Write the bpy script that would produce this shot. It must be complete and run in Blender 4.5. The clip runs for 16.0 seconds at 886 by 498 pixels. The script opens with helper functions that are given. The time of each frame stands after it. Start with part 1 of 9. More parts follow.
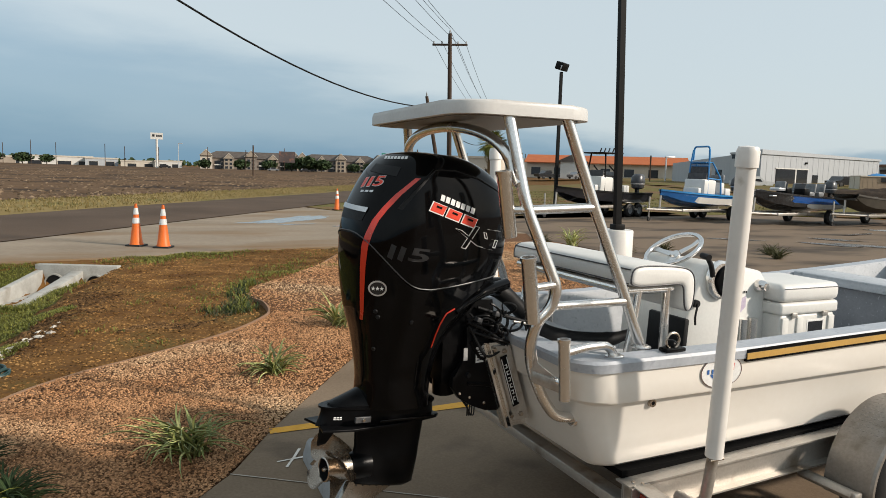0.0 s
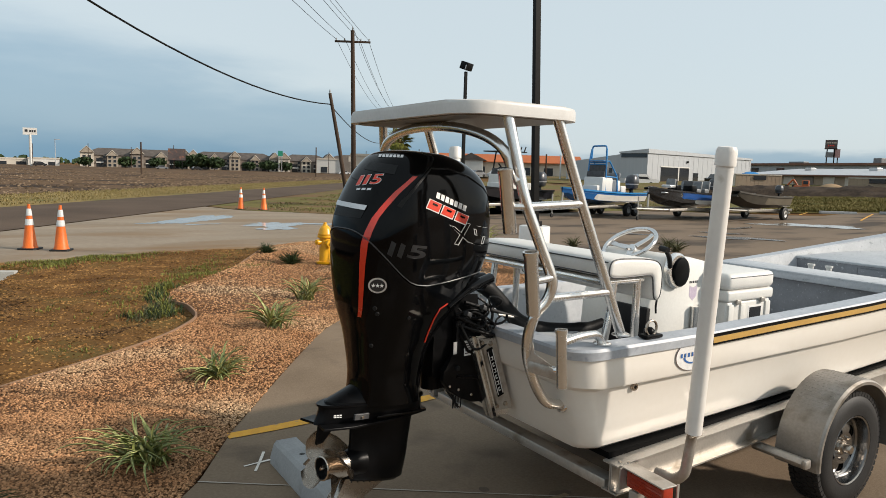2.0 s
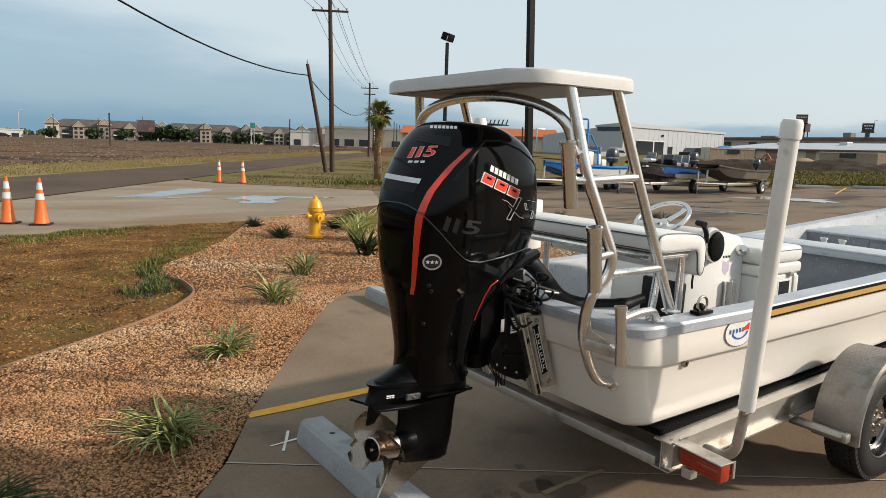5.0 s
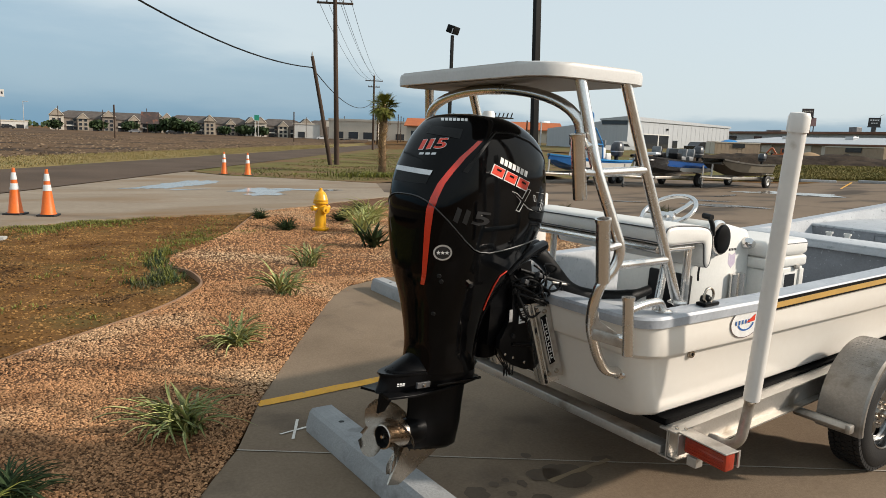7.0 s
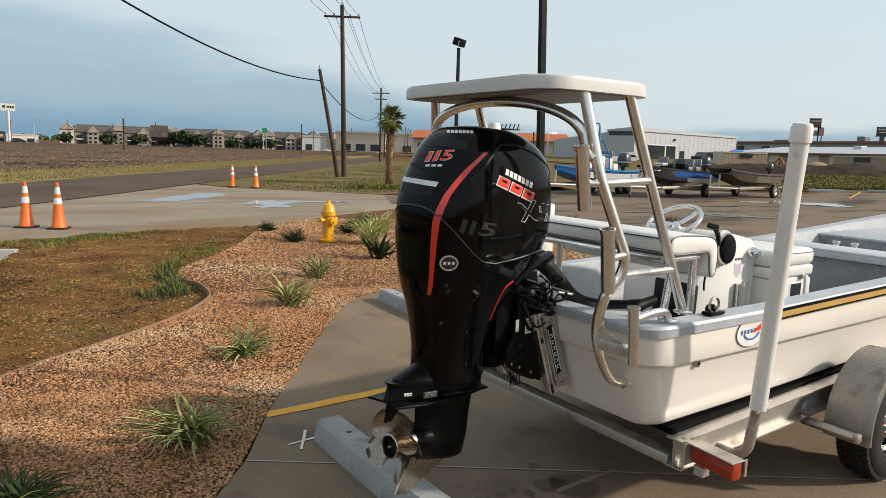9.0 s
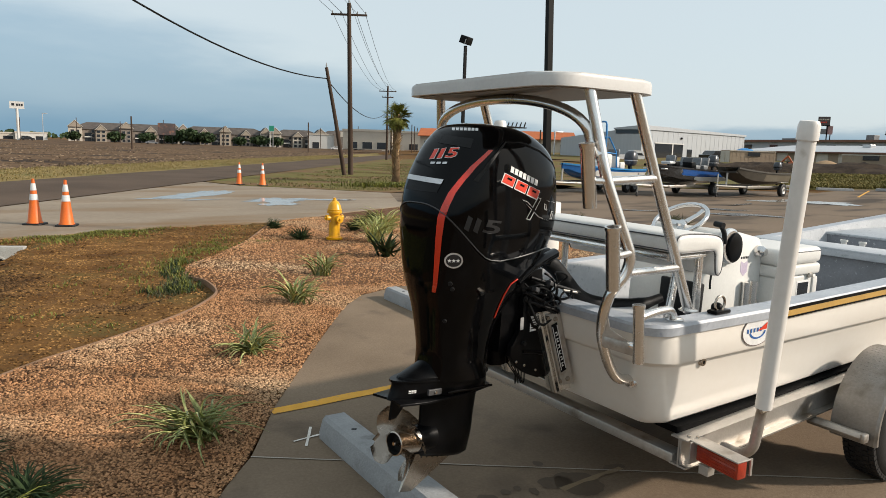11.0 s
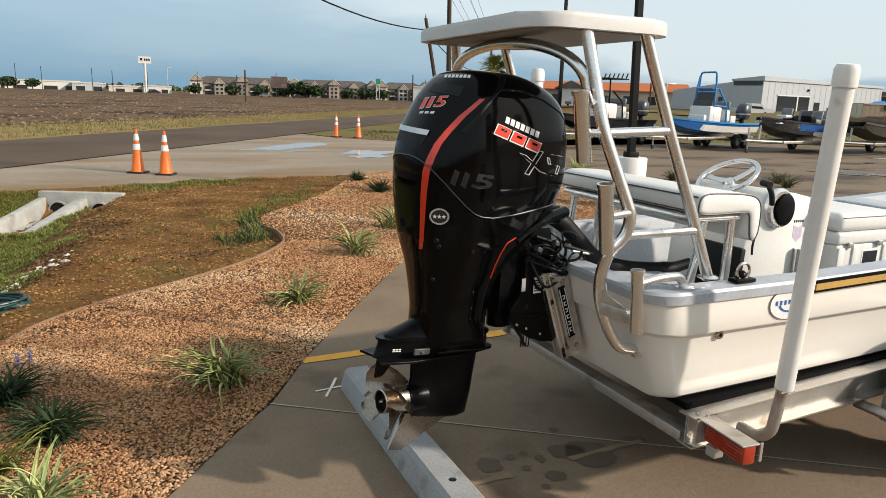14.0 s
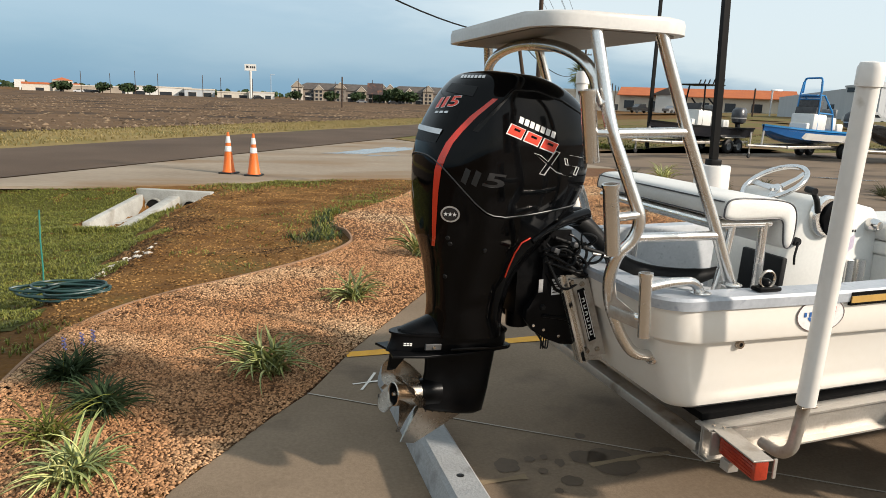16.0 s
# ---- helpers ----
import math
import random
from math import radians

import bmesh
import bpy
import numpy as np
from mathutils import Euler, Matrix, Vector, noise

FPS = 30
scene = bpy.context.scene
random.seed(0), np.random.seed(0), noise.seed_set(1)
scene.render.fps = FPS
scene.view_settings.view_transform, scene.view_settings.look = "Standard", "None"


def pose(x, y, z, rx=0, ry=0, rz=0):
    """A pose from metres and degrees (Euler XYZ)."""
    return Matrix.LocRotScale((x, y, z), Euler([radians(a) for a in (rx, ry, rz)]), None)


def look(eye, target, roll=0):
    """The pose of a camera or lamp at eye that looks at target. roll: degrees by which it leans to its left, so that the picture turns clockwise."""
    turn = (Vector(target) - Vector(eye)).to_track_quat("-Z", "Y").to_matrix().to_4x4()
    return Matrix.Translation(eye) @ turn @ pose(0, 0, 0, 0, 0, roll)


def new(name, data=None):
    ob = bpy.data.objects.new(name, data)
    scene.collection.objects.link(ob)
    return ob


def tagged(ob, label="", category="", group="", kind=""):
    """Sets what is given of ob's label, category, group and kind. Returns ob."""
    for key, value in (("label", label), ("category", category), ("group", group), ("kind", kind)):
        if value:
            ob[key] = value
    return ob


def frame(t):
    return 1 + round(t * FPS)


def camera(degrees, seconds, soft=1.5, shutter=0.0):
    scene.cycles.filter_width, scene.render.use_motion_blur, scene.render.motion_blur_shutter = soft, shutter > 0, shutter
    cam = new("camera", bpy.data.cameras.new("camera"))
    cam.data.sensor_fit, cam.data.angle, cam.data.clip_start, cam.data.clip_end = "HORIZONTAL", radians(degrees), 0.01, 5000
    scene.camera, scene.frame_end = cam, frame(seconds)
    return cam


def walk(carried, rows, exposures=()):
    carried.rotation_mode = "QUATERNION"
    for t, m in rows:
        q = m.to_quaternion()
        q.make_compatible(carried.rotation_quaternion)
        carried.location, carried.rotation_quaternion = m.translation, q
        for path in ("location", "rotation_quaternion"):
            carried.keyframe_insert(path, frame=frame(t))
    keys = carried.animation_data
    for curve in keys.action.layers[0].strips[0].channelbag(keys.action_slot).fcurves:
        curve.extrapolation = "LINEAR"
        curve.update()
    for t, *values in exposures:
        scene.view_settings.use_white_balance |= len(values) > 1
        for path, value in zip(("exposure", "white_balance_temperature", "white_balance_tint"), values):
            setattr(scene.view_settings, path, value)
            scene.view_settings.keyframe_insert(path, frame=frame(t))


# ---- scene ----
cam = camera(65.4, 16.0, 0.75)
PATH = [
    (0, (0.07, -0.048, 1.841), (0.702, 1.836, 1.619), 1.7),
    (0.5, (-0.095, 0.073, 1.838), (0.74, 1.873, 1.586), 0.7),
    (1, (-0.25, 0.133, 1.832), (0.633, 1.908, 1.57), 0.6),
    (1.5, (-0.326, 0.109, 1.828), (0.619, 1.853, 1.572), 1.8),
    (2, (-0.341, 0.049, 1.829), (0.559, 1.822, 1.61), 1.7),
    (2.5, (-0.329, -0.024, 1.83), (0.501, 1.773, 1.547), 2.4),
    (3, (-0.371, 0.012, 1.821), (0.484, 1.8, 1.554), 2.6),
    (3.5, (-0.481, 0.162, 1.815), (0.471, 1.898, 1.54), 1.6),
    (4, (-0.552, 0.251, 1.817), (0.409, 1.983, 1.538), 1.9),
    (4.5, (-0.582, 0.288, 1.815), (0.382, 2.019, 1.541), 2.3),
    (5, (-0.595, 0.295, 1.815), (0.368, 2.023, 1.522), 1.9),
    (5.2, (-0.602, 0.295, 1.811), (0.361, 2.022, 1.51), 2.2),
    (7.5, (-0.644, 0.256, 1.81), (0.303, 1.989, 1.496), 2.0),
    (8, (-0.646, 0.244, 1.813), (0.29, 1.987, 1.515), 1.9),
    (8.5, (-0.647, 0.247, 1.813), (0.294, 1.987, 1.516), 1.6),
    (9, (-0.652, 0.241, 1.812), (0.284, 1.986, 1.531), 1.8),
    (9.2, (-0.657, 0.247, 1.81), (0.288, 1.988, 1.533), 2.0),
    (11.5, (-0.633, 0.229, 1.809), (0.279, 1.984, 1.517), 1.8),
    (12, (-0.586, 0.197, 1.819), (0.31, 1.959, 1.517), 1.4),
    (12.5, (-0.487, 0.105, 1.816), (0.324, 1.904, 1.491), 0.6),
    (13, (-0.357, 0.031, 1.815), (0.364, 1.858, 1.435), 0.9),
    (13.5, (-0.261, 0.068, 1.807), (0.412, 1.909, 1.412), 1.2),
    (14, (-0.151, 0.178, 1.807), (0.491, 2.023, 1.381), 1.9),
    (14.5, (-0.016, 0.167, 1.785), (0.531, 2.041, 1.349), 1.9),
    (15, (0.104, 0.089, 1.791), (0.552, 1.992, 1.369), 2.0),
    (15.5, (0.14, 0.047, 1.787), (0.538, 1.963, 1.372), 2.3),
    (16, (0.143, 0.045, 1.791), (0.537, 1.961, 1.374), 2.1),
]
walk(cam, [(t, look(eye, target, roll)) for t, eye, target, roll in PATH], [(0.0, -0.05), (1.5, 0.0), (5.0, 0.05), (9.0, 0.05), (13.0, 0.1), (14.5, 0.22), (16.0, 0.25)])

# ---- light ----
SUN_DIR = Vector((0.79, -0.555, 0.512)).normalized()
sun_elev = math.asin(SUN_DIR.z)
sun_az = math.atan2(SUN_DIR.x, SUN_DIR.y)
world = bpy.data.worlds.new("sky")
world.use_nodes = True
scene.world = world
wn = world.node_tree
wn.nodes.clear()
w_out = wn.nodes.new("ShaderNodeOutputWorld")
w_bg = wn.nodes.new("ShaderNodeBackground")
w_sky = wn.nodes.new("ShaderNodeTexSky")
w_sky.sky_type = 'NISHITA'
w_sky.sun_disc = False
w_sky.sun_elevation = sun_elev
w_sky.sun_rotation = sun_az
w_sky.air_density, w_sky.dust_density, w_sky.ozone_density = 1.0, 2.5, 1.2
w_bg.inputs[1].default_value = 0.127
# thin bright cloud over the blue, with a dull blue bank low down away from the sun
wl = wn.links.new


def wnode(kind, **props):
    n = wn.nodes.new(kind)
    for key, value in props.items():
        n.inputs[key].default_value = value
    return n


w_tc = wnode("ShaderNodeTexCoord")
w_map = wnode("ShaderNodeMapping", Scale=(1.5, 1.5, 7.0))
w_noise = wnode("ShaderNodeTexNoise", Scale=1.7, Detail=7, Roughness=0.55)
w_sep = wnode("ShaderNodeSeparateXYZ")
w_dot = wnode("ShaderNodeVectorMath")
w_dot.operation = 'DOT_PRODUCT'
w_dot.inputs[1].default_value = (-0.62, 0.78, 0.0)
w_side = wnode("ShaderNodeMapRange", **{"From Min": 0.25, "From Max": 1.0, "To Min": 0.05, "To Max": 0.26})
w_wob = wn.nodes.new("ShaderNodeMath")
w_wob.operation = 'MULTIPLY_ADD'
w_wob.inputs[1].default_value = -0.16
w_div = wn.nodes.new("ShaderNodeMath")
w_div.operation = 'DIVIDE'
w_div.use_clamp = True
w_ramp = wn.nodes.new("ShaderNodeValToRGB")
w_ramp.color_ramp.interpolation = 'EASE'
w_ramp.color_ramp.elements[0].position = 0.0
w_ramp.color_ramp.elements[0].color = (0.20, 0.36, 0.50, 1)
w_ramp.color_ramp.elements[1].position = 1.0
w_ramp.color_ramp.elements[1].color = (0.63, 0.72, 0.76, 1)
e = w_ramp.color_ramp.elements.new(0.45)
e.color = (0.33, 0.47, 0.58, 1)
w_gain = wnode("ShaderNodeMix")
w_gain.data_type = 'RGBA'
w_gain.blend_type = 'MULTIPLY'
w_gain.inputs["Factor"].default_value = 1.0
w_gain.inputs["B"].default_value = (8.6, 8.6, 8.6, 1)
w_mix = wn.nodes.new("ShaderNodeMix")
w_mix.data_type = 'RGBA'
w_mix.inputs["Factor"].default_value = 0.82
wl(w_tc.outputs["Generated"], w_map.inputs["Vector"])
wl(w_map.outputs["Vector"], w_noise.inputs["Vector"])
wl(w_tc.outputs["Generated"], w_sep.inputs[0])
wl(w_tc.outputs["Generated"], w_dot.inputs[0])
wl(w_dot.outputs["Value"], w_side.inputs["Value"])
wl(w_noise.outputs["Fac"], w_wob.inputs[0])
wl(w_sep.outputs["Z"], w_wob.inputs[2])
w_lift = wn.nodes.new("ShaderNodeMath")
w_lift.operation = 'ADD'
w_lift.inputs[1].default_value = 0.08
wl(w_wob.outputs[0], w_lift.inputs[0])
wl(w_lift.outputs[0], w_div.inputs[0])
wl(w_side.outputs["Result"], w_div.inputs[1])
wl(w_div.outputs[0], w_ramp.inputs[0])
wl(w_ramp.outputs["Color"], w_gain.inputs["A"])
wl(w_sky.outputs["Color"], w_mix.inputs["A"])
wl(w_gain.outputs["Result"], w_mix.inputs["B"])
wl(w_mix.outputs["Result"], w_bg.inputs["Color"])
wl(w_bg.outputs[0], w_out.inputs[0])

sun_data = bpy.data.lights.new("sun", 'SUN')
sun_data.energy = 4.8
sun_data.angle = radians(2.5)
sun_data.color = (1.0, 0.895, 0.775)
sun = new("sun", sun_data)
sun.matrix_world = look((0, 0, 0), tuple(-SUN_DIR))


# ---- materials ----
def mat(name, a, b=None, rough=0.6, metal=0.0, scale=6.0, fine=80.0, bump=0.0, bscale=None, spread=0.5, coat=0.0, rvar=0.1, spots=None, spec=0.5, stretch=None, trans=0.0):
    """A surface of two colours a and b in soft patches and fine grain, with relief."""
    m = bpy.data.materials.new(name)
    m.use_nodes = True
    nt = m.node_tree
    p = nt.nodes["Principled BSDF"]
    b = b or tuple(c * 0.8 for c in a)
    if rough >= 0.8:
        spec = min(spec, 0.10)
    tc = nt.nodes.new("ShaderNodeTexCoord")
    src = tc.outputs["Object"]
    if stretch:
        mp = nt.nodes.new("ShaderNodeMapping")
        mp.inputs["Scale"].default_value = stretch
        nt.links.new(src, mp.inputs["Vector"])
        src = mp.outputs["Vector"]
    n1 = nt.nodes.new("ShaderNodeTexNoise")
    n1.inputs["Scale"].default_value, n1.inputs["Detail"].default_value = scale, 5
    n2 = nt.nodes.new("ShaderNodeTexNoise")
    n2.inputs["Scale"].default_value, n2.inputs["Detail"].default_value = fine, 3
    nt.links.new(src, n1.inputs["Vector"])
    nt.links.new(src, n2.inputs["Vector"])
    mixv = nt.nodes.new("ShaderNodeMix")
    mixv.inputs["Factor"].default_value = 0.4
    nt.links.new(n1.outputs["Fac"], mixv.inputs["A"])
    nt.links.new(n2.outputs["Fac"], mixv.inputs["B"])
    ramp = nt.nodes.new("ShaderNodeMapRange")
    ramp.inputs["From Min"].default_value = 0.5 - 0.25 * spread
    ramp.inputs["From Max"].default_value = 0.5 + 0.25 * spread
    nt.links.new(mixv.outputs["Result"], ramp.inputs["Value"])
    mc = nt.nodes.new("ShaderNodeMix")
    mc.data_type = 'RGBA'
    mc.inputs["A"].default_value = (*a, 1)
    mc.inputs["B"].default_value = (*b, 1)
    nt.links.new(ramp.outputs["Result"], mc.inputs["Factor"])
    col = mc.outputs["Result"]
    if spots:
        colour, sscale, lo, hi = spots
        n3 = nt.nodes.new("ShaderNodeTexNoise")
        n3.inputs["Scale"].default_value, n3.inputs["Detail"].default_value = sscale, 6
        nt.links.new(src, n3.inputs["Vector"])
        r3 = nt.nodes.new("ShaderNodeMapRange")
        r3.inputs["From Min"].default_value, r3.inputs["From Max"].default_value = lo, hi
        nt.links.new(n3.outputs["Fac"], r3.inputs["Value"])
        m3 = nt.nodes.new("ShaderNodeMix")
        m3.data_type = 'RGBA'
        m3.inputs["B"].default_value = (*colour, 1)
        nt.links.new(col, m3.inputs["A"])
        nt.links.new(r3.outputs["Result"], m3.inputs["Factor"])
        col = m3.outputs["Result"]
    nt.links.new(col, p.inputs["Base Color"])
    rr = nt.nodes.new("ShaderNodeMapRange")
    rr.inputs["To Min"].default_value, rr.inputs["To Max"].default_value = max(0.02, rough - rvar), min(1, rough + rvar)
    nt.links.new(mixv.outputs["Result"], rr.inputs["Value"])
    nt.links.new(rr.outputs["Result"], p.inputs["Roughness"])
    p.inputs["Metallic"].default_value = metal
    p.inputs["Coat Weight"].default_value = coat
    p.inputs["Coat Roughness"].default_value = 0.04
    p.inputs["Specular IOR Level"].default_value = spec
    p.inputs["Transmission Weight"].default_value = trans
    if bump:
        nb = nt.nodes.new("ShaderNodeTexNoise")
        nb.inputs["Scale"].default_value, nb.inputs["Detail"].default_value = bscale or fine, 4
        nt.links.new(src, nb.inputs["Vector"])
        bn = nt.nodes.new("ShaderNodeBump")
        bn.inputs["Strength"].default_value = bump
        bn.inputs["Distance"].default_value = 0.02
        nt.links.new(nb.outputs["Fac"], bn.inputs["Height"])
        nt.links.new(bn.outputs["Normal"], p.inputs["Normal"])
    return m


def vary(m, amount=0.35, island=False):
    """Lets every piece that wears the material be a little lighter or darker than the next."""
    nt = m.node_tree
    p = nt.nodes["Principled BSDF"]
    old = p.inputs["Base Color"].links[0].from_socket
    node = nt.nodes.new("ShaderNodeNewGeometry" if island else "ShaderNodeObjectInfo")
    hsv = nt.nodes.new("ShaderNodeHueSaturation")
    r = nt.nodes.new("ShaderNodeMapRange")
    r.inputs["To Min"].default_value, r.inputs["To Max"].default_value = 1 - amount, 1 + amount
    nt.links.new(node.outputs["Random Per Island" if island else "Random"], r.inputs["Value"])
    nt.links.new(r.outputs["Result"], hsv.inputs["Value"])
    nt.links.new(old, hsv.inputs["Color"])
    nt.links.new(hsv.outputs["Color"], p.inputs["Base Color"])
    return m


M_conc = mat("concrete", (0.136, 0.099, 0.066), (0.245, 0.183, 0.128), 0.85, scale=1.1, fine=60, bump=0.2, bscale=120, spread=0.85, spots=((0.088, 0.067, 0.050), 1.3, 0.56, 0.72))
M_drive = mat("driveway_concrete", (0.185, 0.143, 0.101), (0.30, 0.248, 0.190), 0.8, scale=0.45, fine=9, bump=0.1, spread=0.8, stretch=(0.7, 1.6, 1), spots=((0.195, 0.128, 0.073), 0.3, 0.50, 0.70))
M_wet = mat("wet_concrete", (0.30, 0.275, 0.24), (0.20, 0.175, 0.145), 0.14, scale=1.2, fine=12, rvar=0.10, spec=0.5)
M_lotwet = mat("wet_lot", (0.075, 0.058, 0.044), (0.115, 0.09, 0.068), 0.26, scale=1.5, fine=12, rvar=0.12, spec=0.5)
M_asph = mat("asphalt", (0.070, 0.049, 0.035), (0.108, 0.077, 0.056), 0.9, scale=0.3, fine=40, bump=0.1)
M_lot = mat("lot_pavement", (0.135, 0.10, 0.07), (0.20, 0.148, 0.105), 0.8, scale=0.22, fine=6, spread=0.8, stretch=(0.8, 1.7, 1), spots=((0.066, 0.051, 0.039), 0.3, 0.50, 0.63))
M_dirt = mat("bare_soil", (0.056, 0.024, 0.007), (0.195, 0.098, 0.031), 0.95, scale=1.6, fine=28, bump=1.0, bscale=16, spread=1.0, spots=((0.100, 0.072, 0.022), 0.9, 0.52, 0.72))
M_lawn = mat("green_turf", (0.045, 0.050, 0.012), (0.095, 0.086, 0.024), 0.95, scale=1.5, fine=50, bump=0.8, bscale=40, spread=1.0, spots=((0.16, 0.13, 0.05), 0.6, 0.58, 0.72))
M_verge = mat("dry_grass", (0.185, 0.135, 0.050), (0.25, 0.185, 0.075), 0.95, scale=0.6, fine=9, bump=0.8, bscale=12, spread=1.0, spots=((0.115, 0.11, 0.034), 0.25, 0.5, 0.7))
M_field = mat("ploughed_field", (0.078, 0.044, 0.022), (0.152, 0.094, 0.051), 0.95, scale=0.25, fine=2.2, bump=1.0, bscale=2.5, spread=1.0, spots=((0.036, 0.023, 0.015), 0.12, 0.50, 0.62))
M_gravbed = mat("gravel_bed", (0.090, 0.043, 0.021), (0.185, 0.100, 0.055), 0.9, scale=30, fine=90, bump=1.0, bscale=60, spread=0.8)
M_stone = vary(mat("gravel_stone", (0.245, 0.108, 0.045), (0.435, 0.248, 0.128), 0.8, scale=2.0, fine=60, spread=1.0, spots=((0.50, 0.375, 0.235), 0.55, 0.50, 0.76)), 0.60, island=True)
M_edge = mat("edging_board", (0.20, 0.115, 0.07), (0.30, 0.19, 0.12), 0.8, scale=3, fine=60, bump=0.2, spread=1.0)
M_yellow = mat("yellow_line_paint", (0.66, 0.32, 0.01), (0.56, 0.27, 0.012), 0.7, scale=12, fine=90, spots=((0.30, 0.22, 0.12), 14, 0.62, 0.72))
M_whitepaint = mat("white_chalk", (0.7, 0.66, 0.6), (0.55, 0.5, 0.44), 0.85, scale=20, fine=90)
M_hull = mat("hull_gelcoat", (0.74, 0.698, 0.635), (0.715, 0.67, 0.60), 0.3, scale=1.2, fine=30, coat=0.35, rvar=0.05)
M_deck = mat("speckled_deck", (0.35, 0.365, 0.385), (0.50, 0.515, 0.53), 0.55, scale=7, fine=60, spread=1.0, spots=((0.24, 0.265, 0.27), 26, 0.60, 0.72))
# darker copy of the deck speckle: shade of aft-facing faces put into the colour
M_shade = mat("speckled_deck_in_shade", (0.15, 0.155, 0.168), (0.235, 0.242, 0.258), 0.55, scale=7, fine=70, spread=1.0, spots=((0.36, 0.37, 0.38), 40, 0.62, 0.70))
M_rail = mat("rail_cap", (0.26, 0.28, 0.31), (0.44, 0.46, 0.49), 0.45, scale=9, fine=60, spread=1.0, spots=((0.25, 0.27, 0.31), 18, 0.6, 0.7))
M_alu = mat("brushed_aluminium", (0.82, 0.80, 0.77), (0.70, 0.68, 0.65), 0.25, 0.97, scale=8, fine=140, bump=0.008)
M_alu2 = mat("dull_aluminium", (0.36, 0.335, 0.30), (0.52, 0.49, 0.45), 0.42, 0.7, scale=5, fine=90, bump=0.06, spread=0.9, spots=((0.24, 0.20, 0.155), 7, 0.56, 0.72))
M_tread = mat("tread_plate", (0.22, 0.20, 0.178), (0.36, 0.332, 0.298), 0.46, 0.7, scale=6, fine=70, bump=0.08, spread=0.9, spots=((0.17, 0.145, 0.115), 6, 0.55, 0.70))
M_pvc = mat("white_pvc", (0.70, 0.67, 0.625), (0.64, 0.61, 0.57), 0.35, scale=3, fine=25, spots=((0.5, 0.46, 0.4), 9, 0.68, 0.78))
M_plat = mat("platform_white", (0.65, 0.635, 0.595), (0.59, 0.575, 0.54), 0.4, scale=3, fine=60)
M_under = mat("underside_grey", (0.15, 0.14, 0.125), (0.21, 0.195, 0.175), 0.5, scale=4, fine=50)
M_top = mat("platform_gelcoat", (0.55, 0.54, 0.515), (0.49, 0.48, 0.46), 0.4, scale=3, fine=60)
M_matte = mat("matte_black", (0.0025, 0.0025, 0.0027), (0.004, 0.004, 0.0042), 0.6, scale=12, fine=120, spec=0.04)
M_vinyl = mat("white_vinyl", (0.67, 0.655, 0.62), (0.61, 0.595, 0.56), 0.42, scale=5, fine=120, bump=0.05, bscale=300)
M_piping = mat("dark_piping", (0.04, 0.04, 0.045), None, 0.5)
M_black = mat("gloss_black_paint", (0.0018, 0.0018, 0.002), (0.003, 0.003, 0.0034), 0.06, scale=5, fine=60, coat=0.0, rvar=0.02, spec=0.14)
M_blackm = mat("satin_black_plastic", (0.003, 0.003, 0.0033), (0.005, 0.005, 0.0055), 0.30, scale=12, fine=150, bump=0.03, rvar=0.08, spec=0.09)
M_hose = mat("black_rubber", (0.007, 0.007, 0.0075), (0.011, 0.011, 0.011), 0.5, scale=10, fine=150, bump=0.1, spec=0.2)
M_red = mat("red_stripe", (0.62, 0.035, 0.012), (0.52, 0.03, 0.012), 0.25, coat=0.5)
M_redtext = mat("red_decal", (0.72, 0.05, 0.02), None, 0.3)
M_whitetext = mat("white_decal", (0.78, 0.77, 0.75), None, 0.35)
M_greytext = mat("dark_grey_decal", (0.020, 0.020, 0.0215), None, 0.25)
M_silver = mat("silver_decal", (0.62, 0.62, 0.62), (0.5, 0.5, 0.5), 0.3, 0.6)
M_steel = mat("stainless_steel", (0.50, 0.44, 0.375), (0.40, 0.35, 0.295), 0.26, 1.0, scale=9, fine=60)
M_tyre = mat("tyre_rubber", (0.009, 0.009, 0.0095), (0.017, 0.016, 0.0155), 0.6, scale=8, fine=120, bump=0.08, spec=0.3)
M_rim = mat("silver_rim", (0.40, 0.37, 0.33), (0.30, 0.28, 0.25), 0.3, 0.8, scale=8, fine=80)
M_redlens = mat("red_lens", (0.34, 0.03, 0.01), (0.24, 0.02, 0.008), 0.15, scale=20, fine=120, coat=0.5)
M_gold = mat("gold_stripe", (0.50, 0.30, 0.08), (0.42, 0.25, 0.07), 0.35)
M_cone = mat("orange_cone", (0.80, 0.16, 0.012), (0.68, 0.13, 0.015), 0.5, scale=6, fine=60, spots=((0.35, 0.11, 0.05), 7, 0.64, 0.76))
M_reflect = mat("reflective_white", (0.74, 0.74, 0.72), (0.62, 0.60, 0.57), 0.4, scale=10, fine=90)
M_hydrant = mat("yellow_hydrant_paint", (0.72, 0.36, 0.006), (0.62, 0.30, 0.008), 0.35, scale=6, fine=60, bump=0.05)
M_wood = mat("weathered_pole_wood", (0.045, 0.030, 0.022), (0.085, 0.06, 0.045), 0.9, scale=3, fine=30, bump=0.4, stretch=(1, 1, 0.12))
M_pole = mat("dark_bronze_paint", (0.005, 0.005, 0.005), (0.008, 0.0075, 0.007), 0.5, spec=0.12)
M_leaf = vary(mat("green_blade", (0.085, 0.105, 0.016), (0.20, 0.19, 0.042), 0.6, scale=2.2, fine=30, spread=0.9, spec=0.25), 0.5, island=True)
M_leafp = vary(mat("striped_leaf", (0.52, 0.49, 0.21), (0.15, 0.195, 0.045), 0.5, scale=14, fine=40, spread=0.5, spec=0.3), 0.45)
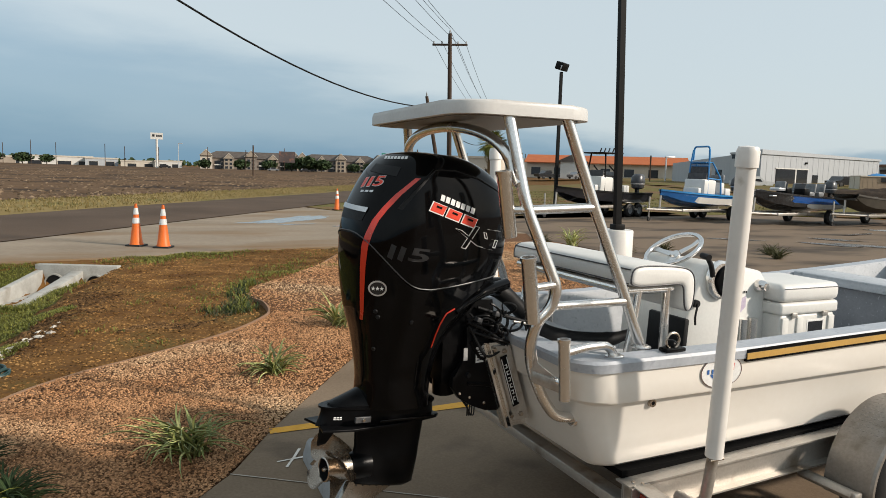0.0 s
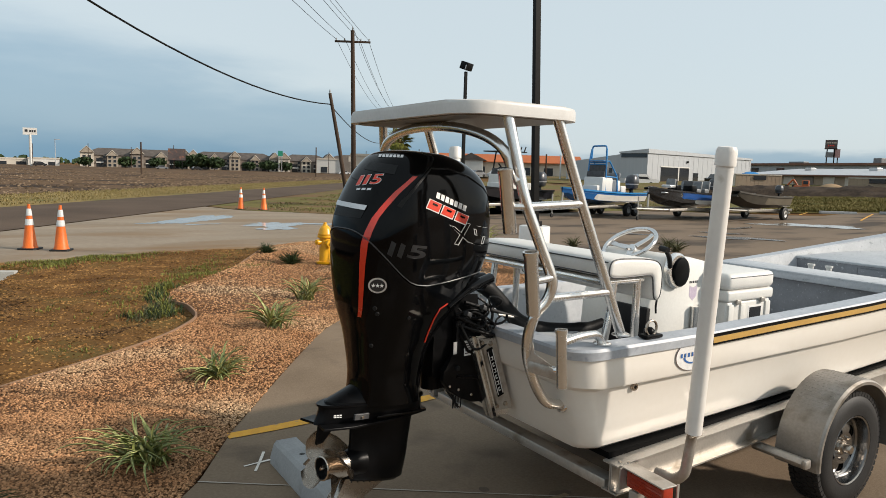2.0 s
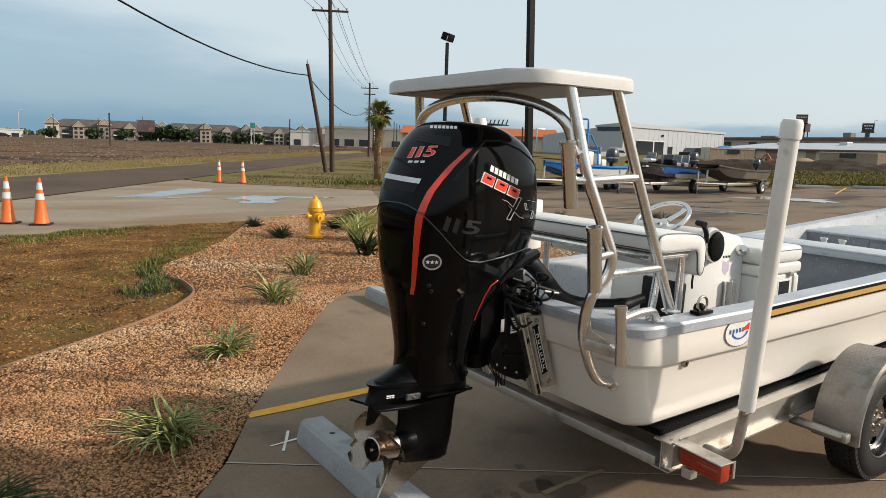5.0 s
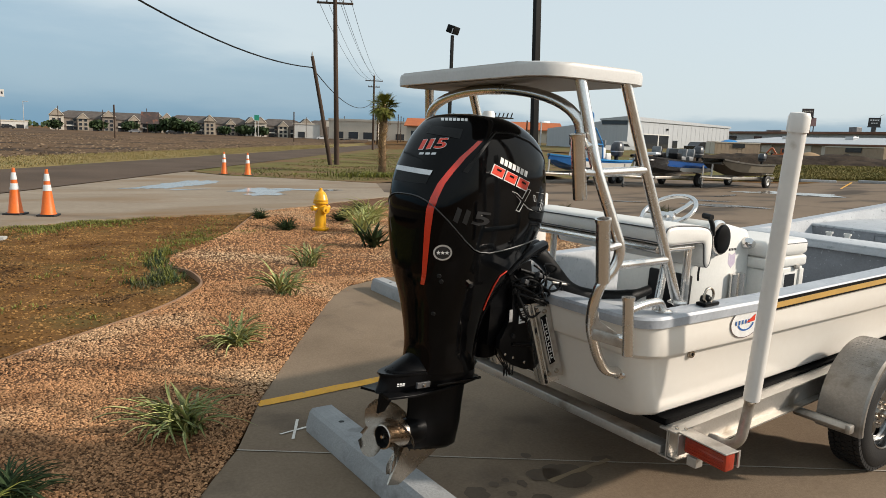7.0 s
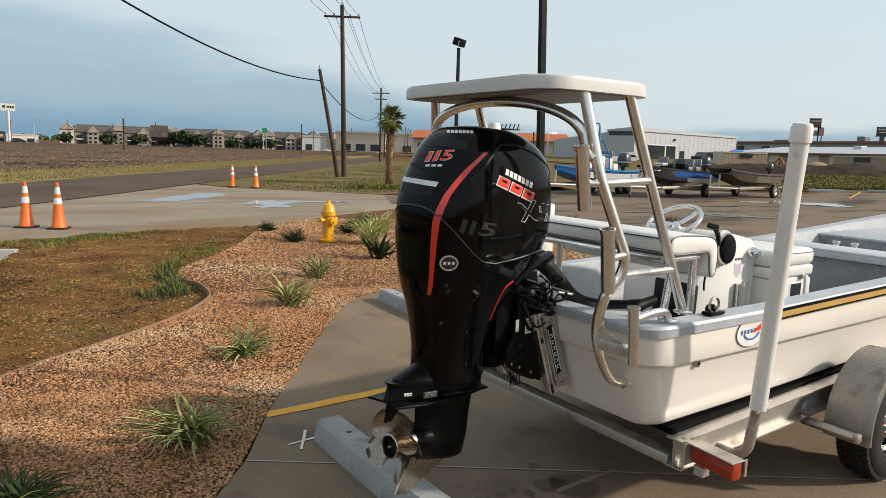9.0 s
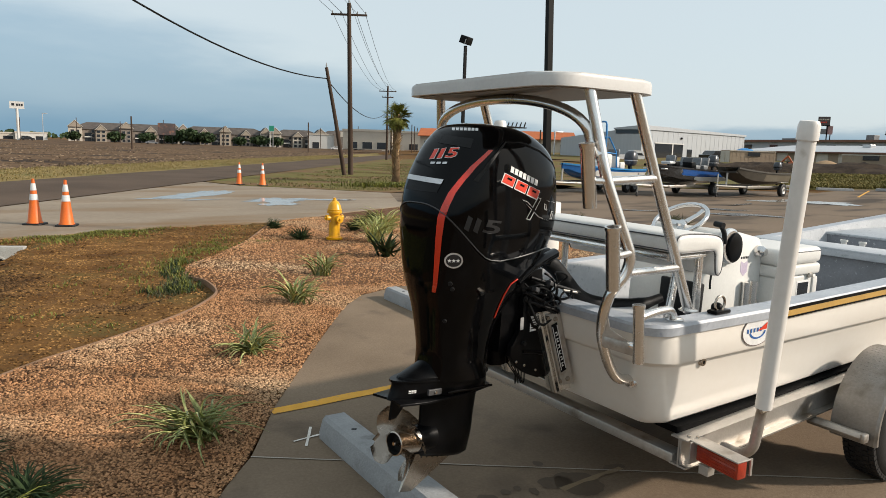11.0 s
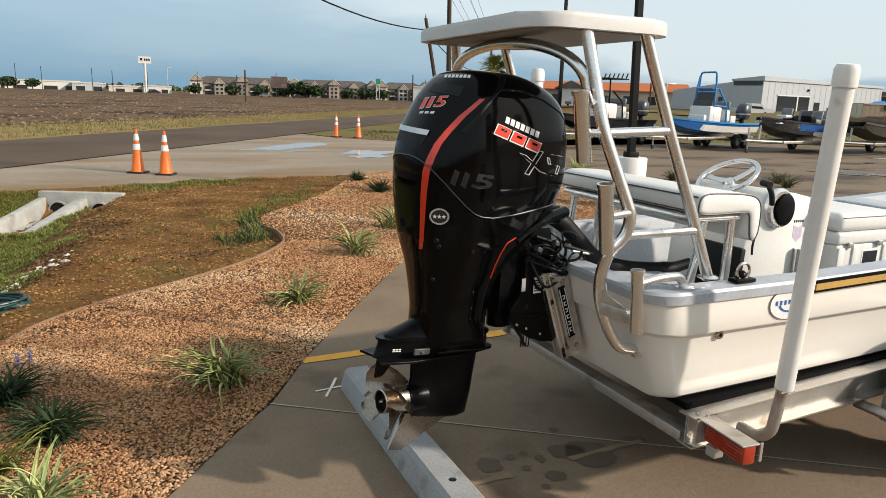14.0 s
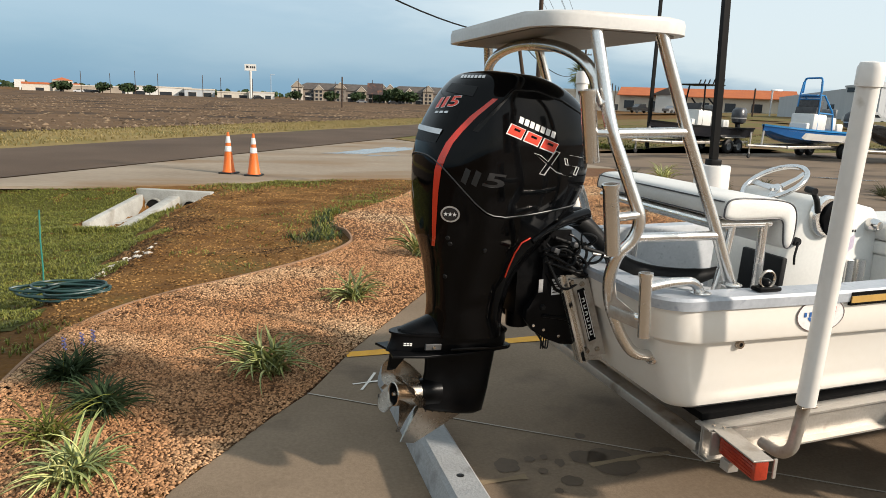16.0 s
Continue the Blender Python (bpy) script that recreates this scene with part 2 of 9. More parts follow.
M_leafy = vary(mat("cream_green_blade", (0.52, 0.50, 0.20), (0.20, 0.25, 0.06), 0.5, scale=14, fine=40, spread=0.6), 0.35, island=True)
M_leafg = vary(mat("green_leaf_half", (0.12, 0.155, 0.042), (0.21, 0.235, 0.075), 0.5, scale=8, fine=40), 0.3)
M_leafw = vary(mat("dull_weed_blade", (0.050, 0.058, 0.018), (0.11, 0.10, 0.036), 0.7, scale=5, fine=30), 0.35, island=True)
M_leafd = vary(mat("dark_green_blade", (0.024, 0.042, 0.018), (0.046, 0.068, 0.026), 0.65, scale=8, fine=40, spec=0.15), 0.4, island=True)
M_stop = mat("grey_stop_concrete", (0.235, 0.238, 0.238), (0.345, 0.348, 0.345), 0.8, scale=5, fine=70, bump=0.25, spread=0.9, spots=((0.17, 0.165, 0.16), 6, 0.58, 0.74))
M_culvert = mat("pale_culvert_concrete", (0.30, 0.29, 0.262), (0.42, 0.41, 0.38), 0.8, scale=4, fine=60, bump=0.15, spots=((0.24, 0.215, 0.18), 3, 0.56, 0.72))
M_chrome = mat("chrome", (0.72, 0.70, 0.68), (0.64, 0.62, 0.60), 0.14, 1.0)


# ---- mesh helpers ----
MW = {}


def thing(name, m, label, category, group="", kind=""):
    """An Empty at the base of a thing, that its parts hang from."""
    ob = new(name)
    ob.matrix_basis = m
    MW[ob] = m.copy()
    return tagged(ob, label, category, group, kind)


# the boat and its trailer stand turned a little from the axes; their parts are given in the boat's own frame
BERTH = Matrix.Translation((1.70, 2.42, 0)) @ Matrix.Rotation(radians(6), 4, 'Z') @ Matrix.Translation((-1.70, -2.42, 0))


def moored(name, m, label, category, shift=(0, 0, 0)):
    """A thing of the boat: like thing(), but placed in the boat's frame."""
    ob = new(name)
    ob.matrix_basis = BERTH @ Matrix.Translation(shift) @ m
    MW[ob] = m.copy()
    return tagged(ob, label, category)


def part(name, bm, material, parent=None, label="", smooth=True, inworld=False, sharp=38):
    """Links a bmesh as one mesh object, under a thing or a part if given."""
    if inworld and parent is not None:
        bm.transform(MW[parent].inverted())
    bmesh.ops.recalc_face_normals(bm, faces=bm.faces)
    if smooth:
        lim = radians(sharp)
        for f in bm.faces:
            f.smooth = True
        for e in bm.edges:
            if len(e.link_faces) == 2 and e.calc_face_angle(0) > lim:
                e.smooth = False
    me = bpy.data.meshes.new(name)
    bm.to_mesh(me)
    bm.free()
    me.materials.append(material)
    ob = new(name, me)
    if parent is not None:
        ob.parent = parent
        MW[ob] = MW[parent].copy()
    else:
        MW[ob] = Matrix.Identity(4)
    if label:
        ob["label"] = label
    return ob


def solid(name, bm, material, label, category, kind="", group="", smooth=True, sharp=38):
    return tagged(part(name, bm, material, None, "", smooth, False, sharp), label, category, group, kind)


def box(bm, c, s, m=None, bevel=0.0, seg=2):
    r = bmesh.ops.create_cube(bm, size=1.0)
    vs = r["verts"]
    bmesh.ops.scale(bm, vec=s, verts=vs)
    if bevel:
        es = list({e for v in vs for e in v.link_edges})
        rb = bmesh.ops.bevel(bm, geom=es, offset=bevel, segments=seg, profile=0.5, affect='EDGES')
        vs = list({v for f in rb["faces"] for v in f.verts} | {v for v in vs if v.is_valid})
    mm = Matrix.Translation(c) @ (m or Matrix.Identity(4))
    bmesh.ops.transform(bm, matrix=mm, verts=vs)
    return vs


def newbox(c, s, m=None, bevel=0.0, seg=2):
    bm = bmesh.new()
    box(bm, c, s, m, bevel, seg)
    return bm


def sweep(bm, pts, r, n=12, cap=True, flat=1.0, closed=False):
    """A tube of radius r (or one radius a point) along points."""
    pts = [Vector(p) for p in pts]
    k = len(pts)
    rs = r if isinstance(r, (list, tuple)) else [r] * k
    rings = []
    up = None
    for i, p in enumerate(pts):
        if closed:
            d = (pts[(i + 1) % k] - pts[i - 1]).normalized()
        else:
            d = (pts[min(i + 1, k - 1)] - pts[max(i - 1, 0)]).normalized()
        if up is None:
            up = Vector((0, 0, 1)) if abs(d.z) < 0.9 else Vector((1, 0, 0))
        s = d.cross(up).normalized()
        up = s.cross(d).normalized()
        rings.append([bm.verts.new(p + s * (math.cos(2 * math.pi * j / n) * rs[i]) + up * (math.sin(2 * math.pi * j / n) * rs[i] * flat)) for j in range(n)])
    for i in range(k if closed else k - 1):
        a, b = rings[i], rings[(i + 1) % k]
        for j in range(n):
            bm.faces.new((a[j], a[(j + 1) % n], b[(j + 1) % n], b[j]))
    if cap and not closed:
        bm.faces.new(rings[0][::-1])
        bm.faces.new(rings[-1])
    return bm


def tube(pts, r, n=12, cap=True, flat=1.0, closed=False):
    return sweep(bmesh.new(), pts, r, n, cap, flat, closed)


def bend(pts, rad=0.06, n=6):
    """Rounds the corners of a line of points."""
    pts = [Vector(p) for p in pts]
    out = [pts[0]]
    for a, b, c in zip(pts, pts[1:], pts[2:]):
        u, v = (a - b), (c - b)
        l = min(rad, u.length * 0.49, v.length * 0.49)
        p, q = b + u.normalized() * l, b + v.normalized() * l
        for i in range(n + 1):
            t = i / n
            out.append(p * (1 - t) ** 2 + b * (2 * t * (1 - t)) + q * t ** 2)
    out.append(pts[-1])
    return out


def lathe(bm, prof, n=24, m=None):
    """Turns a profile of (radius, height) round z."""
    rings = []
    for r, z in prof:
        if r < 1e-6:
            rings.append([bm.verts.new((0, 0, z))])
        else:
            rings.append([bm.verts.new((r * math.cos(2 * math.pi * j / n), r * math.sin(2 * math.pi * j / n), z)) for j in range(n)])
    for a, b in zip(rings, rings[1:]):
        for j in range(n):
            k = (j + 1) % n
            if len(a) == 1 and len(b) == 1:
                continue
            if len(a) == 1:
                bm.faces.new((a[0], b[k], b[j]))
            elif len(b) == 1:
                bm.faces.new((a[j], a[k], b[0]))
            else:
                bm.faces.new((a[j], a[k], b[k], b[j]))
    if m is not None:
        bmesh.ops.transform(bm, matrix=m, verts=[v for ring in rings for v in ring])
    return bm


def turned(prof, n=24, m=None):
    return lathe(bmesh.new(), prof, n, m)


def loft(rings, cap=True, closed=True):
    bm = bmesh.new()
    vr = [[bm.verts.new(p) for p in ring] for ring in rings]
    n = len(vr[0])
    for a, b in zip(vr, vr[1:]):
        for j in range(n if closed else n - 1):
            k = (j + 1) % n
            bm.faces.new((a[j], a[k], b[k], b[j]))
    if cap:
        bm.faces.new(vr[0][::-1])
        bm.faces.new(vr[-1])
    return bm


def prism(outline, z0, z1, bevel=0.0, m=None):
    """An upright slab over a flat outline of (x, y)."""
    bm = bmesh.new()
    lo = [bm.verts.new((x, y, z0)) for x, y in outline]
    hi = [bm.verts.new((x, y, z1)) for x, y in outline]
    n = len(lo)
    bm.faces.new(lo[::-1])
    top = bm.faces.new(hi)
    for j in range(n):
        k = (j + 1) % n
        bm.faces.new((lo[j], lo[k], hi[k], hi[j]))
    if bevel:
        bmesh.ops.bevel(bm, geom=list(top.edges), offset=bevel, segments=2, profile=0.5, affect='EDGES')
    if m is not None:
        bm.transform(m)
    return bm


def smoothstep(a, b, x):
    t = min(1, max(0, (x - a) / (b - a)))
    return t * t * (3 - 2 * t)


def lerp(tab, x):
    """Reads a table of (x, y) at x."""
    if x <= tab[0][0]:
        return tab[0][1]
    for (a, u), (b, v) in zip(tab, tab[1:]):
        if x <= b:
            return u + (v - u) * (x - a) / (b - a)
    return tab[-1][1]


def inside(poly, x, y):
    hit = False
    for (x0, y0), (x1, y1) in zip(poly, poly[1:] + poly[:1]):
        if (y0 > y) != (y1 > y) and x < (x1 - x0) * (y - y0) / (y1 - y0) + x0:
            hit = not hit
    return hit


def lot_z(x, y):
    """The paved lot falls gently away from the boat."""
    near = 0.045 * (4.2 - y) if 4.2 > y > -2 else (0.0 if y >= 4.2 else 0.28)
    lean = smoothstep(0.40, 0.62, x / max(y, 1.0)) if x > 0 else 0.0
    return near + min(5.0, 0.027 * max(0.0, x - 26) * lean)


# ---- ground ----
EDGE_IN = [(-0.60, 2.4), (-0.44, 3.0), (-0.02, 3.78), (0.10, 4.0), (0.47, 4.8), (1.12, 6.03), (1.78, 7.24), (2.0, 7.6), (2.32, 8.02), (2.92, 8.36), (4.2, 8.6), (6.4, 8.935), (8.3, 10.6), (9.3, 13.0), (9.2, 16.2), (8.9, 18.2), (9.4, 19.6)]
EDGE_OUT = [(7.9, 19.7), (5.75, 18.2), (3.9, 16.7), (3.3, 16.3), (2.75, 15.0), (1.9, 12.8), (1.17, 11.4), (0.65, 10.6), (0.50, 9.9), (0.72, 9.3), (0.76, 8.6), (0.66, 8.3), (0.42, 7.88), (0.02, 7.32), (-0.64, 6.72), (-1.05, 6.35), (-1.40, 5.85), (-1.62, 5.34), (-1.66, 4.40), (-1.60, 3.2), (-1.5, 1.0), (-1.2, -0.5), (-0.9, 0.8)]
BED = EDGE_IN + EDGE_OUT
ROAD_D, ROAD_N = Vector((0.485, 0.875, 0)), Vector((-0.875, 0.485, 0))


def ditch(x, y):
    """A shallow swale with the culvert in it, on the road side of the bed."""
    d = -0.30 * smoothstep(-1.5, -2.6, x) * smoothstep(4.5, 8.0, y) * smoothstep(14.2, 12.8, y)
    w = 0.23 * (13.5 - y)
    pit = smoothstep(-2.95, -2.82, x + w) * smoothstep(-2.12, -2.25, x + w) * smoothstep(11.2, 11.6, y) * smoothstep(13.75, 13.6, y)
    pit = max(pit, smoothstep(-2.14, -2.05, x + w) * smoothstep(-1.45, -1.65, x + w) * smoothstep(12.3, 13.1, y) * smoothstep(13.75, 13.6, y))
    return d * (1 - pit) - 0.46 * pit


LOT = [(9.0, 9.33), (40, 4.0), (36.6, -13.0), (90, -30), (90, 20), (48, 26.2), (33, 23.0), (27, 30), (20, 33), (10.2, 25.6), (8.7, 21.4), (9.4, 19.6), (8.9, 18.2), (9.2, 16.2), (9.3, 13.0), (8.3, 10.6), (6.4, 8.935)]
DRIVE = [(-6.4, 13.7), (-5.6, 13.72), (-3.0, 14.12), (-1.2, 14.75), (0.4, 15.65), (3.3, 16.3), (3.9, 16.7), (5.75, 18.2), (7.9, 19.7), (9.4, 19.6), (8.69, 21.4), (10.19, 25.6), (7.4, 28.2), (5.2, 29.9), (4.1, 32.6)]
BAY = [(40, 4.0), (9.0, 9.33), (4.2, 8.6), (2.92, 8.36), (2.0, 7.6), (1.12, 6.03), (0.47, 4.8), (-0.02, 3.78), (-0.44, 3.0), (-0.60, 2.4), (-0.9, 0.8), (-1.2, -0.5), (-2.0, -9.0), (40, -9.0)]
PAVED = [LOT, DRIVE, BAY]


def soil_z(x, y):
    far = smoothstep(12, 40, math.hypot(x, y))
    base = lot_z(x, y) + ditch(x, y)
    rough = 0.03 * noise.noise((x * 1.2, y * 2.6, 0)) + 0.018 * noise.noise((x * 6, y * 6, 3))
    paved = 0.075 if any(inside(p, x, y) for p in PAVED) else 0.0
    return base - 0.015 + rough * (1 - far) - 0.05 * far - paved


def sheet(name, xs, ys, zf, material, label, category, keep=None):
    bm = bmesh.new()
    g = [[bm.verts.new((x, y, zf(x, y))) for x in xs] for y in ys]
    for j in range(len(ys) - 1):
        for i in range(len(xs) - 1):
            cx, cy = (xs[i] + xs[i + 1]) / 2, (ys[j] + ys[j + 1]) / 2
            if keep is None or keep(cx, cy):
                bm.faces.new((g[j][i], g[j][i + 1], g[j + 1][i + 1], g[j + 1][i]))
    for v in [v for v in bm.verts if not v.link_faces]:
        bm.verts.remove(v)
    return solid(name, bm, material, label, category, "structure", sharp=180)


def spaced(lo, hi, step, far, grow=1.35):
    out, v = [], lo
    while v <= hi + 1e-6:
        out.append(v)
        v += step
    s = step
    while out[-1] < far:
        s *= grow
        out.append(out[-1] + s)
    s = step
    while out[0] > -far:
        s *= grow
        out.insert(0, out[0] - s)
    return out


sheet("ground", spaced(-6, 4, 0.12, 2600), spaced(2, 17, 0.12, 2600), soil_z, M_dirt, "bare brown soil with weeds and ruts, reaching the horizon", "ground")


def flat_poly(name, outline, dz, material, label, category, zf=lot_z, thick=0.05, parent=None):
    """A thin slab that follows the fall of the lot."""
    bm = bmesh.new()
    vs = [bm.verts.new((x, y, 0)) for x, y in outline]
    f = bm.faces.new(vs)
    bmesh.ops.triangulate(bm, faces=[f])
    for _ in range(6):
        es = [e for e in bm.edges if e.calc_length() > 5]
        if es:
            bmesh.ops.subdivide_edges(bm, edges=es, cuts=1)
            bmesh.ops.triangulate(bm, faces=[f for f in bm.faces if len(f.verts) > 3])
    for v in bm.verts:
        v.co.z = zf(v.co.x, v.co.y) + dz
    r = bmesh.ops.extrude_face_region(bm, geom=list(bm.faces))
    for v in [g for g in r["geom"] if isinstance(g, bmesh.types.BMVert)]:
        v.co.z -= thick
    if parent is not None:
        return part(name, bm, material, parent, label, smooth=False)
    return solid(name, bm, material, label, category, "structure", smooth=False)


# parking bay: panels of concrete with sawn joints between them
bay = thing("pavement", Matrix.Identity(4), "grey-brown concrete parking bay with sawn joints and damp stains", "pavement", kind="structure")
JD = Vector((0.857, -0.515))
J0 = Vector((0.157, 4.075))


def bay_panel(outline):
    bm = bmesh.new()
    n = 24
    pts = [Vector(p) for p in outline]
    vs = [bm.verts.new((p.x, p.y, 0)) for p in pts]
    f = bm.faces.new(vs)
    bmesh.ops.triangulate(bm, faces=[f])
    for cut in (4.2, -2.0):
        bmesh.ops.bisect_plane(bm, geom=list(bm.verts) + list(bm.edges) + list(bm.faces), plane_co=(0, cut, 0), plane_no=(0, 1, 0))
    bmesh.ops.bisect_plane(bm, geom=list(bm.verts) + list(bm.edges) + list(bm.faces), plane_co=(18, 0, 0), plane_no=(1, 0, 0))
    bmesh.ops.triangulate(bm, faces=list(bm.faces))
    for v in bm.verts:
        v.co.z = lot_z(v.co.x, v.co.y) + 0.004
    r = bmesh.ops.extrude_face_region(bm, geom=list(bm.faces))
    for v in [g for g in r["geom"] if isinstance(g, bmesh.types.BMVert)]:
        v.co.z -= 0.06
    part("slab", bm, M_conc, bay, smooth=False)


e0 = J0 + JD * 40
gap = Vector((0.515, 0.857)) * 0.004
bay_panel([tuple(J0 + gap), tuple(e0 + gap), (40, 4.0), (9.0, 9.33), (4.2, 8.6), (2.92, 8.36), (2.32, 8.02), (2.0, 7.6), (1.78, 7.24), (1.12, 6.03), (0.47, 4.8)])
bay_panel([tuple(J0 - gap), (-0.02, 3.78), (-0.44, 3.0), (-0.60, 2.4), (-0.9, 0.8), (-1.2, -0.5), (-2.0, -9.0), (20, -9.0), tuple(e0 - gap)])

flat_poly("lot_ground", LOT, 0.002, M_lot, "brown weathered parking lot with damp patches", "parking lot")
flat_poly("driveway", DRIVE, 0.012, M_drive, "pale concrete driveway apron with rusty stains", "driveway")
for k, (cx, cy, lx, ly, a) in enumerate([(3.0, 25.1, 4.4, 1.3, 57), (2.0, 23.8, 2.0, 0.8, 40), (1.4, 23.2, 1.2, 0.35, 15), (2.6, 22.6, 1.3, 0.25, 20), (4.9, 22.3, 2.0, 1.5, 35), (4.6, 20.9, 1.3, 0.9, 30), (6.4, 22.4, 2.0, 0.6, -15), (17.7, 15.8, 1.7, 0.55, -55), (18.6, 15.4, 2.0, 0.6, -60), (19.4, 17.2, 1.6, 0.6, -50), (15.6, 17.4, 1.8, 0.3, -30), (25.8, 20.4, 1.9, 0.9, -35), (27.3, 19.0, 3.2, 1.5, -72), (22.5, 19.0, 2.0, 0.35, 20)]):
    bm = bmesh.new()
    vs = []
    for i in range(72):
        th = 2 * math.pi * i / 72
        rr = 1 + 0.5 * noise.noise((math.cos(th) * 1.4 + k * 7, math.sin(th) * 1.4, 1)) + 0.4 * noise.noise((math.cos(th) * 4 + k * 3, math.sin(th) * 4, 2)) + 0.16 * noise.noise((math.cos(th) * 11 + k * 5, math.sin(th) * 3, 6))
        p = pose(cx, cy, (0.0165 if cx < 10 else 0.012) + lot_z(cx, cy), 0, 0, a) @ Vector((lx / 2 * rr * math.cos(th), ly / 2 * rr * math.sin(th), 0))
        p.z = (0.0165 if cx < 10 else 0.012) + 0.0008 * k + lot_z(p.x, p.y)
        vs.append(bm.verts.new(p))
    bm.faces.new(vs)
    solid("puddle", bm, M_wet if k < 7 or cx > 25 else M_lotwet, "shallow wet patch drying on the concrete", "puddle", "structure", "puddles", smooth=False)


def along_road(s, n, z=0.0):
    p = ROAD_D * s + ROAD_N * n
    return (p.x, p.y, z)


def strip(name, n0, n1, z, material, label, category, s0=-120, s1=420, step=6.0, wob=0.0, hump=0.0):
    bm = bmesh.new()
    rows = []
    s = s0
    while s <= s1:
        w0 = wob * noise.noise((s * 0.21, n0, 5))
        w1 = wob * noise.noise((s * 0.21, n1, 9))
        k = 6
        row = []
        for i in range(k + 1):
            x, y, h = along_road(s, n0 + w0 + (n1 + w1 - n0 - w0) * i / k, z + hump * math.sin(math.pi * i / k))
            row.append(bm.verts.new((x, y, h + lot_z(x, max(y, 4.2)))))
        rows.append(row)
        s += step
    for a, b in zip(rows, rows[1:]):
        for i in range(6):
            bm.faces.new((a[i], a[i + 1], b[i + 1], b[i]))
    return solid(name, bm, material, label, category, "structure", sharp=180)


strip("road", 12.3, 18.4, 0.02, M_asph, "plain grey asphalt road with no markings", "road", hump=0.05)
strip("verge", 18.2, 24.5, 0.03, M_verge, "dry yellow grass verge along the road", "grass verge", wob=0.6)
strip("field", 24.3, 330, 0.05, M_field, "dark ploughed field with pale clods", "field", step=12)
M_rough = mat("rough_grass", (0.082, 0.078, 0.022), (0.165, 0.135, 0.046), 0.95, scale=0.5, fine=9, bump=0.8, bscale=12, spread=1.0, spots=((0.15, 0.088, 0.045), 0.28, 0.47, 0.60))
flat_poly("lawn", [(4.3, 32.9), (5.3, 30.0), (7.5, 28.3), (10.3, 25.7), (20, 33.2), (27, 30.2), (32, 26), (45, 50), (60, 90), (40, 97.5)], 0.016, M_rough, "patchy green and yellow roadside grass", "grass")
sheet("turf", [-7 + 0.15 * i for i in range(36)], [3.5 + 0.15 * i for i in range(70)], lambda x, y: soil_z(x, y) + 0.005 + 0.010 * noise.noise((x * 3, y * 3, 8)), M_lawn, "short green grass on the swale", "grass",
      keep=lambda x, y: x < -1.9 - 0.12 * (y - 9) * (1 if y > 9 else -0.6) + 0.35 * noise.noise((y * 1.1, x, 4)) and y < 14.12 + (x + 3.5) * 0.12 and not (-2.98 < x + 0.23 * (13.5 - y) and y > 11.3))

# gravel bed
bedz = lambda x, y: lot_z(x, y) + 0.006 + 0.036 * smoothstep(0.0, 0.7, (x - (lerp([(3.0, -0.44), (4.8, 0.47), (8.0, 2.3)], y))) * -1) + 0.006 * noise.noise((x * 1.3, y * 1.3, 2))
bm = bmesh.new()
f = bm.faces.new([bm.verts.new((x, y, 0)) for x, y in BED])
bmesh.ops.triangulate(bm, faces=[f])
for _ in range(5):
    es = [e for e in bm.edges if e.calc_length() > 0.5]
    if es:
        bmesh.ops.subdivide_edges(bm, edges=es, cuts=1)
        bmesh.ops.triangulate(bm, faces=[f for f in bm.faces if len(f.verts) > 3])
for v in bm.verts:
    v.co.z = lot_z(v.co.x, v.co.y) - 0.012 if v.is_boundary else bedz(v.co.x, v.co.y)
solid("gravel_bed", bm, M_gravbed, "bed under the pinkish landscaping gravel", "ground", "structure", sharp=180)

# loose stones over the bed
rng = np.random.default_rng(5)
base_v = np.array([(1, 0, 0), (-1, 0, 0), (0, 1, 0), (0, -1, 0), (0, 0, 1), (0.6, 0.6, 0.45), (-0.6, 0.55, 0.5), (-0.5, -0.65, 0.45), (0.55, -0.6, 0.5)], float)
base_f = np.array([(0, 5, 4), (5, 2, 4), (2, 6, 4), (6, 1, 4), (1, 7, 4), (7, 3, 4), (3, 8, 4), (8, 0, 4), (0, 2, 5), (2, 1, 6), (1, 3, 7), (3, 0, 8)])
px, py = [], []
for lo_y, hi_y, per in ((-0.5, 2.4, 1800), (2.4, 5.6, 6900), (5.6, 8.6, 3200), (8.6, 17.0, 800)):
    area_x0, area_x1 = -1.75, 9.0
    count = int((area_x1 - area_x0) * (hi_y - lo_y) * per)
    qx, qy = rng.uniform(area_x0, area_x1, count), rng.uniform(lo_y, hi_y, count)
    poly = np.array(BED)
    ins = np.zeros(count, bool)
    x0, y0 = poly[:, 0], poly[:, 1]
    x1, y1 = np.roll(x0, -1), np.roll(y0, -1)
    for a0, b0, a1, b1 in zip(x0, y0, x1, y1):
        if b0 != b1:
            ins ^= ((b0 > qy) != (b1 > qy)) & (qx < (a1 - a0) * (qy - b0) / (b1 - b0) + a0)
    px.append(qx[ins])
    py.append(qy[ins])
px, py = np.concatenate(px), np.concatenate(py)
near = np.clip((py - 5) / 8, 0, 1)
size = rng.uniform(0.0048, 0.0108, len(px)) * (1 + 1.0 * near)
ang, cs = rng.uniform(0, 2 * np.pi, len(px)), None
pz = np.array([bedz(a, b) for a, b in zip(px, py)])
ca, sa = np.cos(ang), np.sin(ang)
jit = rng.uniform(0.7, 1.3, (len(px), 9, 3))
vv = base_v[None] * jit * size[:, None, None] * np.array([1.25, 0.95, 0.75])
tilt = rng.normal(0, 0.35, len(px))
vz = vv[:, :, 2] + vv[:, :, 0] * tilt[:, None]
vx = vv[:, :, 0] * ca[:, None] - vv[:, :, 1] * sa[:, None] + px[:, None]
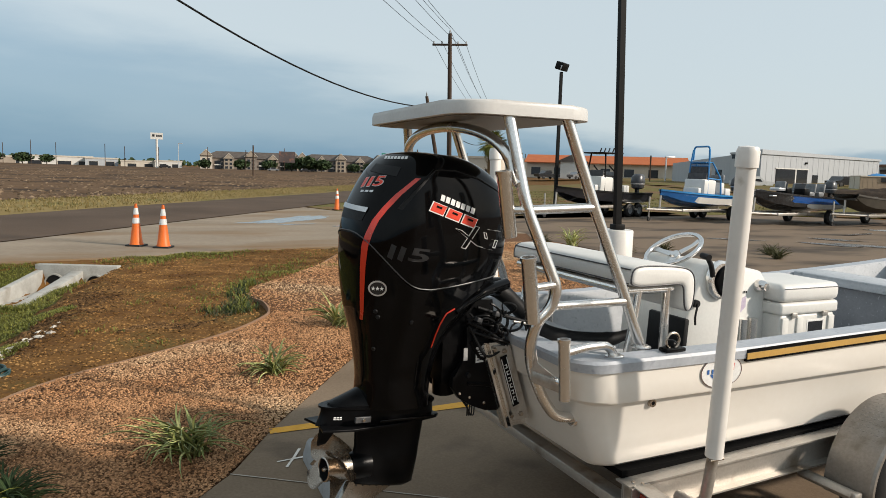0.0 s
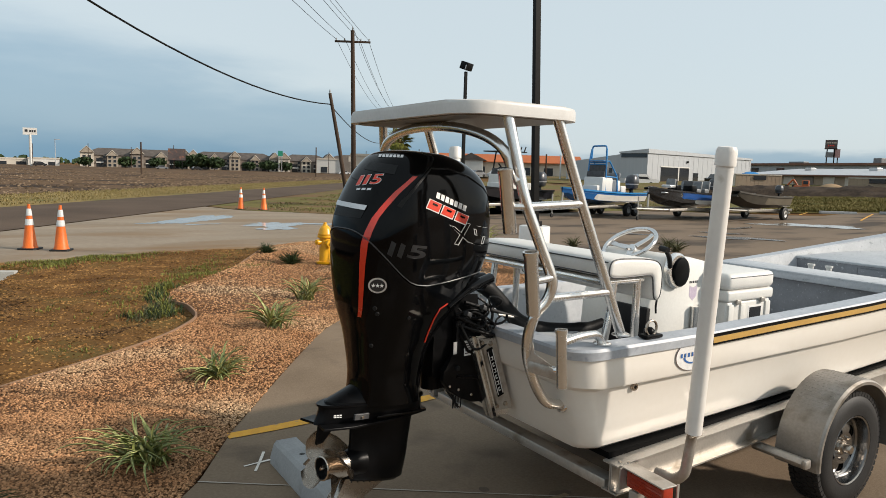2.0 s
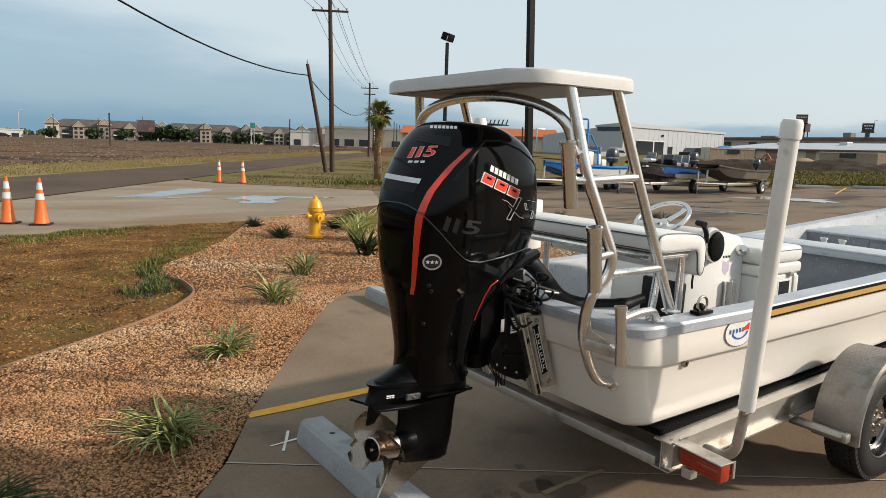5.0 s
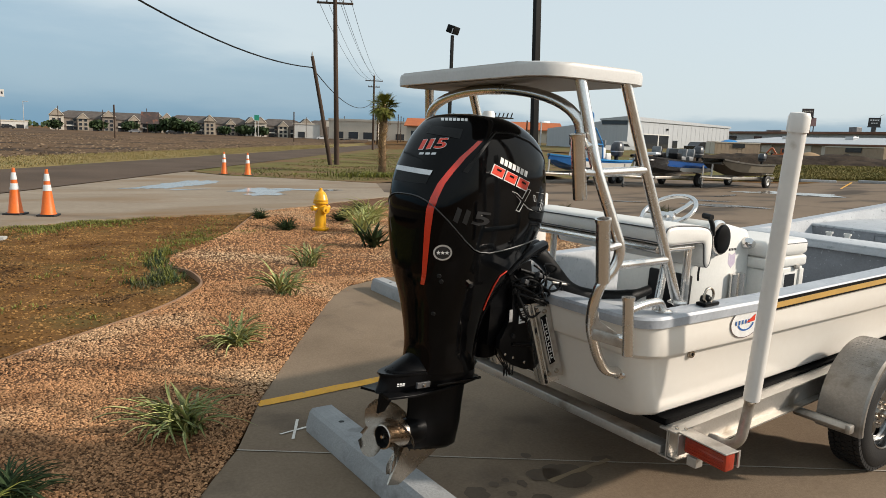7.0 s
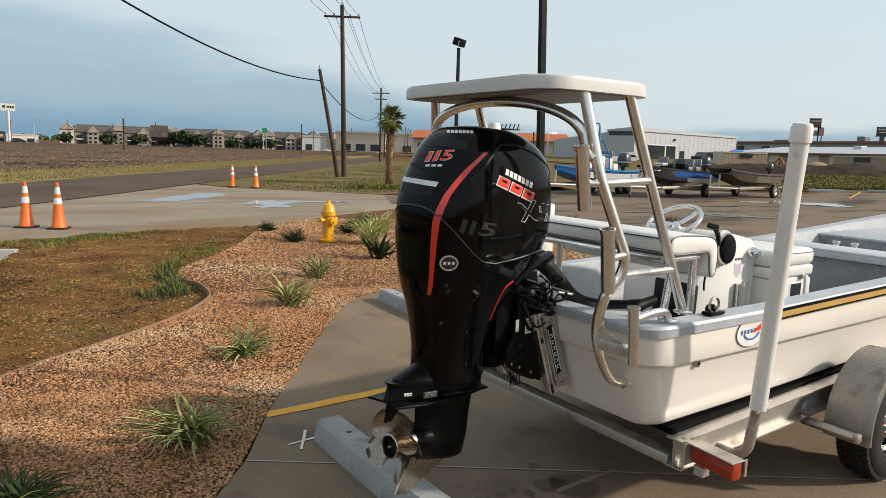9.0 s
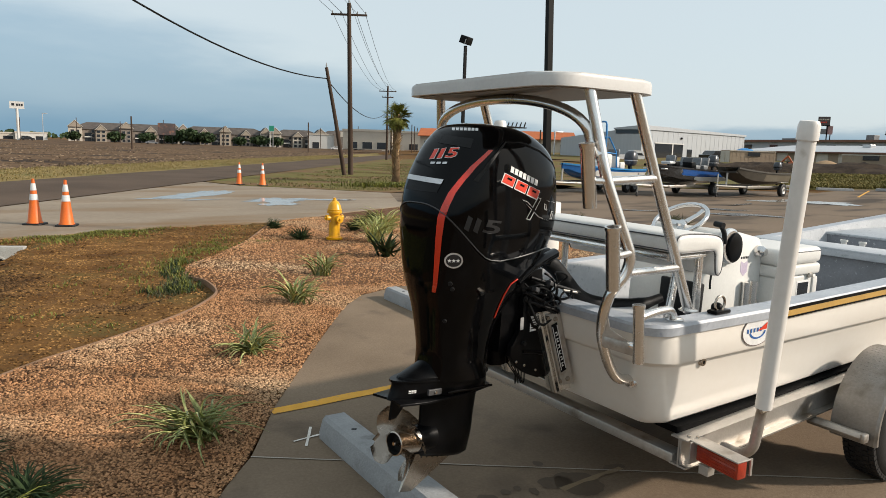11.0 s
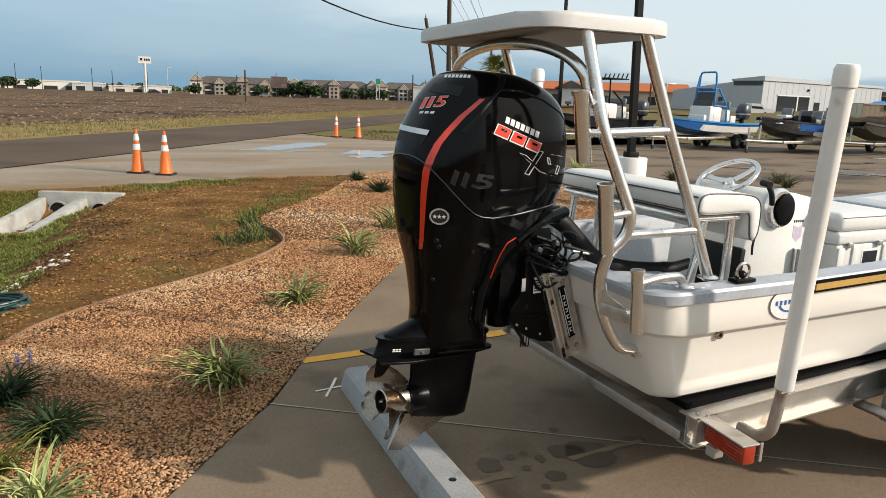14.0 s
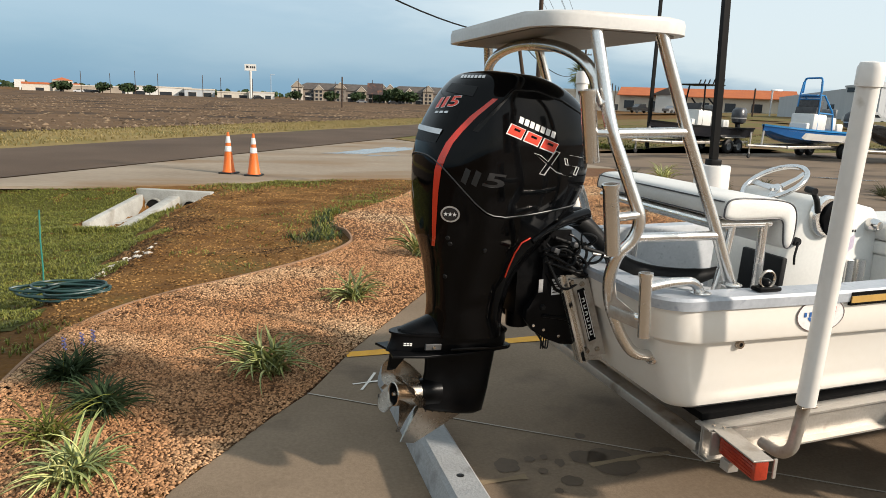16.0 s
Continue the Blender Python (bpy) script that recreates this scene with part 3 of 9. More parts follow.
vy = vv[:, :, 0] * sa[:, None] + vv[:, :, 1] * ca[:, None] + py[:, None]
allv = np.stack([vx, vy, vz + pz[:, None] + 0.002], -1).reshape(-1, 3)
allf = (base_f[None] + (np.arange(len(px)) * 9)[:, None, None]).reshape(-1, 3)
gm = bpy.data.meshes.new("gravel")
gm.vertices.add(len(allv))
gm.vertices.foreach_set("co", allv.ravel())
gm.loops.add(len(allf) * 3)
gm.loops.foreach_set("vertex_index", allf.ravel().astype(np.int32))
gm.polygons.add(len(allf))
gm.polygons.foreach_set("loop_start", np.arange(0, len(allf) * 3, 3, dtype=np.int32))
gm.update(calc_edges=True)
gm.materials.append(M_stone)
tagged(new("gravel", gm), "pinkish-tan crushed stone gravel spread over the planting bed", "gravel", kind="stuff")

# edging round the bed
bm = bmesh.new()
line = [Vector((x, y, 0)) for x, y in EDGE_OUT[3:21]]
fine = []
for a, b in zip(line, line[1:]):
    k = max(2, int((b - a).length / 0.12))
    fine += [a.lerp(b, i / k) for i in range(k)]
for _ in range(6):
    fine = [fine[0]] + [(a + 2 * b + c) / 4 for a, b, c in zip(fine, fine[1:], fine[2:])] + [fine[-1]]
rings = []
for i, p in enumerate(fine):
    d = (fine[min(i + 1, len(fine) - 1)] - fine[max(i - 1, 0)]).normalized()
    s = Vector((d.y, -d.x, 0))
    z = lot_z(p.x, p.y)
    h = 0.052 + 0.012 * smoothstep(6.4, 7.6, p.y) + 0.018 * noise.noise((p.x * 1.4, p.y * 1.4, 0))
    h *= 1 - 0.6 * smoothstep(9.2, 9.9, p.y)
    rings.append([p + s * 0.011 + Vector((0, 0, z - 0.05)), p + s * 0.011 + Vector((0, 0, z + h)), p - s * 0.011 + Vector((0, 0, z + h)), p - s * 0.011 + Vector((0, 0, z - 0.05))])
solid("bed_edging", loft(rings), M_edge, "tan flexible edging board curving round the gravel bed", "edging", "structure")


def paint(name, a, b, w, material, label, category, group="", worn=0.0, n=30):
    """A painted line on the paving with slightly ragged sides."""
    bm = bmesh.new()
    a, b = Vector(a), Vector(b)
    d = (b - a).normalized()
    s = Vector((-d.y, d.x))
    rows = []
    for i in range(n + 1):
        p = a.lerp(b, i / n)
        l, r = w / 2 + worn * noise.noise((p.x * 9, p.y * 9, 1)), w / 2 + worn * noise.noise((p.x * 9, p.y * 9, 6))
        q0, q1 = p + s * l, p - s * r
        rows.append((bm.verts.new((q0.x, q0.y, lot_z(*q0) + 0.009)), bm.verts.new((q1.x, q1.y, lot_z(*q1) + 0.009))))
    for (p, q), (r, s2) in zip(rows, rows[1:]):
        bm.faces.new((p, q, s2, r))
    return solid(name, bm, material, label, category, "structure", group, smooth=False)


M_streak = mat("pale_streak", (0.30, 0.225, 0.135), (0.21, 0.155, 0.10), 0.85, scale=5, fine=60, spread=1.0)
M_joint = mat("joint_dust", (0.42, 0.37, 0.31), (0.34, 0.30, 0.25), 0.9, scale=5, fine=60)
M_damp = mat("damp_concrete", (0.088, 0.063, 0.042), (0.135, 0.099, 0.068), 0.7, scale=9, fine=60, spread=1.0, spec=0.2)
paint("joint_filler", (0.157, 4.075), (5.2, 1.045), 0.011, M_joint, "pale dust-filled joint in the concrete", "pavement joint", worn=0.003, n=60)


def stain(x, y, rx, ry, a, seed):
    bm = bmesh.new()
    vs = []
    for i in range(72):
        th = 2 * math.pi * i / 72
        rr = 1 + 0.24 * noise.noise((math.cos(th) * 1.2 + seed * 5.3, math.sin(th) * 1.4, seed * 0.7)) + 0.10 * noise.noise((math.cos(th) * 3 + seed * 3.1, math.sin(th) * 3, seed * 0.7))
        p = pose(x, y, 0, 0, 0, a) @ Vector((rx * rr * math.cos(th), ry * rr * math.sin(th), 0))
        vs.append(bm.verts.new((p.x, p.y, lot_z(p.x, p.y) + 0.0075)))
    bm.faces.new(vs)
    solid("damp_stain", bm, M_damp, "dark damp drip stain on the concrete", "stain", "structure", "damp stains under the boat", smooth=False)


for k, q in enumerate(((1.11, 3.00, 0.065, 0.074, -8), (1.24, 3.05, 0.028, 0.031, -8), (1.32, 3.06, 0.020, 0.026, -8), (1.27, 2.92, 0.025, 0.028, -9), (1.38, 2.99, 0.025, 0.042, -9), (1.37, 2.81, 0.053, 0.048, -7), (1.28, 2.73, 0.021, 0.026, -8), (1.55, 3.02, 0.102, 0.080, -7), (1.65, 2.96, 0.121, 0.155, -8), (1.60, 3.27, 0.028, 0.036, -8), (1.96, 3.04, 0.066, 0.041, -7))):
    stain(*q, k + 1)
paint("slab_line", (0.43, 4.72), (5.0, 5.36), 0.105, M_yellow, "yellow painted parking line on the concrete", "road marking", worn=0.012)
# two short streaks, paler and yellower than the slab
paint("slab_line", (0.94, 2.85), (1.17, 2.88), 0.04, M_streak, "narrow pale yellowish streak on the concrete", "road marking", worn=0.012)
paint("slab_line", (1.52, 2.945), (1.99, 3.015), 0.036, M_streak, "narrow pale yellowish streak on the concrete", "road marking", worn=0.02)
paint("chalk_mark", (0.49, 4.09), (0.60, 4.37), 0.018, M_whitepaint, "white cross chalked on the concrete", "road marking", "white cross", 0.004, 6)
paint("chalk_mark", (0.44, 4.195), (0.62, 4.235), 0.018, M_whitepaint, "white cross chalked on the concrete", "road marking", "white cross", 0.004, 6)


# ---- the boat ----
YC = 3.13
boat = moored("boat", pose(3.0, YC, 0.6), "open cream-white fibreglass skiff on its trailer, with a poling platform", "boat")


def sheer(x):
    return lerp([(1.4, 1.088), (2.35, 1.088), (3.0, 1.105), (3.85, 1.125), (5.1, 1.175), (6.2, 1.27), (7.4, 1.45)], x)


def step_z(x):
    return lerp([(1.4, 0.884), (2.4, 0.887), (3.9, 0.905), (5.1, 0.96), (7.4, 1.18)], x)


def bottom_z(x):
    return lerp([(1.4, 0.568), (1.7, 0.576), (2.35, 0.588), (3.3, 0.624), (5.0, 0.70), (6.4, 0.88), (7.4, 1.28)], x)


def half(x):
    return lerp([(1.4, 0.765), (2.5, 0.772), (4.0, 0.785), (5.2, 0.785), (6.2, 0.70), (6.9, 0.48), (7.3, 0.2), (7.4, 0.1)], x)


HX = [1.5, 1.7, 2.0, 2.4, 3.0, 3.6, 4.2, 4.8, 5.3, 5.8, 6.2, 6.6, 6.9, 7.15, 7.3, 7.38]


def u_ring(wid, z, x_end, r, n=8):
    """Half-plan of the hull at one level: port bow round the square stern to starboard bow."""
    pts = []
    xs = [x for x in HX if x > x_end + r + 0.02][::-1]
    left = [(x, wid(x)) for x in xs]
    cx, cy = x_end + r, wid(x_end + r) - r
    arc = [(cx - r * math.sin(t), cy + r * math.cos(t)) for t in [math.pi / 2 * i / n for i in range(n + 1)]]
    half_pts = left + arc
    full = [(x, YC + y, z(x)) for x, y in half_pts] + [(x, YC - y, z(x)) for x, y in half_pts[::-1]]
    return full


R, RL = 0.15, 0.10
levels = [
    (lambda x: 0.02, lambda x: bottom_z(x) - 0.10 * min(1, max(0, (x - 1.4) / 4)), 1.68, 0.01),
    (lambda x: half(x) - 0.15, lambda x: bottom_z(x) - 0.018, 1.675, RL * 0.8),
    (lambda x: half(x) - 0.10, lambda x: bottom_z(x) + 0.002, 1.664, RL * 0.9),
    (lambda x: half(x) - 0.082, lambda x: bottom_z(x) + 0.018, 1.654, RL),
    (lambda x: half(x) - 0.075, lambda x: bottom_z(x) + 0.05, 1.642, RL),
    (lambda x: half(x) - 0.058, lambda x: 0.5 * (bottom_z(x) + step_z(x)), 1.590, RL),
    (lambda x: half(x) - 0.044, lambda x: step_z(x) - 0.012, 1.543, RL * 1.1),
    (lambda x: half(x) - 0.040, lambda x: step_z(x) - 0.004, 1.540, RL * 1.15),
    (lambda x: half(x) - 0.006, lambda x: step_z(x) + 0.012, 1.512, R),
    (lambda x: half(x) - 0.001, lambda x: step_z(x) + 0.022, 1.504, R),
    (lambda x: half(x), lambda x: 0.5 * (step_z(x) + sheer(x)), 1.486, R),
    (lambda x: half(x), lambda x: sheer(x) - 0.035, 1.468, R),
]
rings = [u_ring(*l) for l in levels]
k = min(len(r) for r in rings)


def refit(ring, k=60):
    """Spreads the points of a ring evenly by index so that levels join one to one."""
    out = []
    n = len(ring)
    for i in range(k):
        t = i * (n - 1) / (k - 1)
        a = int(min(n - 2, t))
        out.append(Vector(ring[a]).lerp(Vector(ring[a + 1]), t - a))
    return out


k = max(len(r) for r in rings)
bm = loft([r if len(r) == k else refit(r, k) for r in rings], cap=False, closed=False)
part("hull", bm, M_hull, boat, "cream gelcoat hull with a moulded step along the side", inworld=True, sharp=30)

# inner liner: sides, sole and transom deck
inner = [
    u_ring(lambda x: half(x) - 0.10, lambda x: sheer(x) - 0.01, 1.57, 0.10),
    u_ring(lambda x: half(x) - 0.13, lambda x: sheer(x) - 0.20, 1.60, 0.10),
    u_ring(lambda x: half(x) - 0.15, lambda x: max(bottom_z(x) + 0.10, sheer(x) - 0.40), 1.63, 0.10),
    u_ring(lambda x: 0.02, lambda x: max(bottom_z(x) + 0.09, sheer(x) - 0.41), 1.70, 0.01),
]
k = max(len(r) for r in inner)
part("liner", loft([r if len(r) == k else refit(r, k) for r in inner], cap=False, closed=False), M_deck, boat, "grey-white speckled inner liner", inworld=True, sharp=50)
# rail cap round the gunwale
cap = [
    u_ring(lambda x: half(x) + 0.012, lambda x: sheer(x) - 0.05, 1.462, R),
    u_ring(lambda x: half(x) + 0.014, lambda x: sheer(x) - 0.012, 1.452, R),
    u_ring(lambda x: half(x) + 0.006, lambda x: sheer(x), 1.458, R),
    u_ring(lambda x: half(x) - 0.095, lambda x: sheer(x) + 0.002, 1.565, 0.10),
    u_ring(lambda x: half(x) - 0.103, lambda x: sheer(x) - 0.03, 1.573, 0.10),
]
k = max(len(r) for r in cap)
part("rail_cap", loft([r if len(r) == k else refit(r, k) for r in cap], cap=False, closed=False), M_rail, boat, "speckled grey rail cap round the gunwale", inworld=True, sharp=35)

# aft deck step and side decks
part("aft_deck", newbox((1.82, YC, 0.985), (0.42, 1.16, 0.03), None, 0.012), M_deck, boat, "speckled aft deck hatch", inworld=True)
part("deck_hatch", newbox((1.84, YC - 0.02, 1.008), (0.30, 0.62, 0.014), None, 0.006), M_deck, boat, inworld=True)
part("thwart", newbox((4.64, YC, 1.152), (0.34, 1.36, 0.026), None, 0.010), M_deck, boat, "speckled cross bench", inworld=True)
part("thwart_lip", newbox((4.482, YC, 1.130), (0.024, 1.36, 0.060), None, 0.008), M_deck, boat, "pale turned-down bench lip", inworld=True)
# bench front, bulkhead and its hatch wear the deck colour darkened for shade
part("thwart_face", newbox((4.54, YC, 0.955), (0.03, 1.32, 0.36), None, 0.006), M_shade, boat, "speckled bench front with its shade painted into the grey", inworld=True)
part("fore_deck", newbox((6.30, YC, 1.185), (1.55, 1.36, 0.024), pose(0, 0, 0, 0, -1.5, 0), 0.010), M_deck, boat, "raised speckled fore deck", inworld=True)
part("fore_bulkhead", newbox((5.55, YC, 1.02), (0.03, 1.36, 0.30), None, 0.006), M_shade, boat, "speckled bulkhead under the fore deck, shade painted into its grey", inworld=True)
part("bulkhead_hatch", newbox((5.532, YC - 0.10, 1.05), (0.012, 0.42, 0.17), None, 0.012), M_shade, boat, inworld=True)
part("well_sole", newbox((5.17, YC, 0.985), (0.74, 1.36, 0.02), None, 0.004), M_deck, boat, inworld=True)
for dx in (0.0, 0.15):
    part("deck_cup", turned([(0.0, 0.0), (0.017, 0.0), (0.017, 0.135), (0.030, 0.140), (0.030, 0.155), (0.024, 0.155), (0.013, 0.02), (0.0, 0.02)], 16, pose(5.23, 3.47 - dx, 0.998)), M_plat, boat, "white flanged cup holder", inworld=True)
# rubbing strake: dark band with a gold stripe
for side in (-1, 1):
    for nm, dz, h, m, off in (("strake_base", -0.036, 0.056, M_blackm, 0.016), ("strake_stripe", -0.038, 0.028, M_gold, 0.021)):
        xs = [2.36 + 0.3 * i for i in range(14)]
        rings = []
        for x in xs:
            y0, y1, z = YC + side * (half(x) + 0.002), YC + side * (half(x) + off), sheer(x) + dz
            rings.append([(x, y0, z - h / 2), (x, y1, z - h / 2), (x, y1, z + h / 2), (x, y0, z + h / 2)])
        part(nm, loft(rings), m, boat, inworld=True, smooth=False)
# maker's oval, plain shapes only
ov = Matrix.Translation((2.225, YC - half(2.22) - 0.0035, 0.988)) @ pose(0, 0, 0, 90, 0, -0.4) @ pose(0, 0, 0, 0, 0, 1)


def disc(rx, ry, z, n=36, inner_r=0.0, a0=0, a1=2 * math.pi):
    bm = bmesh.new()
    out = [bm.verts.new((rx * math.cos(a0 + (a1 - a0) * i / n), ry * math.sin(a0 + (a1 - a0) * i / n), z)) for i in range(n + 1)]
    inn = [bm.verts.new((rx * inner_r * math.cos(a0 + (a1 - a0) * i / n), ry * inner_r * math.sin(a0 + (a1 - a0) * i / n), z)) for i in range(n + 1)]
    for i in range(n):
        bm.faces.new((out[i], out[i + 1], inn[i + 1], inn[i]))
    bmesh.ops.remove_doubles(bm, verts=bm.verts, dist=1e-5)
    return bm


M_blue = mat("blue_decal", (0.03, 0.12, 0.36), None, 0.35)
badge_o = disc(0.122, 0.074, 0.001)
badge_o.transform(ov)
oval = part("maker_badge", badge_o, M_whitetext, boat, "oval white sticker with blue and red shapes", inworld=True, smooth=False)
b2 = disc(0.122, 0.074, 0.002, inner_r=0.965)
b2.transform(ov)
part("badge_ring", b2, mat("brown_ring", (0.10, 0.05, 0.05), None, 0.5), oval, inworld=True, smooth=False)
b3 = disc(0.068, 0.040, 0.0025, inner_r=0.80, a0=math.pi * 1.05, a1=math.pi * 1.95)
b3.transform(ov)
part("badge_wave", b3, M_blue, oval, inworld=True, smooth=False)
b4 = bmesh.new()
for i in range(5):
    box(b4, (-0.080 + 0.026 * i, 0.006, 0.003), (0.012, 0.020, 0.0008), pose(0, 0, 0, 0, 0, 0))
b4.transform(ov)
part("badge_bars", b4, M_blue, oval, inworld=True, smooth=False)
b5 = prism([(0.0, 0.0), (0.075, 0.035), (0.07, 0.002)], 0.003, 0.004)
b5.transform(ov)
part("badge_sail", b5, M_redtext, oval, inworld=True, smooth=False)
# drain fitting
dm = pose(1.876, YC - half(1.88) + 0.044, 0.870, 90, 0, 0)
drain = part("drain_fitting", turned([(0.0, 0.012), (0.008, 0.012), (0.009, 0.015), (0.017, 0.015), (0.020, 0.010), (0.020, -0.004)], 20, dm), M_steel, boat, "steel through-hull drain", inworld=True)
part("drain_hole", turned([(0.0, 0.0155), (0.008, 0.0155), (0.008, 0.012)], 14, dm), M_blackm, drain, inworld=True)

# cleat with a ring, on the rail
cl = part("rail_cleat", newbox((1.975, 2.405, sheer(1.97) + 0.012), (0.11, 0.055, 0.018), None, 0.006), M_blackm, boat, "black folding cleat on the rail", inworld=True)
ring_pts = [(1.97 + 0.036 * math.cos(a), 2.40, sheer(1.97) + 0.050 + 0.036 * math.sin(a)) for a in [2 * math.pi * i / 24 for i in range(24)]]
part("cleat_ring", tube(ring_pts, 0.006, 8, closed=True), M_steel, cl, "bright steel ring", inworld=True)
part("cleat_knuckle", turned([(0, 0.034), (0.014, 0.031), (0.024, 0.022), (0.027, 0.008), (0.026, 0.0)], 16, pose(1.985, 2.425, sheer(1.97) + 0.016)), M_blackm, cl, inworld=True)

# ---- poling platform ----
platform = moored("poling_platform", pose(1.22, YC - 0.1, 1.06), "white-topped poling platform on a brushed aluminium tube frame", "poling platform")
py0, py1 = 2.51, 3.66


def rounded(x0, x1, y0, y1, r, n=6):
    pts = []
    for cx, cy, a in ((x1 - r, y1 - r, 0), (x0 + r, y1 - r, 90), (x0 + r, y0 + r, 180), (x1 - r, y0 + r, 270)):
        for i in range(n + 1):
            t = radians(a + 90 * i / n)
            pts.append((cx + r * math.cos(t), cy + r * math.sin(t)))
    return pts


PT = 2.126
part("platform_top", prism(rounded(0.955, 1.615, py0, py1, 0.15), PT - 0.058, PT - 0.002, 0.016), M_top, platform, "thick white platform deck", inworld=True)
part("under_frame", prism(rounded(0.99, 1.58, py0 + 0.04, py1 - 0.04, 0.12), PT - 0.062, PT - 0.055), M_under, platform, inworld=True)
RT = 0.024
sy, ny = 2.545, 3.645
legs = {
    "front_leg": [(1.47, 2.555, PT - 0.05), (1.616, 2.535, 1.708), (1.809, 2.527, 1.297), (1.892, 2.512, 1.085)],
    "rear_leg": bend([(1.191, 2.549, PT - 0.05), (1.248, 2.485, 1.72), (1.382, 2.437, 1.385), (1.366, 2.45, 1.305), (1.312, 2.468, 1.25), (1.302, 2.50, 1.14), (1.342, 2.54, 1.03), (1.42, 2.56, 0.885), (1.485, 2.56, 0.80), (1.58, 2.56, 0.785)], 0.07),
}
for nm, pts in legs.items():
    part(nm, tube(pts, RT, 14), M_alu, platform, inworld=True)
    mir = [(p[0], 6.19 - p[1], p[2]) for p in pts]
    part(nm, tube(mir, RT, 14), M_alu, platform, inworld=True)
part("rung", tube([(1.252, 2.482, 1.70), (1.616, 2.535, 1.71)], 0.019, 12), M_alu, platform, inworld=True)
part("rung", tube([(1.368, 2.445, 1.315), (1.809, 2.527, 1.298)], 0.019, 12), M_alu, platform, inworld=True)
arch = [(1.226, 2.50, 1.80)]
for i in range(25):
    t = math.pi * i / 24
    arch.append((1.215 - 0.07 * math.sin(t) ** 0.8, (sy + ny) / 2 - (ny - sy) / 2 * math.cos(t), 1.86 + 0.185 * math.sin(t) ** 0.75))
arch.append((1.226, 3.69, 1.80))
part("arch_tube", tube(arch, RT * 0.95, 14), M_alu, platform, inworld=True)
part("foot_flange", turned([(0.0, 0.012), (0.035, 0.012), (0.044, 0.006), (0.044, 0.0)], 18, pose(1.585, 2.56, 0.79, 0, -72, 0)), M_alu, platform, inworld=True)
part("foot_flange", turned([(0.0, 0.012), (0.03, 0.012), (0.045, 0.004), (0.045, 0.0)], 18, pose(1.892, 2.512, 1.089)), M_alu, platform, inworld=True)
part("holder_bracket", newbox((1.372, 2.445, 1.0), (0.16, 0.032, 0.05), pose(0, 0, 0, 0, 8, -62), 0.006), M_alu2, platform, "grey clamp bracket", inworld=True)
part("gusset", prism([(0.0, 0.12), (0.014, 0.12), (0.03, 0.05), (0.12, 0.0), (0.12, -0.02), (0.0, -0.02)], -0.004, 0.004, 0, Matrix.Translation((1.325, 2.515, 1.02)) @ pose(0, 0, -0, 90, 0, -58)), M_alu2, platform, inworld=True, smooth=False)


def rod_holder(top, bottom, r=0.026):
    bm = bmesh.new()
    a, b = Vector(top), Vector(bottom)
    d = (a - b)
    m = Matrix.Translation(b) @ d.to_track_quat('Z', 'Y').to_matrix().to_4x4()
    l = d.length
    lathe(bm, [(0.0, 0.0), (r - 0.002, 0.0), (r, 0.004), (r, l - 0.02), (r + 0.004, l - 0.012), (r + 0.004, l), (r - 0.004, l), (r - 0.004, l - 0.12), (0, l - 0.12)], 20, m)
    return part("rod_holder", bm, M_alu, platform, "aluminium rod holder tube", inworld=True)


rod_holder((1.152, 2.506, 1.852), (1.198, 2.512, 1.591), 0.029)
rod_holder((1.216, 2.398, 1.525), (1.259, 2.414, 1.261), 0.029)
rod_holder((1.395, 2.390, 1.191), (1.403, 2.377, 0.939), 0.024)
part("holder_arm", tube([(1.178, 2.51, 1.70), (1.255, 2.482, 1.70)], 0.016, 10), M_alu, platform, inworld=True)
part("holder_arm", tube([(1.238, 2.406, 1.40), (1.378, 2.437, 1.405)], 0.016, 10), M_alu, platform, inworld=True)
part("holder_arm", tube([(1.40, 2.38, 1.01), (1.345, 2.53, 1.01)], 0.016, 10), M_alu, platform, inworld=True)
part("grab_rail", tube(bend([(1.398, 2.385, 1.135), (1.50, 2.39, 1.15), (1.625, 2.405, 1.145), (1.672, 2.42, 1.09)], 0.05), 0.019, 12), M_alu, platform, inworld=True)
part("foot_flange", turned([(0.0, 0.010), (0.028, 0.010), (0.042, 0.004), (0.042, 0.0)], 18, pose(1.672, 2.42, 1.09)), M_alu, platform, inworld=True)


# ---- the trailer ----
trailer = moored("boat_trailer", pose(3.2, YC, 0.1), "single-axle aluminium boat trailer with white guide posts", "trailer")


def rail_z(x):
    return 0.538 + 0.043 * (x - 1.70)


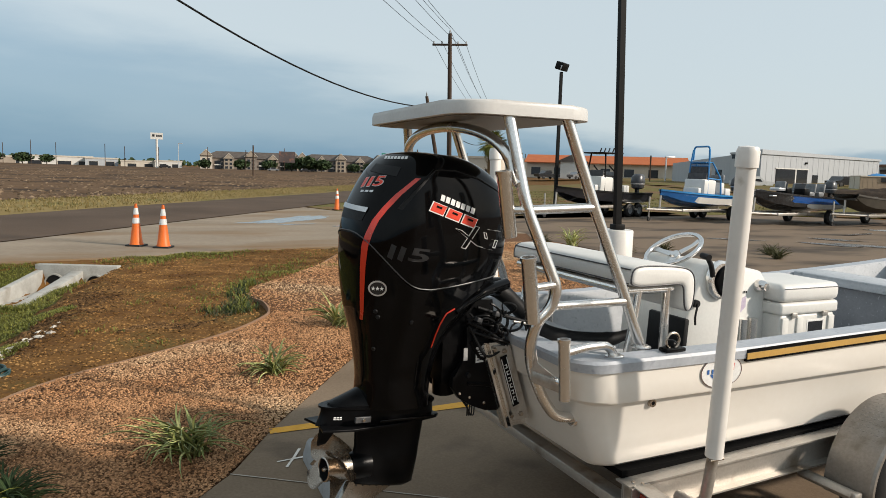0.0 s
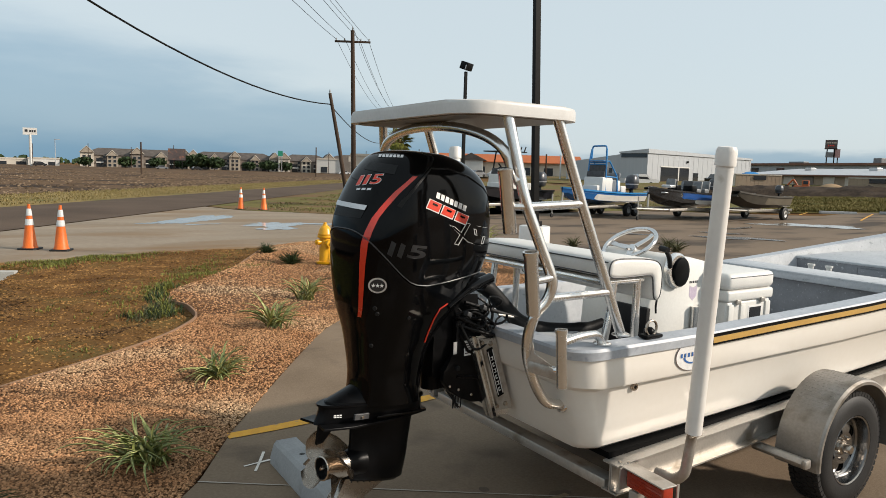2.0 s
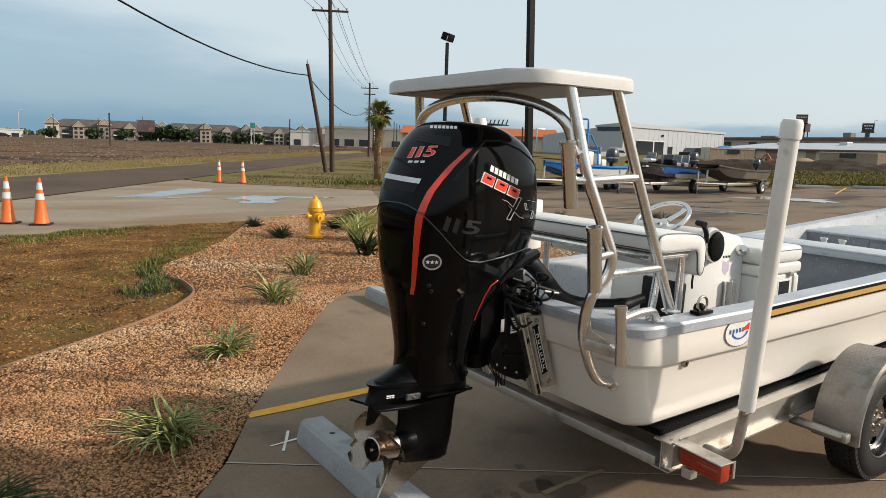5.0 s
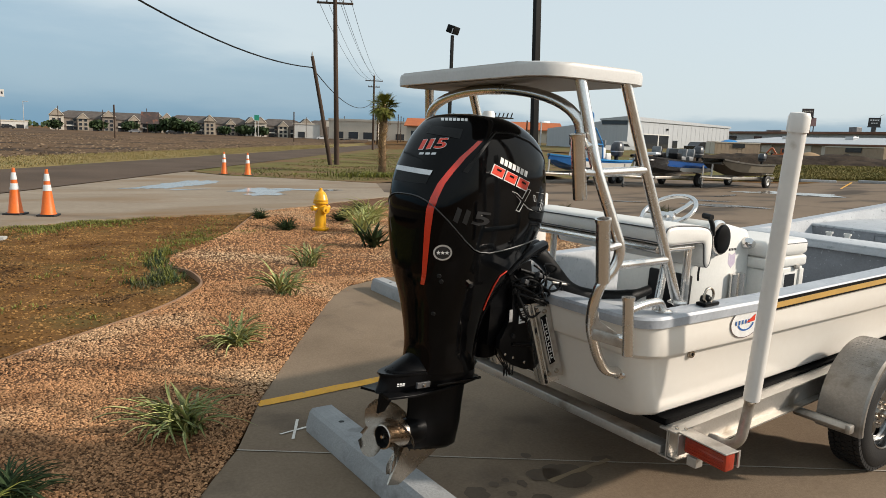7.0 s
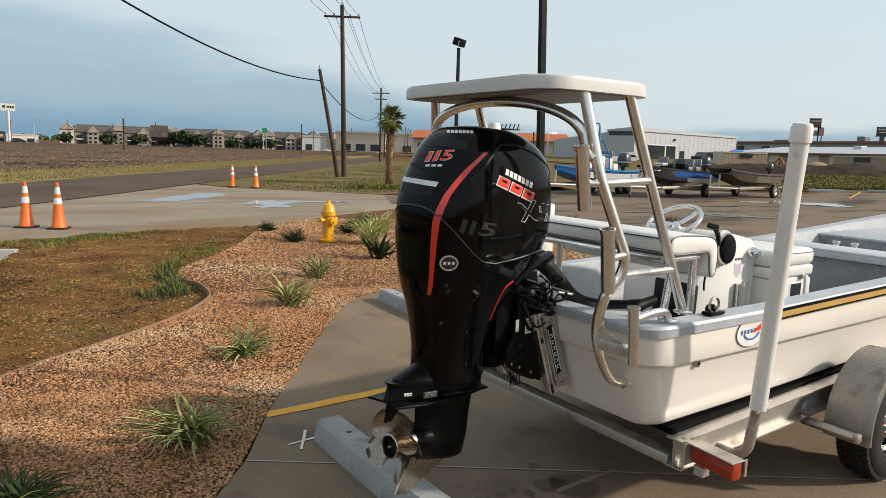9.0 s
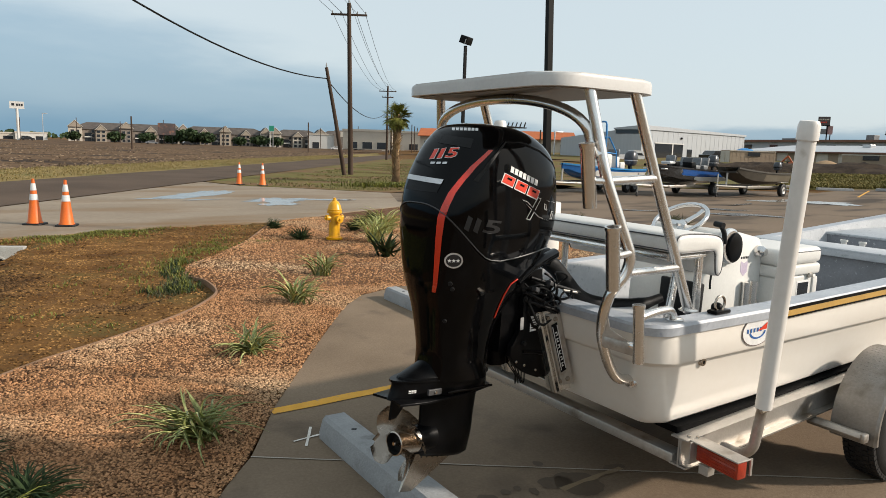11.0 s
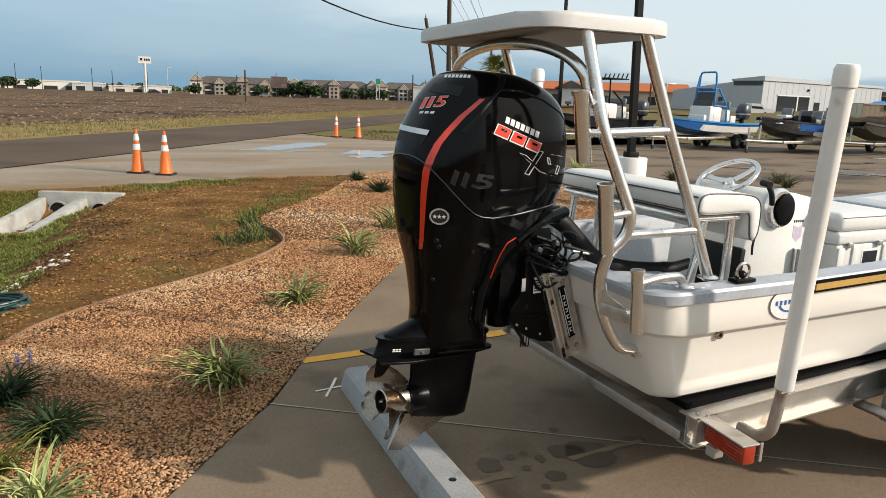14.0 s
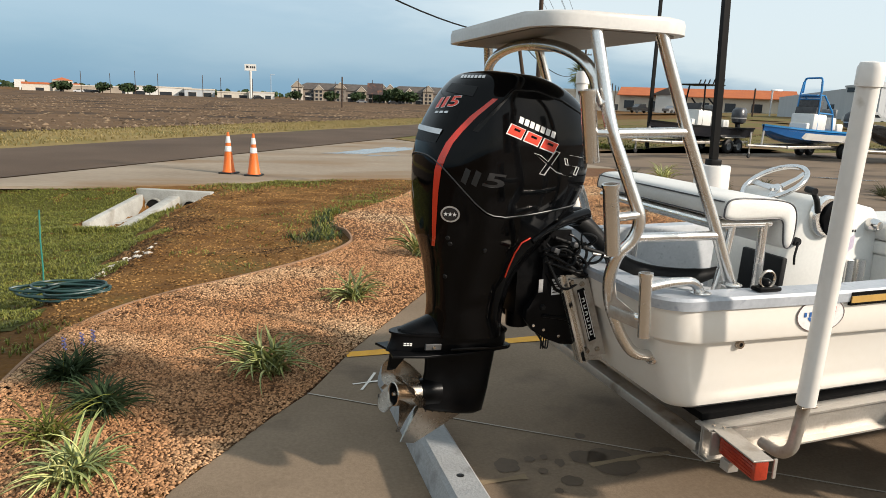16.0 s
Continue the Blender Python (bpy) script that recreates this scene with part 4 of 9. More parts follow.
for side in (-1, 1):
    y = YC + side * 0.755
    # I-beam: web and two flanges
    for nm, yy, dz, w, h in (("rail_web", 0.0, -0.066, 0.008, 0.124), ("rail_flange", 0.0, 0.0, 0.09, 0.008), ("rail_flange", 0.0, -0.132, 0.09, 0.008)):
        rings = [[(x, y + yy - w / 2, rail_z(x) + dz - h / 2), (x, y + yy + w / 2, rail_z(x) + dz - h / 2), (x, y + yy + w / 2, rail_z(x) + dz + h / 2), (x, y + yy - w / 2, rail_z(x) + dz + h / 2)] for x in (1.72, 3.5, 6.2)]
        part(nm, loft(rings), M_alu2, trailer, inworld=True, smooth=False)
    # bunk between the rail and the hull, its black standing in for the gap's shade
    rings = [[(x, y - side * 0.13 - 0.10, rail_z(x) + 0.006), (x, y - side * 0.13 + 0.10, rail_z(x) + 0.006), (x, y - side * 0.13 + 0.10, bottom_z(x) + 0.0), (x, y - side * 0.13 - 0.10, bottom_z(x) + 0.0)] for x in (1.74, 2.4, 3.0, 3.7, 4.5)]
    part("bunk", loft(rings), M_matte, trailer, "bunk painted near black for the shaded gap under the hull", inworld=True, smooth=False)
part("rear_beam", newbox((1.77, YC, 0.424), (0.085, 1.44, 0.05), None, 0.006), M_alu2, trailer, "dull aluminium rear cross beam", inworld=True)
for x, dz in ((3.2, -0.13), (4.8, -0.13)):
    part("cross_member", newbox((x, YC, rail_z(x) + dz), (0.075, 1.50, 0.075), None, 0.006), M_alu2, trailer, inworld=True)
part("tongue", tube([(6.2, YC - 0.755, rail_z(6.2) - 0.08), (7.6, YC, rail_z(6.9) - 0.05)], 0.05, 8), M_alu2, trailer, inworld=True)
part("tongue", tube([(6.2, YC + 0.755, rail_z(6.2) - 0.08), (7.6, YC, rail_z(6.9) - 0.05)], 0.05, 8), M_alu2, trailer, inworld=True)
part("tongue_jack", tube([(7.6, YC, 0.02), (7.6, YC, 1.2)], 0.04, 10), M_alu2, trailer, inworld=True)


def tail_lamp(side):
    at = lambda v: YC + side * v
    br = part("lamp_bracket", newbox((1.775, at(0.885), 0.540), (0.085, 0.34, 0.007), pose(0, 0, 0, 0, 0, side * 5), 0.002), M_alu2, trailer, inworld=True, smooth=False)
    part("bracket_end", newbox((1.820, at(1.05), 0.500), (0.014, 0.006, 0.078), None), M_alu2, br, inworld=True, smooth=False)
    part("bracket_end", newbox((1.755, at(0.815), 0.490), (0.07, 0.006, 0.10), None), M_alu2, br, inworld=True, smooth=False)
    part("bracket_end", newbox((1.755, at(0.765), 0.480), (0.07, 0.006, 0.12), None), M_alu2, br, inworld=True, smooth=False)
    part("bracket_foot", newbox((1.755, at(0.79), 0.421), (0.07, 0.056, 0.006), None), M_alu2, br, inworld=True, smooth=False)
    part("bracket_tab", newbox((1.775, at(0.87), 0.425), (0.05, 0.05, 0.045), None, 0.003), M_alu2, br, inworld=True, smooth=False)
    lm = Matrix.Translation((1.774, at(0.937), 0.494)) @ pose(0, 0, 0, 0, 0, side * 5)
    lens = newbox((0, 0, 0), (0.060, 0.222, 0.080), None, 0.008)
    lens.transform(lm)
    lamp = part("tail_lamp", lens, M_redlens, trailer, "red plastic tail lamp", inworld=True)
    for i in range(5):
        rib = newbox((-0.031, 0, -0.028 + 0.014 * i), (0.003, 0.19, 0.004))
        rib.transform(lm)
        part("lens_rib", rib, M_redlens, lamp, inworld=True, smooth=False)
    for x, v in ((1.76, 0.775), (1.79, 0.80)):
        part("bracket_bolt", turned([(0, 0.008), (0.007, 0.008), (0.009, 0)], 6, pose(x, at(v), 0.543)), M_steel, br, inworld=True)


tail_lamp(-1)
tail_lamp(1)


def guide_post(side):
    s = side
    y_r = YC + s * 0.79
    elbow = bend([(2.0, y_r, 0.455), (2.0, YC + s * 0.89, 0.452), (2.0, YC + s * 0.945, 0.50), (2.003, YC + s * 0.971, 0.72), (2.002, YC + s * 0.976, 0.78)], 0.07)
    post = part("guide_bracket", tube(elbow, 0.024, 12), M_alu2, trailer, "bent galvanised guide post bracket", inworld=True)
    top = (1.953, YC + s * 1.072, 1.948) if s < 0 else (2.055, YC + 1.097, 1.985)
    a, b = Vector((2.004, YC + s * 0.972, 0.707)), Vector(top)
    m = Matrix.Translation(a) @ (b - a).to_track_quat('Z', 'Y').to_matrix().to_4x4()
    l = (b - a).length
    part("guide_sleeve", turned([(0.026, 0.0), (0.0365, 0.0), (0.0365, l - 0.05)], 22, m), M_pvc, trailer, "white plastic guide sleeve", inworld=True)
    part("guide_cap", turned([(0.0365, l - 0.055), (0.043, l - 0.055), (0.043, l + 0.005), (0.036, l + 0.022), (0.0, l + 0.026)], 22, m), M_pvc, trailer, "white end cap", inworld=True)
    part("clamp_bolt", turned([(0, 0), (0.008, 0), (0.008, 0.075), (0, 0.075)], 8, pose(1.968, YC + s * 0.985, 0.697, 0, 90, 0)), M_steel, trailer, inworld=True)


guide_post(-1)
guide_post(1)


M_rimd = mat("tarnished_chrome_rim", (0.30, 0.30, 0.30), (0.20, 0.195, 0.19), 0.22, 1.0, scale=8, fine=80)
# wheel, arched tread-plate fender and its bracket
WX, WZ, WR = 3.26, 0.402, 0.318


def wheel(side):
    y = YC + side * 0.965
    m = pose(WX, y, WZ, 90 if side < 0 else -90, 0, 0)
    w = 0.088
    prof = [(0.195, -w), (0.25, -w - 0.008), (0.29, -w + 0.002), (0.31, -w + 0.022), (WR, -w + 0.05), (WR + 0.002, 0), (WR, w - 0.05), (0.31, w - 0.022), (0.29, w - 0.002), (0.25, w + 0.008), (0.195, w)]
    wh = part("wheel", turned([(0.19, -0.08), (0.195, -w), (0.2, -w), (0.2, w - 0.012), (0.192, w), (0.183, w - 0.004), (0.176, w - 0.03), (0.172, 0.0)], 36, m), M_rimd, trailer, "silver spoked trailer wheel", inworld=True)
    part("tyre", turned(prof, 48, m), M_tyre, wh, "black rubber tyre", inworld=True)
    bm = bmesh.new()
    for i in range(58):
        for s2 in (-0.066, -0.033, 0.0, 0.033, 0.066):
            a = 2 * math.pi * (i + (0.5 if abs(s2) == 0.033 else 0)) / 58
            box(bm, (0, 0, 0), (0.024, 0.028, 0.028), None)
            bm.verts.ensure_lookup_table()
            bmesh.ops.transform(bm, matrix=m @ pose(0, 0, s2, 0, 0, math.degrees(a)) @ Matrix.Translation((WR - 0.008, 0, 0)), verts=bm.verts[-8:])
    part("tread_block", bm, M_tyre, wh, inworld=True, smooth=False)["kind"] = "stuff"
    bm = bmesh.new()
    lathe(bm, [(0.0, 0.088), (0.020, 0.088), (0.026, 0.080), (0.028, 0.050), (0.040, 0.046), (0.044, 0.034)], 24, m)
    part("hub_cap", bm, M_steel, wh, "chrome hub cap", inworld=True)
    part("disc_ring", turned([(0.030, 0.034), (0.060, 0.040), (0.088, 0.044), (0.090, 0.038), (0.030, 0.024)], 36, m), M_rimd, wh, inworld=True)
    part("disc_ring", turned([(0.136, 0.034), (0.150, 0.022), (0.166, 0.020), (0.178, 0.034), (0.180, 0.026), (0.166, 0.010), (0.136, 0.024)], 36, m), M_rimd, wh, inworld=True)
    for i in range(5):
        spoke = []
        for k in range(7):
            a = radians(72 * i + 12 - 21 + 42 * k / 6)
            c, d_ = math.cos(a), math.sin(a)
            spoke.append([m @ Vector((r * c, r * d_, z)) for r, z in ((0.086, 0.044), (0.112, 0.043), (0.139, 0.033), (0.139, 0.022), (0.112, 0.034), (0.086, 0.034))])
        part("spoke", loft(spoke), M_rimd, wh, inworld=True)
        am = m @ pose(0, 0, 0, 0, 0, 72 * i + 48) @ pose(0.062, 0, 0.040)
        part("wheel_nut", turned([(0, 0.014), (0.007, 0.013), (0.009, 0.0)], 6, am), M_steel, wh, inworld=True)
    part("brake_drum", turned([(0.0, -0.02), (0.165, -0.02), (0.165, 0.0), (0.0, 0.005)], 30, m), M_hose, wh, inworld=True)
    # fender
    cy0, cy1 = y - 0.118, y + 0.118
    rings = []
    R2 = 0.385
    angs = [-8 + 196 * i / 36 for i in range(37)]
    for a in angs:
        t = radians(a)
        c, s = math.cos(t), math.sin(t)
        o = lambda r, yy: (WX + r * c, yy, WZ + 0.012 + r * s)
        oy, iy = (cy0, cy1) if side < 0 else (cy1, cy0)
        d = -side * 0.0
        rings.append([o(R2 - 0.026, oy), o(R2 - 0.010, oy), o(R2, oy - side * 0.012), o(R2, iy), o(R2 - 0.006, iy), o(R2 - 0.008, oy - side * 0.014), o(R2 - 0.016, oy - side * 0.006), o(R2 - 0.026, oy - side * 0.006)])
    fe = part("fender", loft(rings), M_tread, trailer, "tread-plate aluminium fender", inworld=True, sharp=30)
    bm = bmesh.new()
    for i in range(46):
        for j in range(11):
            t = radians(-4 + 188 * (i + 0.5) / 46)
            worn_ = smoothstep(0.45, 0.85, math.sin(t))
            if worn_ < 0.05:
                continue
            yy = cy0 + 0.03 + (cy1 - cy0 - 0.05) * (j + (0.5 if i % 2 else 0.0)) / 11
            mm = Matrix.Translation((WX + R2 * math.cos(t), yy, WZ + 0.012 + R2 * math.sin(t))) @ Matrix.Rotation(-(t - math.pi / 2), 4, 'Y') @ pose(0, 0, 0, 0, 0, 45 if (i + j) % 2 else -45)
            p = [(-0.010, 0, 0), (0, -0.003, 0), (0.010, 0, 0), (0, 0.003, 0), (0, 0, 0.0022 * worn_)]
            vs = [bm.verts.new(mm @ Vector(q)) for q in p]
            for a, b in ((0, 1), (1, 2), (2, 3), (3, 0)):
                bm.faces.new((vs[a], vs[b], vs[4]))
    part("tread_bump", bm, M_tread, fe, inworld=True, smooth=False)["kind"] = "stuff"
    part("fender_step", tube([(2.825, YC + side * 0.76, 0.418), (2.835, YC + side * 1.03, 0.412)], 0.030, 10, flat=0.8), M_alu2, trailer, inworld=True)
    part("step_end", newbox((2.836, YC + side * 1.04, 0.410), (0.055, 0.03, 0.05), None, 0.010), M_alu2, trailer, inworld=True)
    part("fender_step", tube([(WX + 0.42, YC + side * 0.76, 0.46), (WX + 0.42, YC + side * 1.03, 0.46)], 0.030, 10, flat=0.8), M_alu2, trailer, inworld=True)


wheel(-1)
wheel(1)
part("axle", tube([(WX, YC - 0.85, WZ), (WX, YC + 0.85, WZ)], 0.035, 10), M_alu2, trailer, inworld=True)


# ---- the outboard motor ----
M_greypanel = mat("grey_panel", (0.06, 0.06, 0.062), None, 0.4)
motor = thing("outboard_motor", pose(0.54, 2.89, 0.27, 0, 0, 13), "glossy black outboard motor with a red stripe and steel propeller", "outboard motor")
MZ = 0.27
#        z     rear  front  half  power
COWL = [(0.70, 0.125, 0.49, 0.118, 2.8), (0.78, 0.135, 0.49, 0.122, 2.8), (0.86, 0.147, 0.49, 0.128, 2.8), (0.92, 0.150, 0.50, 0.132, 2.8), (1.02, 0.140, 0.53, 0.145, 2.8), (1.12, 0.125, 0.60, 0.170, 2.8),
        (1.22, 0.100, 0.70, 0.200, 2.9), (1.34, 0.084, 0.80, 0.220, 3.0), (1.46, 0.076, 0.855, 0.230, 3.0), (1.58, 0.080, 0.868, 0.232, 2.9), (1.68, 0.104, 0.862, 0.228, 2.8),
        (1.76, 0.142, 0.842, 0.220, 2.7), (1.82, 0.177, 0.795, 0.208, 2.6), (1.87, 0.217, 0.718, 0.186, 2.5), (1.904, 0.257, 0.628, 0.156, 2.4), (1.920, 0.30, 0.545, 0.115, 2.3), (1.926, 0.35, 0.460, 0.05, 2.1)]


def COWL_AT(z, col):
    """Reads one column of the table at height z along a smooth curve."""
    z = min(max(z, COWL[0][0]), COWL[-1][0])
    i = max(k for k in range(len(COWL) - 1) if COWL[k][0] <= z)
    (z0, y0), (z1, y1) = (COWL[i][0], COWL[i][col]), (COWL[i + 1][0], COWL[i + 1][col])
    za, ya = (COWL[i - 1][0], COWL[i - 1][col]) if i else (z0, y0)
    zb, yb = (COWL[i + 2][0], COWL[i + 2][col]) if i + 2 < len(COWL) else (z1, y1)
    m0 = (y1 - ya) / (z1 - za)
    m1 = (yb - y0) / (zb - z0)
    d = z1 - z0
    t = (z - z0) / d
    return (2 * t ** 3 - 3 * t * t + 1) * y0 + (t ** 3 - 2 * t * t + t) * d * m0 + (3 * t * t - 2 * t ** 3) * y1 + (t ** 3 - t * t) * d * m1


def cowl_at(z, th):
    """A point on the cover at height z; th runs round from the bow, to port first."""
    row = [COWL_AT(z, i) for i in range(5)]
    _, r, f, h, pw = row
    c, s = math.cos(th), math.sin(th)
    e = 2 / pw
    cx = r + (f - r) * 0.42
    lx = (f - cx) if c > 0 else (cx - r)
    return Vector((cx + lx * math.copysign(abs(c) ** e, c), h * math.copysign(abs(s) ** e, s), z - MZ))


def seam(th):
    """Height of the joint between top cover and lower cover."""
    u = cowl_at(1.4, th).x
    return lerp([(0.079, 1.577), (0.10, 1.551), (0.147, 1.49), (0.19, 1.44), (0.237, 1.392), (0.288, 1.352), (0.34, 1.333), (0.40, 1.327), (0.50, 1.334), (0.69, 1.356), (0.9, 1.37)], u)


NT = 72
TH = [2 * math.pi * i / NT for i in range(NT)]


def cover(z_lo, z_hi, rows, inset=0.0):
    rings = []
    for j in range(rows + 1):
        ring = []
        for th in TH:
            a, b = z_lo(th), z_hi(th)
            t = j / rows
            p = cowl_at(a + (b - a) * t, th)
            if inset:
                p = Vector((p.x + (0.45 - p.x) * inset, p.y * (1 - inset), p.z))
            ring.append(p)
        rings.append(ring)
    return loft(rings)


part("lower_cowl", cover(lambda th: 0.806 - 0.10 * cowl_at(0.86, th).x, lambda th: seam(th) - 0.004, 34), M_black, motor, "gloss black lower cover", sharp=60)
part("cowl_gasket", cover(lambda th: seam(th) - 0.012, lambda th: seam(th) + 0.012, 2, 0.012), M_hose, motor, sharp=60)
top_cowl = part("top_cowl", cover(lambda th: seam(th) + 0.004, lambda th: 1.926, 40), M_black, motor, "gloss black top cover", sharp=60)

WU, WV = 0.80, -0.60


def on_cowl(k, z, out=0.0025):
    """The point of the starboard or aft face at height z whose reading along the fore-and-aft slant is k."""
    lo, hi = math.pi * 0.80, math.pi * 1.80
    best = None
    g = lambda th: (lambda p: WU * p.x + WV * p.y)(cowl_at(z, th))
    for _ in range(40):
        mid = (lo + hi) / 2
        if g(mid) < k:
            lo = mid
        else:
            hi = mid
    th = (lo + hi) / 2
    p = cowl_at(z, th)
    a, b, c = cowl_at(z, th - 0.02), cowl_at(z, th + 0.02), cowl_at(min(1.925, z + 0.01), th)
    n = (b - a).cross(c - p).normalized()
    return p + n * out


def decal(name, quads, material, parent, thick=0.0025, label="", sub=4):
    """Flat figures given in slant and height, laid on the cover."""
    bm = bmesh.new()
    for q in quads:
        a, b, c, d = [Vector(p) for p in q]
        g = [[bm.verts.new(on_cowl(*(a.lerp(b, i / sub).lerp(d.lerp(c, i / sub), j / sub)), thick)) for i in range(sub + 1)] for j in range(sub + 1)]
        for j in range(sub):
            for i in range(sub):
                bm.faces.new((g[j][i], g[j][i + 1], g[j + 1][i + 1], g[j + 1][i]))
    return part(name, bm, material, parent, label)


KS = [(1.14, 0.143), (1.24, 0.155), (1.33, 0.158), (1.44, 0.162), (1.524, 0.169), (1.576, 0.186), (1.632, 0.212), (1.68, 0.248), (1.74, 0.300), (1.784, 0.348), (1.816, 0.381), (1.86, 0.43)]
zs = [1.20 + 0.01 * i for i in range(67)]
HW = [(1.20, 0.55), (1.45, 0.9), (1.55, 1.1), (1.66, 1.0)]
edge = lambda z, s: (lerp(KS, z) - 0.002 + s * (0.0145 - 0.005 * smoothstep(1.7, 1.86, z)) * lerp(HW, z), z)
stripe_l = [(edge(a, -1), edge(a, 1), edge(b, 1), edge(b, -1)) for a, b in zip(zs, zs[1:]) if b <= 1.815]
decal("stripe", [q for q in stripe_l if q[2][1] < 1.5525], M_red, motor, 0.002, "red pinstripe band", 3)
decal("stripe", [q for q in stripe_l if q[0][1] > 1.5395], M_red, top_cowl, 0.002, "red pinstripe band", 3)

# number on the aft face of the cover, in red and white, and in dark grey on its side
def lettering(name, text, k0, z0, width, height, slant, rise, material, parent, out, bold=0.0):
    cu = bpy.data.curves.new(name, 'FONT')
    cu.body, cu.size, cu.offset = text, 1.0, bold
    cu.resolution_u = 3
    tmp = bpy.data.objects.new(name, cu)
    scene.collection.objects.link(tmp)
    dg = bpy.context.evaluated_depsgraph_get()
    me = bpy.data.meshes.new_from_object(tmp.evaluated_get(dg))
    bpy.data.objects.remove(tmp)
    bpy.data.curves.remove(cu)
    bm = bmesh.new()
    bm.from_mesh(me)
    bpy.data.meshes.remove(me)
    bmesh.ops.triangulate(bm, faces=list(bm.faces))
    bmesh.ops.subdivide_edges(bm, edges=[e for e in bm.edges if e.calc_length() > 0.25], cuts=2)
    bmesh.ops.triangulate(bm, faces=list(bm.faces))
    xs = [v.co.x for v in bm.verts]
    ys = [v.co.y for v in bm.verts]
    w, h = max(xs) - min(xs), max(ys) - min(ys)
    x0, y0 = min(xs), min(ys)
    for v in bm.verts:
        a, b = (v.co.x - x0) / w, (v.co.y - y0) / h
        v.co = on_cowl(k0 + width * a + slant * b, z0 + height * b + rise * a, out)
    return part(name, bm, material, parent)


M_dimtext = mat("dim_grey_print", (0.011, 0.011, 0.012), None, 0.35)
for i, ch in enumerate("115"):
    k, w = (0.117, 0.147, 0.177)[i], (0.020, 0.020, 0.046)[i]
    lettering("digit", ch, k, 1.762 + 0.004 * i, w, 0.045, 0.022, 0.003, M_whitetext, top_cowl, 0.002, 0.03)
    lettering("digit", ch, k + 0.0012, 1.764 + 0.004 * i, w - 0.003, 0.041, 0.021, 0.003, M_redtext, top_cowl, 0.0032, 0.012)
    k, w = (0.262, 0.302, 0.342)[i], (0.020, 0.020, 0.080)[i]
    lettering("side_digit", ch, k, 1.482 - 0.009 * i, w, 0.056, 0.018, -0.012, M_dimtext, top_cowl, 0.002, 0.02)


def bars(name, k0, z0, cell, height, count, slant, rise, fill, material, parent, out):
    for i in range(count):
        a = k0 + cell * i
        z = z0 + rise * i
        r2 = rise * fill
        decal(name, [((a, z), (a + cell * fill, z + r2), (a + cell * fill + slant, z + r2 + height), (a + slant, z + height))], material, parent, out, sub=3)


bars("maker_bar", 0.466, 1.720, 0.0208, 0.025, 7, 0.005, -0.0092, 0.76, M_whitetext, top_cowl, 0.002)
bars("maker_bar", 0.212, 1.889, 0.0160, 0.012, 7, 0.002, 0.0, 0.74, M_whitetext, top_cowl, 0.002)
bars("model_bar", 0.120, 1.744, 0.024, 0.009, 3, 0.004, 0.001, 0.74, M_silver, top_cowl, 0.002)
for dk, dz, hh, ff, m_, o_ in ((0.0, 0.0, 0.042, 0.90, M_whitetext, 0.002), (0.0045, 0.0032, 0.0345, 0.80, M_redtext, 0.0032)):
    bars("model_bar", 0.422 + dk, 1.675 + dz, 0.0645, hh, 3, 0.016, -0.028, ff, m_, top_cowl, o_)
# outlined strokes: two that cross, then a stack of three slanted ones
def stroke(k0, z0, k1, z1, w, material, out):
    decal("model_stroke", [((k0, z0), (k0 + w, z0 - 0.35 * w), (k1 + w, z1 - 0.35 * w), (k1, z1))], material, top_cowl, out, sub=5)


for k0, z0, k1, z1, w in ((0.530, 1.600, 0.622, 1.516, 0.030), (0.556, 1.512, 0.612, 1.608, 0.022), (0.664, 1.590, 0.712, 1.580, 0.014), (0.650, 1.578, 0.656, 1.548, 0.014), (0.656, 1.552, 0.700, 1.538, 0.014), (0.700, 1.540, 0.690, 1.504, 0.014), (0.640, 1.510, 0.684, 1.496, 0.014)):
    stroke(k0, z0, k1, z1, w, M_silver, 0.002)
    stroke(k0 + 0.004, z0 + (0.003 if z0 < z1 else -0.004), k1 + 0.004, z1 + (-0.004 if z0 < z1 else 0.003), w - 0.008, M_black, 0.0032)
# slim dark slits that break up the red blocks
bars("model_slit", 0.450, 1.690, 0.0645, 0.008, 3, 0.004, -0.028, 0.34, M_black, top_cowl, 0.0040)
part("seam_lip", tube([(lambda p: Vector((p.x, p.y, p.z)) + Vector((p.x - 0.45, p.y, 0)).normalized() * 0.001)(cowl_at(seam(th) + 0.004, th)) for th in TH], 0.0026, 6, closed=True), M_greypanel, top_cowl)
# round three-star badge: plain disc with rings
bq, bs = bmesh.new(), bmesh.new()
cb = on_cowl(0.225, 1.347, 0.003)
nb = (on_cowl(0.225, 1.347, 0.05) - cb).normalized()
bmat = Matrix.Translation(cb) @ nb.to_track_quat('Z', 'Y').to_matrix().to_4x4()
b = disc(0.040, 0.034, 0.0, 28)
b.transform(bmat)
wb = part("warranty_badge", b, M_silver, motor, "round silver badge with three stars", smooth=False)
b = disc(0.033, 0.027, 0.001, 28)
b.transform(bmat)
part("badge_field", b, M_greytext, wb, smooth=False)
b = bmesh.new()
for dx in (-0.018, 0, 0.018):
    vs = [b.verts.new(bmat @ Vector((dx + (0.010 if i % 2 == 0 else 0.004) * math.cos(math.pi / 2 + math.pi * i / 5), (0.010 if i % 2 == 0 else 0.004) * math.sin(math.pi / 2 + math.pi * i / 5), 0.002))) for i in range(10)]
    b.faces.new(vs)
part("badge_stars", b, M_whitetext, wb, smooth=False)

